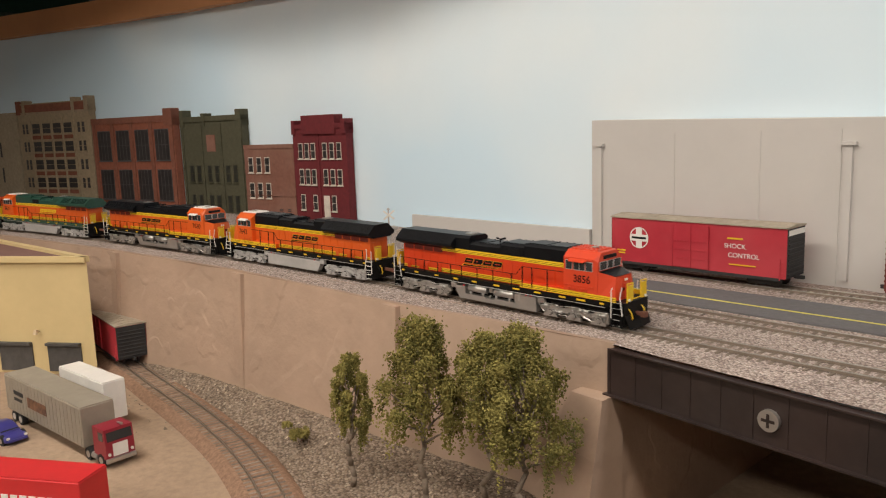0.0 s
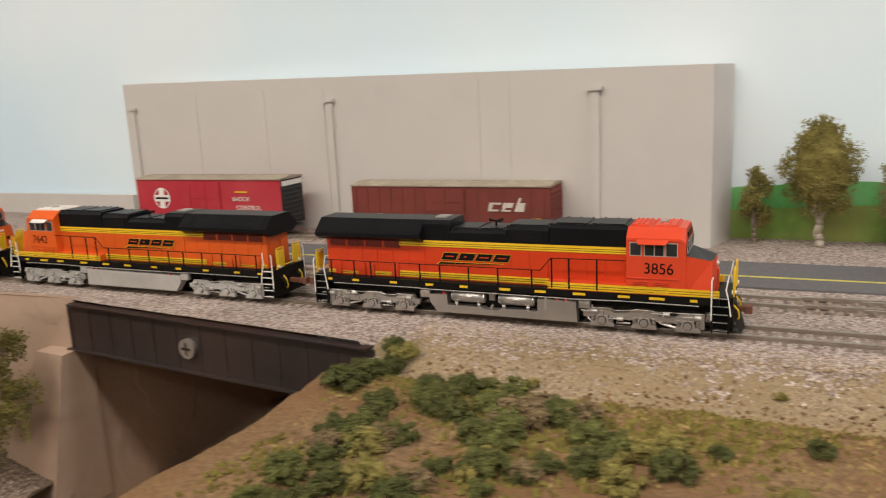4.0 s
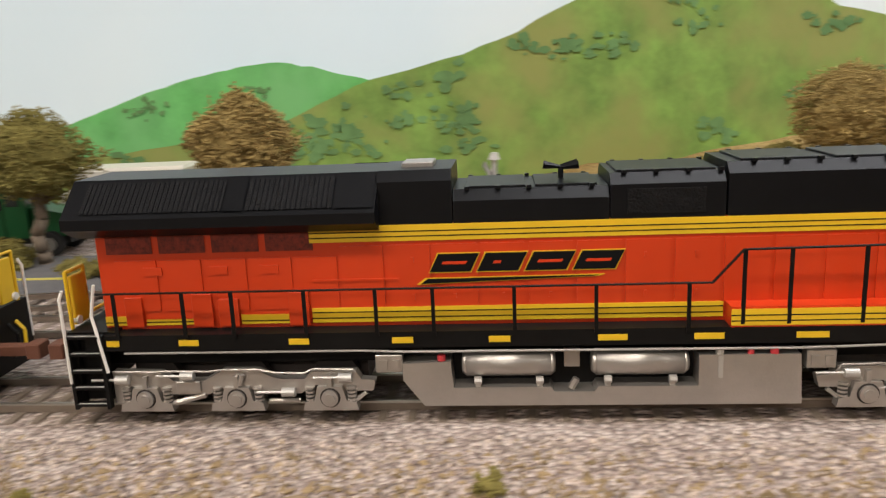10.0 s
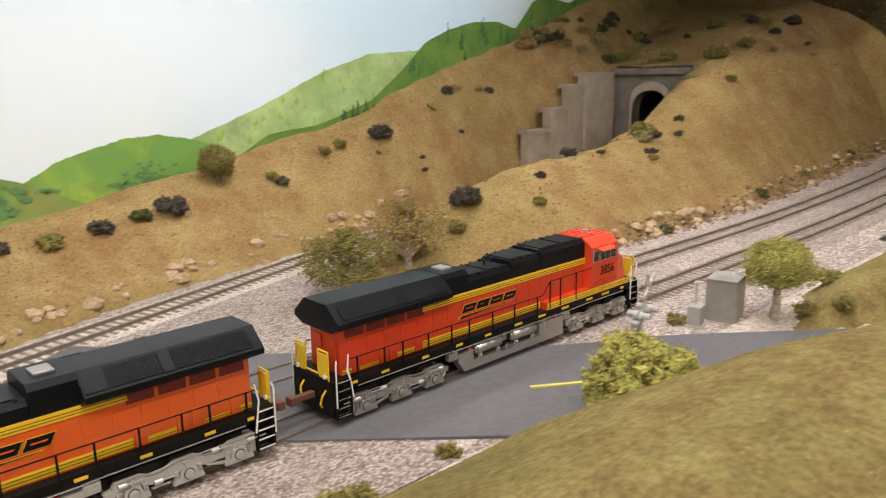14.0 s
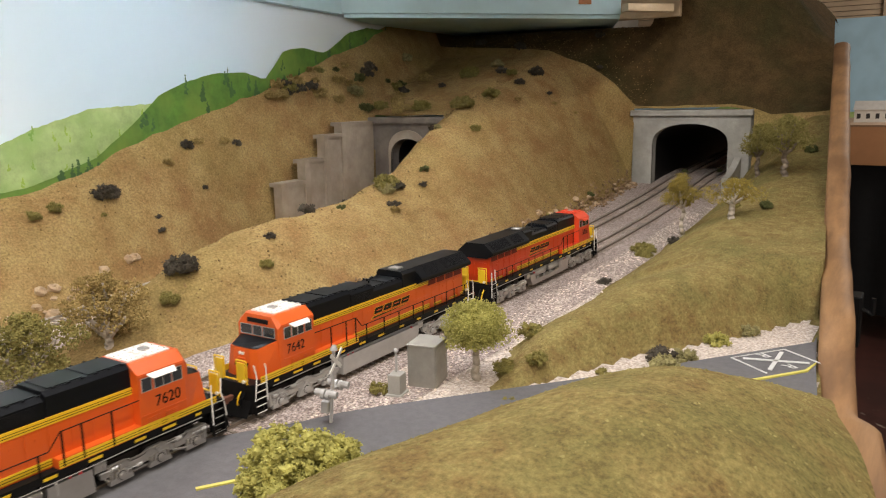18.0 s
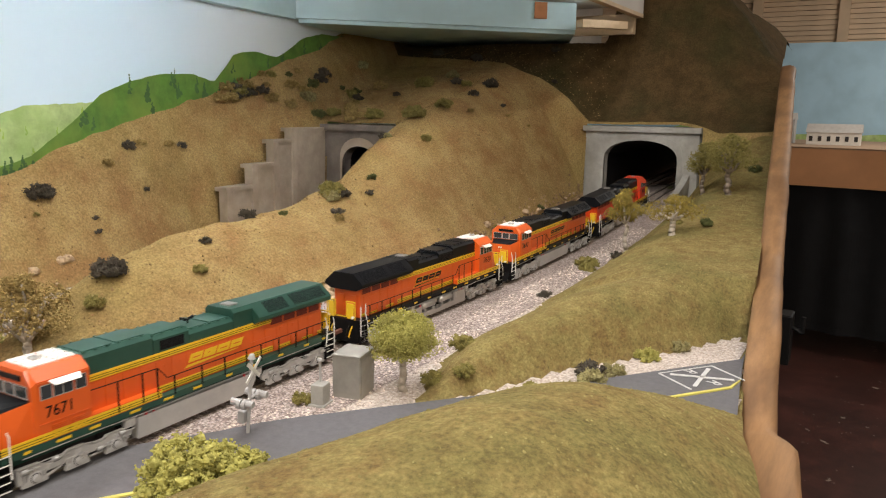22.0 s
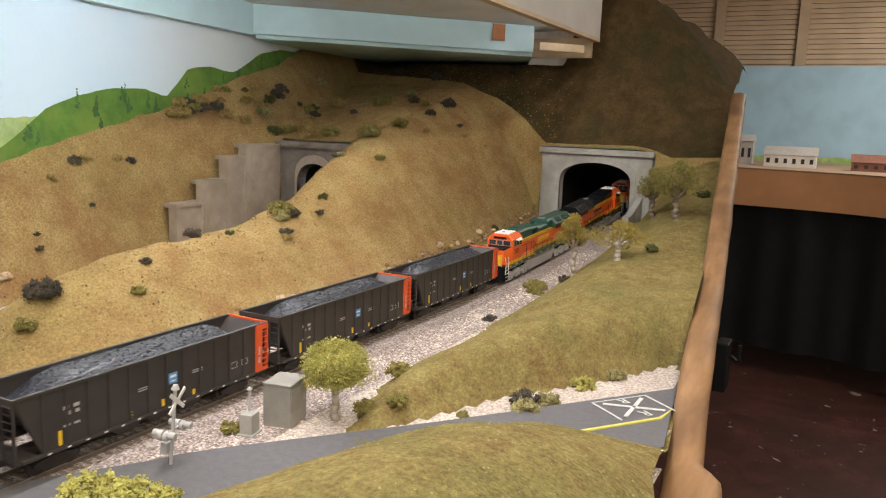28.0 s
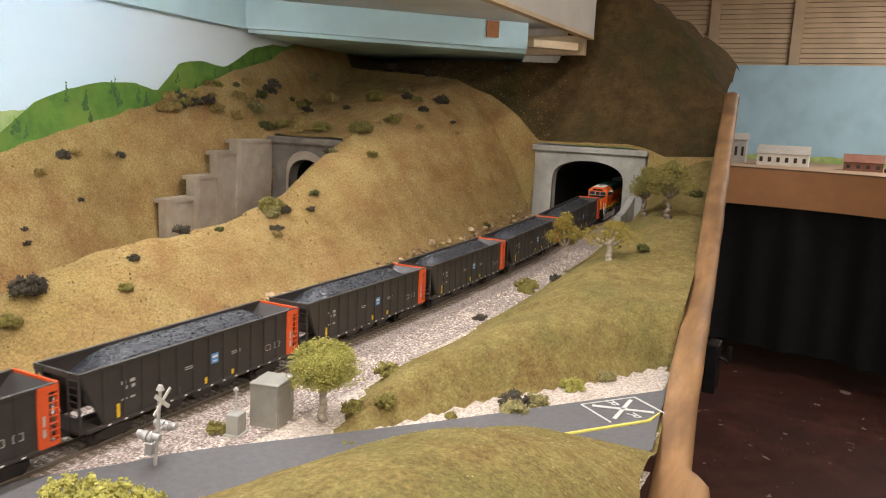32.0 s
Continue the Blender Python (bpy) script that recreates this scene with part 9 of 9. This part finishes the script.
part("cab", Shape().prism([(-0.002, 0.009), (0.008, 0.009), (0.008, 0.024), (0.0045, 0.034), (-0.002, 0.034)], -0.012, 0.012), M_TRG, gt)
part("bonnet", Shape().prism([(0.008, 0.009), (0.026, 0.009), (0.026, 0.019), (0.008, 0.023)], -0.009, 0.009), M_TRG, gt)
part("windscreen", Shape().add([(0.0082, -0.010, 0.0245), (0.0082, 0.010, 0.0245), (0.0050, 0.010, 0.0330), (0.0050, -0.010, 0.0330)], [(0, 1, 2, 3)]), M_GLASS, gt)
part("side_window", Shape().box(-0.001, 0.005, -0.0122, -0.0119, 0.024, 0.031), M_GLASS, gt)
part("side_emblem", Shape().box(-0.0125, -0.0105, -0.0133, -0.0130, 0.018, 0.036).box(-0.0165, -0.0065, -0.0133, -0.0130, 0.023, 0.025), M_GREY, gt, "pale side emblem")
part("chassis", Shape().box(-0.040, 0.024, -0.005, 0.005, 0.005, 0.010), M_CARBLK, gt)
for x in (-0.034, -0.021, 0.017):
    for s in (-1, 1):
        wheel(gt, x, s * 0.0105, 0.0058, 0.0048, M_SILV)
mh = thing("motor_home", "cream white box van parked behind the trees", "van", "road vehicles of the layout", m=pose(0.724, 0.212, -0.002, 0, 0, 2))
M_IVORY = mat("ivory_van_paint", (0.62, 0.58, 0.50), 0.45, vary=0.04)
part("body", Shape().box(-0.026, 0.034, -0.013, 0.013, 0.006, 0.036, 0.0015), M_IVORY, mh)
part("bonnet", Shape().prism([(-0.042, 0.005), (-0.026, 0.005), (-0.026, 0.024), (-0.031, 0.024), (-0.034, 0.016), (-0.042, 0.014)], -0.011, 0.011), M_IVORY, mh)
part("side_window", Shape().box(-0.022, -0.008, -0.0133, -0.0129, 0.020, 0.030), M_GLASS, mh)
part("side_window", Shape().box(-0.005, 0.010, -0.0133, -0.0129, 0.020, 0.030), M_GLASS, mh)
for x in (-0.032, 0.016):
    for s in (-1, 1):
        wheel(mh, x, s * 0.0105, 0.0055, 0.0045, mat("green_wheel_hub", (0.02, 0.15, 0.09), 0.4))

# buffer at the siding end, sign in the underpass
bf = thing("buffer_stop", "rusty red timber buffer stop at the siding end", "buffer stop")
M_RUST = mat("rusty_timber", (0.22, 0.075, 0.045), 0.85, vary=0.2, scale=100)
for s in (-1, 1):
    part("rail_brace", Shape().rod((0.318, 0.193 + s * 0.008, 0.0), (0.333, 0.193 + s * 0.008, 0.011), 0.0010, 5).rod((0.345, 0.193 + s * 0.008, 0.0), (0.333, 0.193 + s * 0.008, 0.011), 0.0010, 5), M_RUST, bf)
part("cross_beam", Shape().box(0.331, 0.334, 0.180, 0.206, 0.009, 0.012, 0.0003), M_RUST, bf)
sp = thing("road_sign", "small grey road sign on a post in the underpass", "road sign", m=pose(0.125, -0.03, -0.16))
part("post", Shape().rod((0, 0, 0), (0, 0, 0.045), 0.0008), M_GREY, sp)
part("panel", Shape().box(-0.003, 0.003, -0.0012, -0.0008, 0.030, 0.044), M_GREY, sp)


# ---- hills painted on the backdrop ----
def paint(name, c, o):
    return mat(name, c, 0.8, vary=0.26, scale=45, other=o, big=0.19, bigscale=20)


def painted_hill(profile, low, material, label, level, dabs=(), dab_mat=None, seed=1):
    """A flat painted shape that lies on the backdrop."""
    off = 0.0012 + 0.0008 * level
    sh = Shape()
    rows = []
    rng = random.Random(seed)
    for x in np.linspace(profile[0][0], profile[-1][0], 90):
        y = back_y(x) - off
        z = lerp(x, profile) + 0.0006 * rng.uniform(-1, 1)
        rows.append([(x, y, low), (x, y, (low + z) / 2), (x, y, z)])
    sh.grid(rows)
    ob = setting("painted_hill", sh, material, label, "backdrop painting", True)
    for _ in range(dabs[0] if dabs else 0):
        x = rng.uniform(profile[0][0] + 0.02, profile[-1][0] - 0.02)
        top = lerp(x, profile)
        if top < dabs[1] + 0.006:
            continue
        z = rng.uniform(max(dabs[1], top - 0.055), top - 0.002) if dabs[4] == "tree" else rng.uniform(dabs[1], max(dabs[1], top - 0.008))
        w, h = rng.uniform(0.5, 1) * dabs[2], rng.uniform(0.5, 1) * dabs[3]
        blot = Shape()
        for q0 in range(12 if dabs[4] == "bush" else 7):
            if dabs[4] == "bush":
                ox, oz, sc = rng.gauss(0, 0.75) * w, rng.gauss(0, 0.55) * h, rng.uniform(0.14, 0.48)
            else:
                # a small tree: narrow dabs of the brush, wider towards the foot
                f = q0 / 6
                ox, oz, sc = rng.gauss(0, 0.30) * w * (1.1 - f), (f * 1.7 - 0.6) * h, rng.uniform(0.30, 0.55) * (1.15 - 0.75 * f)
            pts = []
            for k in range(14):
                a = 2 * math.pi * k / 14
                q = rng.uniform(0.55, 1.1) * sc
                px = x + ox + w * q * math.cos(a)
                pts.append((px, back_y(px) - off - 0.0004 - 0.00005 * q0, z + oz + (h if dabs[4] == "bush" else w) * q * math.sin(a)))
            blot.add(pts, [tuple(range(13, -1, -1))])
        part("painted_bush", blot, dab_mat, ob)
    return ob


P_FAR = paint("spring_green_paint", (0.115, 0.400, 0.105), (0.17, 0.45, 0.16))
P_OLIVE = paint("olive_green_paint", (0.175, 0.295, 0.058), (0.250, 0.270, 0.075))
P_LIME = paint("lime_green_paint", (0.270, 0.390, 0.055), (0.15, 0.31, 0.060))
P_PALE = paint("pale_lime_paint", (0.350, 0.455, 0.185), (0.26, 0.40, 0.12))
P_DARK = paint("deep_green_paint", (0.085, 0.185, 0.024), (0.15, 0.235, 0.035))
P_DAB = paint("blue_green_paint", (0.128, 0.250, 0.085), (0.10, 0.205, 0.07))
P_DAB2 = paint("dark_leaf_paint", (0.050, 0.115, 0.030), (0.035, 0.085, 0.022))
painted_hill([(0.40, 0.038), (0.48, 0.044), (0.545, 0.038), (0.61, 0.043), (0.655, 0.049), (0.69, 0.060), (0.725, 0.072), (0.76, 0.080), (0.787, 0.084), (0.812, 0.080), (0.840, 0.072), (0.93, 0.05)], -0.01, P_FAR, "bright spring green hill painted on the backdrop", 0, (7, 0.06, 0.009, 0.005, "bush"), P_DAB, 3)
painted_hill([(0.40, 0.020), (0.60, 0.030), (0.652, 0.032), (0.719, 0.038), (0.766, 0.046), (0.795, 0.050), (0.82, 0.062), (0.840, 0.0715), (0.86, 0.0755), (0.893, 0.083), (0.926, 0.094), (0.945, 0.104), (0.965, 0.113), (1.006, 0.124), (1.04, 0.127), (1.072, 0.123), (1.10, 0.115), (1.123, 0.104), (1.160, 0.096), (1.234, 0.072), (1.28, 0.050), (1.32, 0.030)], -0.01, P_OLIVE, "olive green hill with scattered scrub painted on the backdrop", 2, (44, 0.03, 0.013, 0.0085, "bush"), P_DAB, 5)
painted_hill([(1.205, 0.050), (1.234, 0.072), (1.261, 0.086), (1.285, 0.092), (1.316, 0.099), (1.348, 0.100), (1.384, 0.093), (1.42, 0.078), (1.45, 0.06)], 0.0, P_LIME, "lime green hill painted on the backdrop", 1, (8, 0.06, 0.013, 0.008, "bush"), P_DAB, 8)
painted_hill([(1.34, 0.080), (1.382, 0.095), (1.454, 0.118), (1.535, 0.150), (1.602, 0.168), (1.687, 0.172), (1.76, 0.150)], 0.0, P_PALE, "pale lime hill painted on the backdrop", 0, (40, 0.085, 0.0045, 0.0050, "tree"), P_LIME, 9)
painted_hill([(1.40, 0.06), (1.46, 0.092), (1.53, 0.098), (1.60, 0.118), (1.652, 0.150), (1.696, 0.182), (1.74, 0.197), (1.79, 0.207), (1.84, 0.210), (1.884, 0.201), (1.928, 0.240), (1.97, 0.247), (2.03, 0.242), (2.10, 0.276), (2.16, 0.288), (2.3, 0.29)], 0.0, P_DARK, "deep green wooded hill painted on the backdrop", 3, (60, 0.10, 0.0105, 0.0120, "tree"), P_DAB2, 11)


# ---- line-side things ----
M_STEELBOX = mat("galvanised_box", (0.36, 0.345, 0.31), 0.45, metal=0.5, vary=0.15, scale=50, other=(0.24, 0.21, 0.16), big=0.08, bigscale=30)
rb = thing("relay_cabinet", "tall galvanised signal cabinet beside the main line", "signal cabinet", m=pose(1.508, -0.062, -0.003, 0, 0, 12))
part("body", Shape().box(-0.011, 0.011, -0.009, 0.009, 0, 0.0265, 0.0004), M_STEELBOX, rb)
part("roof", Shape().box(-0.0114, 0.0114, -0.0094, 0.0094, 0.0265, 0.0275, 0.0003), M_STEELBOX, rb)
part("door", Shape().box(-0.0095, 0.0095, -0.0094, -0.0090, 0.003, 0.0245), M_STEELBOX, rb)
part("handle", Shape().box(0.006, 0.0068, -0.0100, -0.0094, 0.014, 0.018), M_GREY, rb)
sb = thing("junction_box", "small pale junction box with a short mast", "junction box", m=pose(1.482, -0.057, -0.003, 0, 0, 12))
part("base", Shape().box(-0.0062, 0.0062, -0.0052, 0.0052, 0, 0.0018, 0.0003), M_CONC, sb)
part("body", Shape().box(-0.0048, 0.0048, -0.0040, 0.0040, 0.0018, 0.0135, 0.0004), M_CONC, sb)
part("mast", Shape().rod((0.002, 0.001, 0.0135), (0.002, 0.001, 0.026), 0.0008, 8), M_GREY, sb)
part("mast_cap", Shape().blob((0.002, 0.001, 0.0268), 0.0017, random.Random(3), 0.9, 8, 5, 0.05), M_GREY, sb)


def crossing_signal(m, label, blades=None):
    ob = thing("crossing_signal", label, "crossing signal", "crossing signals", m=m)
    part("base", Shape().rod((0, 0, 0), (0, 0, 0.002), 0.0042, 12, 0.003), M_CONC, ob)
    part("mast", Shape().rod((0, 0, 0), (0, 0, 0.044), 0.0010, 10), M_GREY, ob)
    part("crossarm", Shape().rod((0, -0.0095, 0.0215), (0, 0.0095, 0.0215), 0.0008, 8), M_GREY, ob)
    for s in (-1, 1):
        for e in (-1, 1):
            lm = part("flasher", Shape().rod((e * 0.0004, s * 0.0075, 0.0215), (e * 0.0024, s * 0.0075, 0.0215), 0.0028, 14), M_GREY, ob)
            part("hood", Shape().rod((e * 0.0024, s * 0.0075, 0.0222), (e * 0.0062, s * 0.0075, 0.0222), 0.0019, 10), M_GREY, lm)
        part("blade", Shape().add([(-0.0013, -s * 0.0075, 0.0335), (-0.0013, -s * 0.0060, 0.0320), (-0.0013, s * 0.0075, 0.0425), (-0.0013, s * 0.0060, 0.0440), (-0.0018, -s * 0.0075, 0.0335), (-0.0018, -s * 0.0060, 0.0320), (-0.0018, s * 0.0075, 0.0425), (-0.0018, s * 0.0060, 0.0440)], [(0, 1, 2, 3), (7, 6, 5, 4), (0, 3, 7, 4), (1, 5, 6, 2)]), blades or M_WHITE, ob)
    part("bell", Shape().rod((0, 0, 0.044), (0, 0, 0.0465), 0.0022, 12, 0.0012), M_GREY, ob)
    part("control_box", Shape().box(0.001, 0.005, -0.003, 0.003, 0.0085, 0.0150, 0.0003), M_GREY, ob)
    return ob


crossing_signal(pose(1.426, -0.053, -0.003, 0, -5, 105), "grey crossing signal with crossbuck beside the road")
crossing_signal(pose(0.915, 0.108, -0.002, 0, 0, -18), "grey crossing signal with weathered bare blades near the service road", M_GREY)
crossing_signal(pose(-0.435, 0.128, 0.004, 0, 0, 160), "small crossbuck signal beside the second track")
# small line-side shelters near the service road
lb = thing("junction_box", "pale grey line-side cabinet near the service road", "junction box", m=pose(0.872, 0.122, -0.003))
part("body", Shape().box(-0.006, 0.006, -0.004, 0.004, 0, 0.014, 0.0004), M_CONC, lb)
part("mast", Shape().rod((0.001, 0, 0.014), (0.001, 0, 0.034), 0.0012, 8), M_GREY, lb)
# plastic cutting block beside the second track
dk = thing("debris_pile", "low grey pile of scrap timber by the crossing", "scrap pile")
rng = random.Random(77)
for k in range(9):
    x, y = 1.118 + rng.uniform(-0.014, 0.014), 0.098 + rng.uniform(-0.008, 0.008)
    a = rng.uniform(0, 3.1)
    part("timber", Shape().rod((x - 0.008 * math.cos(a), y - 0.008 * math.sin(a), 0.0005 + k * 0.0008), (x + 0.008 * math.cos(a), y + 0.008 * math.sin(a), 0.0010 + k * 0.0008), 0.0011, 5), M_TIE, dk)

# road marking: crossbuck on the asphalt
mk = Vector((1.645, -0.2415))
u = Vector((0.79, -0.61))
v = Vector((0.61, 0.79))
M_ROADW = mat("white_road_paint", (0.62, 0.61, 0.58), 0.7, vary=0.1, scale=120)
def bar(a0, b0, a1, b1, w):
    p, q = mk + u * a0 + v * b0, mk + u * a1 + v * b1
    t = (q - p).normalized()
    n = Vector((-t.y, t.x)) * w
    part("road_marking", Shape().prism_z([p - n, q - n, q + n, p + n], 0.0002, 0.0007), M_ROADW, road_1, "white crossing mark")
bar(-0.016, -0.012, 0.016, 0.012, 0.0013)
bar(-0.016, 0.012, 0.016, -0.012, 0.0013)
bar(-0.022, -0.016, -0.022, 0.016, 0.0006)
bar(0.022, -0.016, 0.022, 0.016, 0.0006)
bar(-0.022, 0.016, 0.022, 0.016, 0.0003)
ang = math.degrees(math.atan2(v.y, v.x))
for s in (-1, 1):
    p = mk + v * (s * 0.0115)
    lettering("road_letter", "R", 0.012, pose(p.x, p.y, 0.0006, 0, 0, ang - 90 + 180), M_ROADW, road_1, "white letter on the road", depth=0.0001)


# ---- far layout details ----
def far_box(x, y, w, dep, h, wallm, roofm, label, rows):
    ob = thing("far_building", label, "building", "buildings of the far layout", m=pose(x, y, 0.052))
    part("wall", Shape().box(-dep / 2, dep / 2, -w / 2, w / 2, 0, h), wallm, ob)
    part("roof", Shape().prism([(-dep / 2 - 0.004, h), (dep / 2 + 0.004, h), (0, h + dep * 0.35)], -w / 2 - 0.004, w / 2 + 0.004), roofm, ob)
    for k in range(rows):
        part("window", Shape().box(-dep / 2 - 0.001, -dep / 2, -w / 2 + (k + 0.3) * w / rows, -w / 2 + (k + 0.7) * w / rows, h * 0.3, h * 0.7), M_WIN, ob)
    return ob


far_box(4.75, -0.12, 0.20, 0.10, 0.05, M_WHITE, M_GREY, "white shed with grey roof on the far layout", 6)
far_box(4.85, 0.08, 0.08, 0.08, 0.10, M_GREY, M_GREY, "grey block on the far layout", 3)
far_box(4.70, -0.42, 0.14, 0.09, 0.035, LBRICK, LBRICK, "brown shed on the far layout", 4)
far_box(4.60, -0.62, 0.10, 0.08, 0.03, LBRICK, LBRICK, "brown shed on the far layout", 3)
hs = Shape()
rows = []
for y in np.linspace(-1.6, 1.0, 70):
    rows.append([(5.395, y, 0.0), (5.395, y, 0.085 + 0.05 * nz(y, 0, 2.6, 4) + 0.03 * nz(y, 0, 6, 2))])
hs.grid(rows)
setting("painted_hill_far", hs, P_PALE, "green hills painted on the far backdrop", "backdrop painting")
for k in range(10):
    rng2 = random.Random(k)
    xx, yy = 4.72 + rng2.uniform(-0.1, 0.3), -0.45 - 0.07 * k
    bush(xx, yy, rng2.uniform(0.02, 0.035), F_GREEN, "dark green tree clump on the far layout", 900 + k, z=0.052)
sw = thing("wall_switch", "white switch box on the end wall", "switch box", m=pose(5.59, -0.92, 0.62))
part("body", Shape().box(-0.01, 0.01, -0.02, 0.02, -0.03, 0.03, 0.002), M_WHITE, sw)
part("sign", Shape().box(-0.008, 0.008, -0.03, 0.03, 0.06, 0.10, 0.002), M_GREEN, sw, "small green sign")
setting("wall_pilaster", Shape().box(5.55, 5.62, -1.15, -0.86, 0.3, 1.35), M_CREAM, "cream wall pier beside the shutter", "wall")
# handle hung on the fascia
hk = thing("throttle_holder", "black plastic holder hung on the layout edge", "holder", m=pose(1.83, fascia_y(1.83) - 0.024, -0.005))
part("body", Shape().box(-0.012, 0.012, -0.006, 0.004, -0.03, 0.012, 0.001), M_SILL, hk)
part("hook", Shape().path([(0, -0.006, 0.0), (0, -0.014, -0.004), (0, -0.014, 0.010)], 0.0018, 8), M_SILL, hk)


motions()
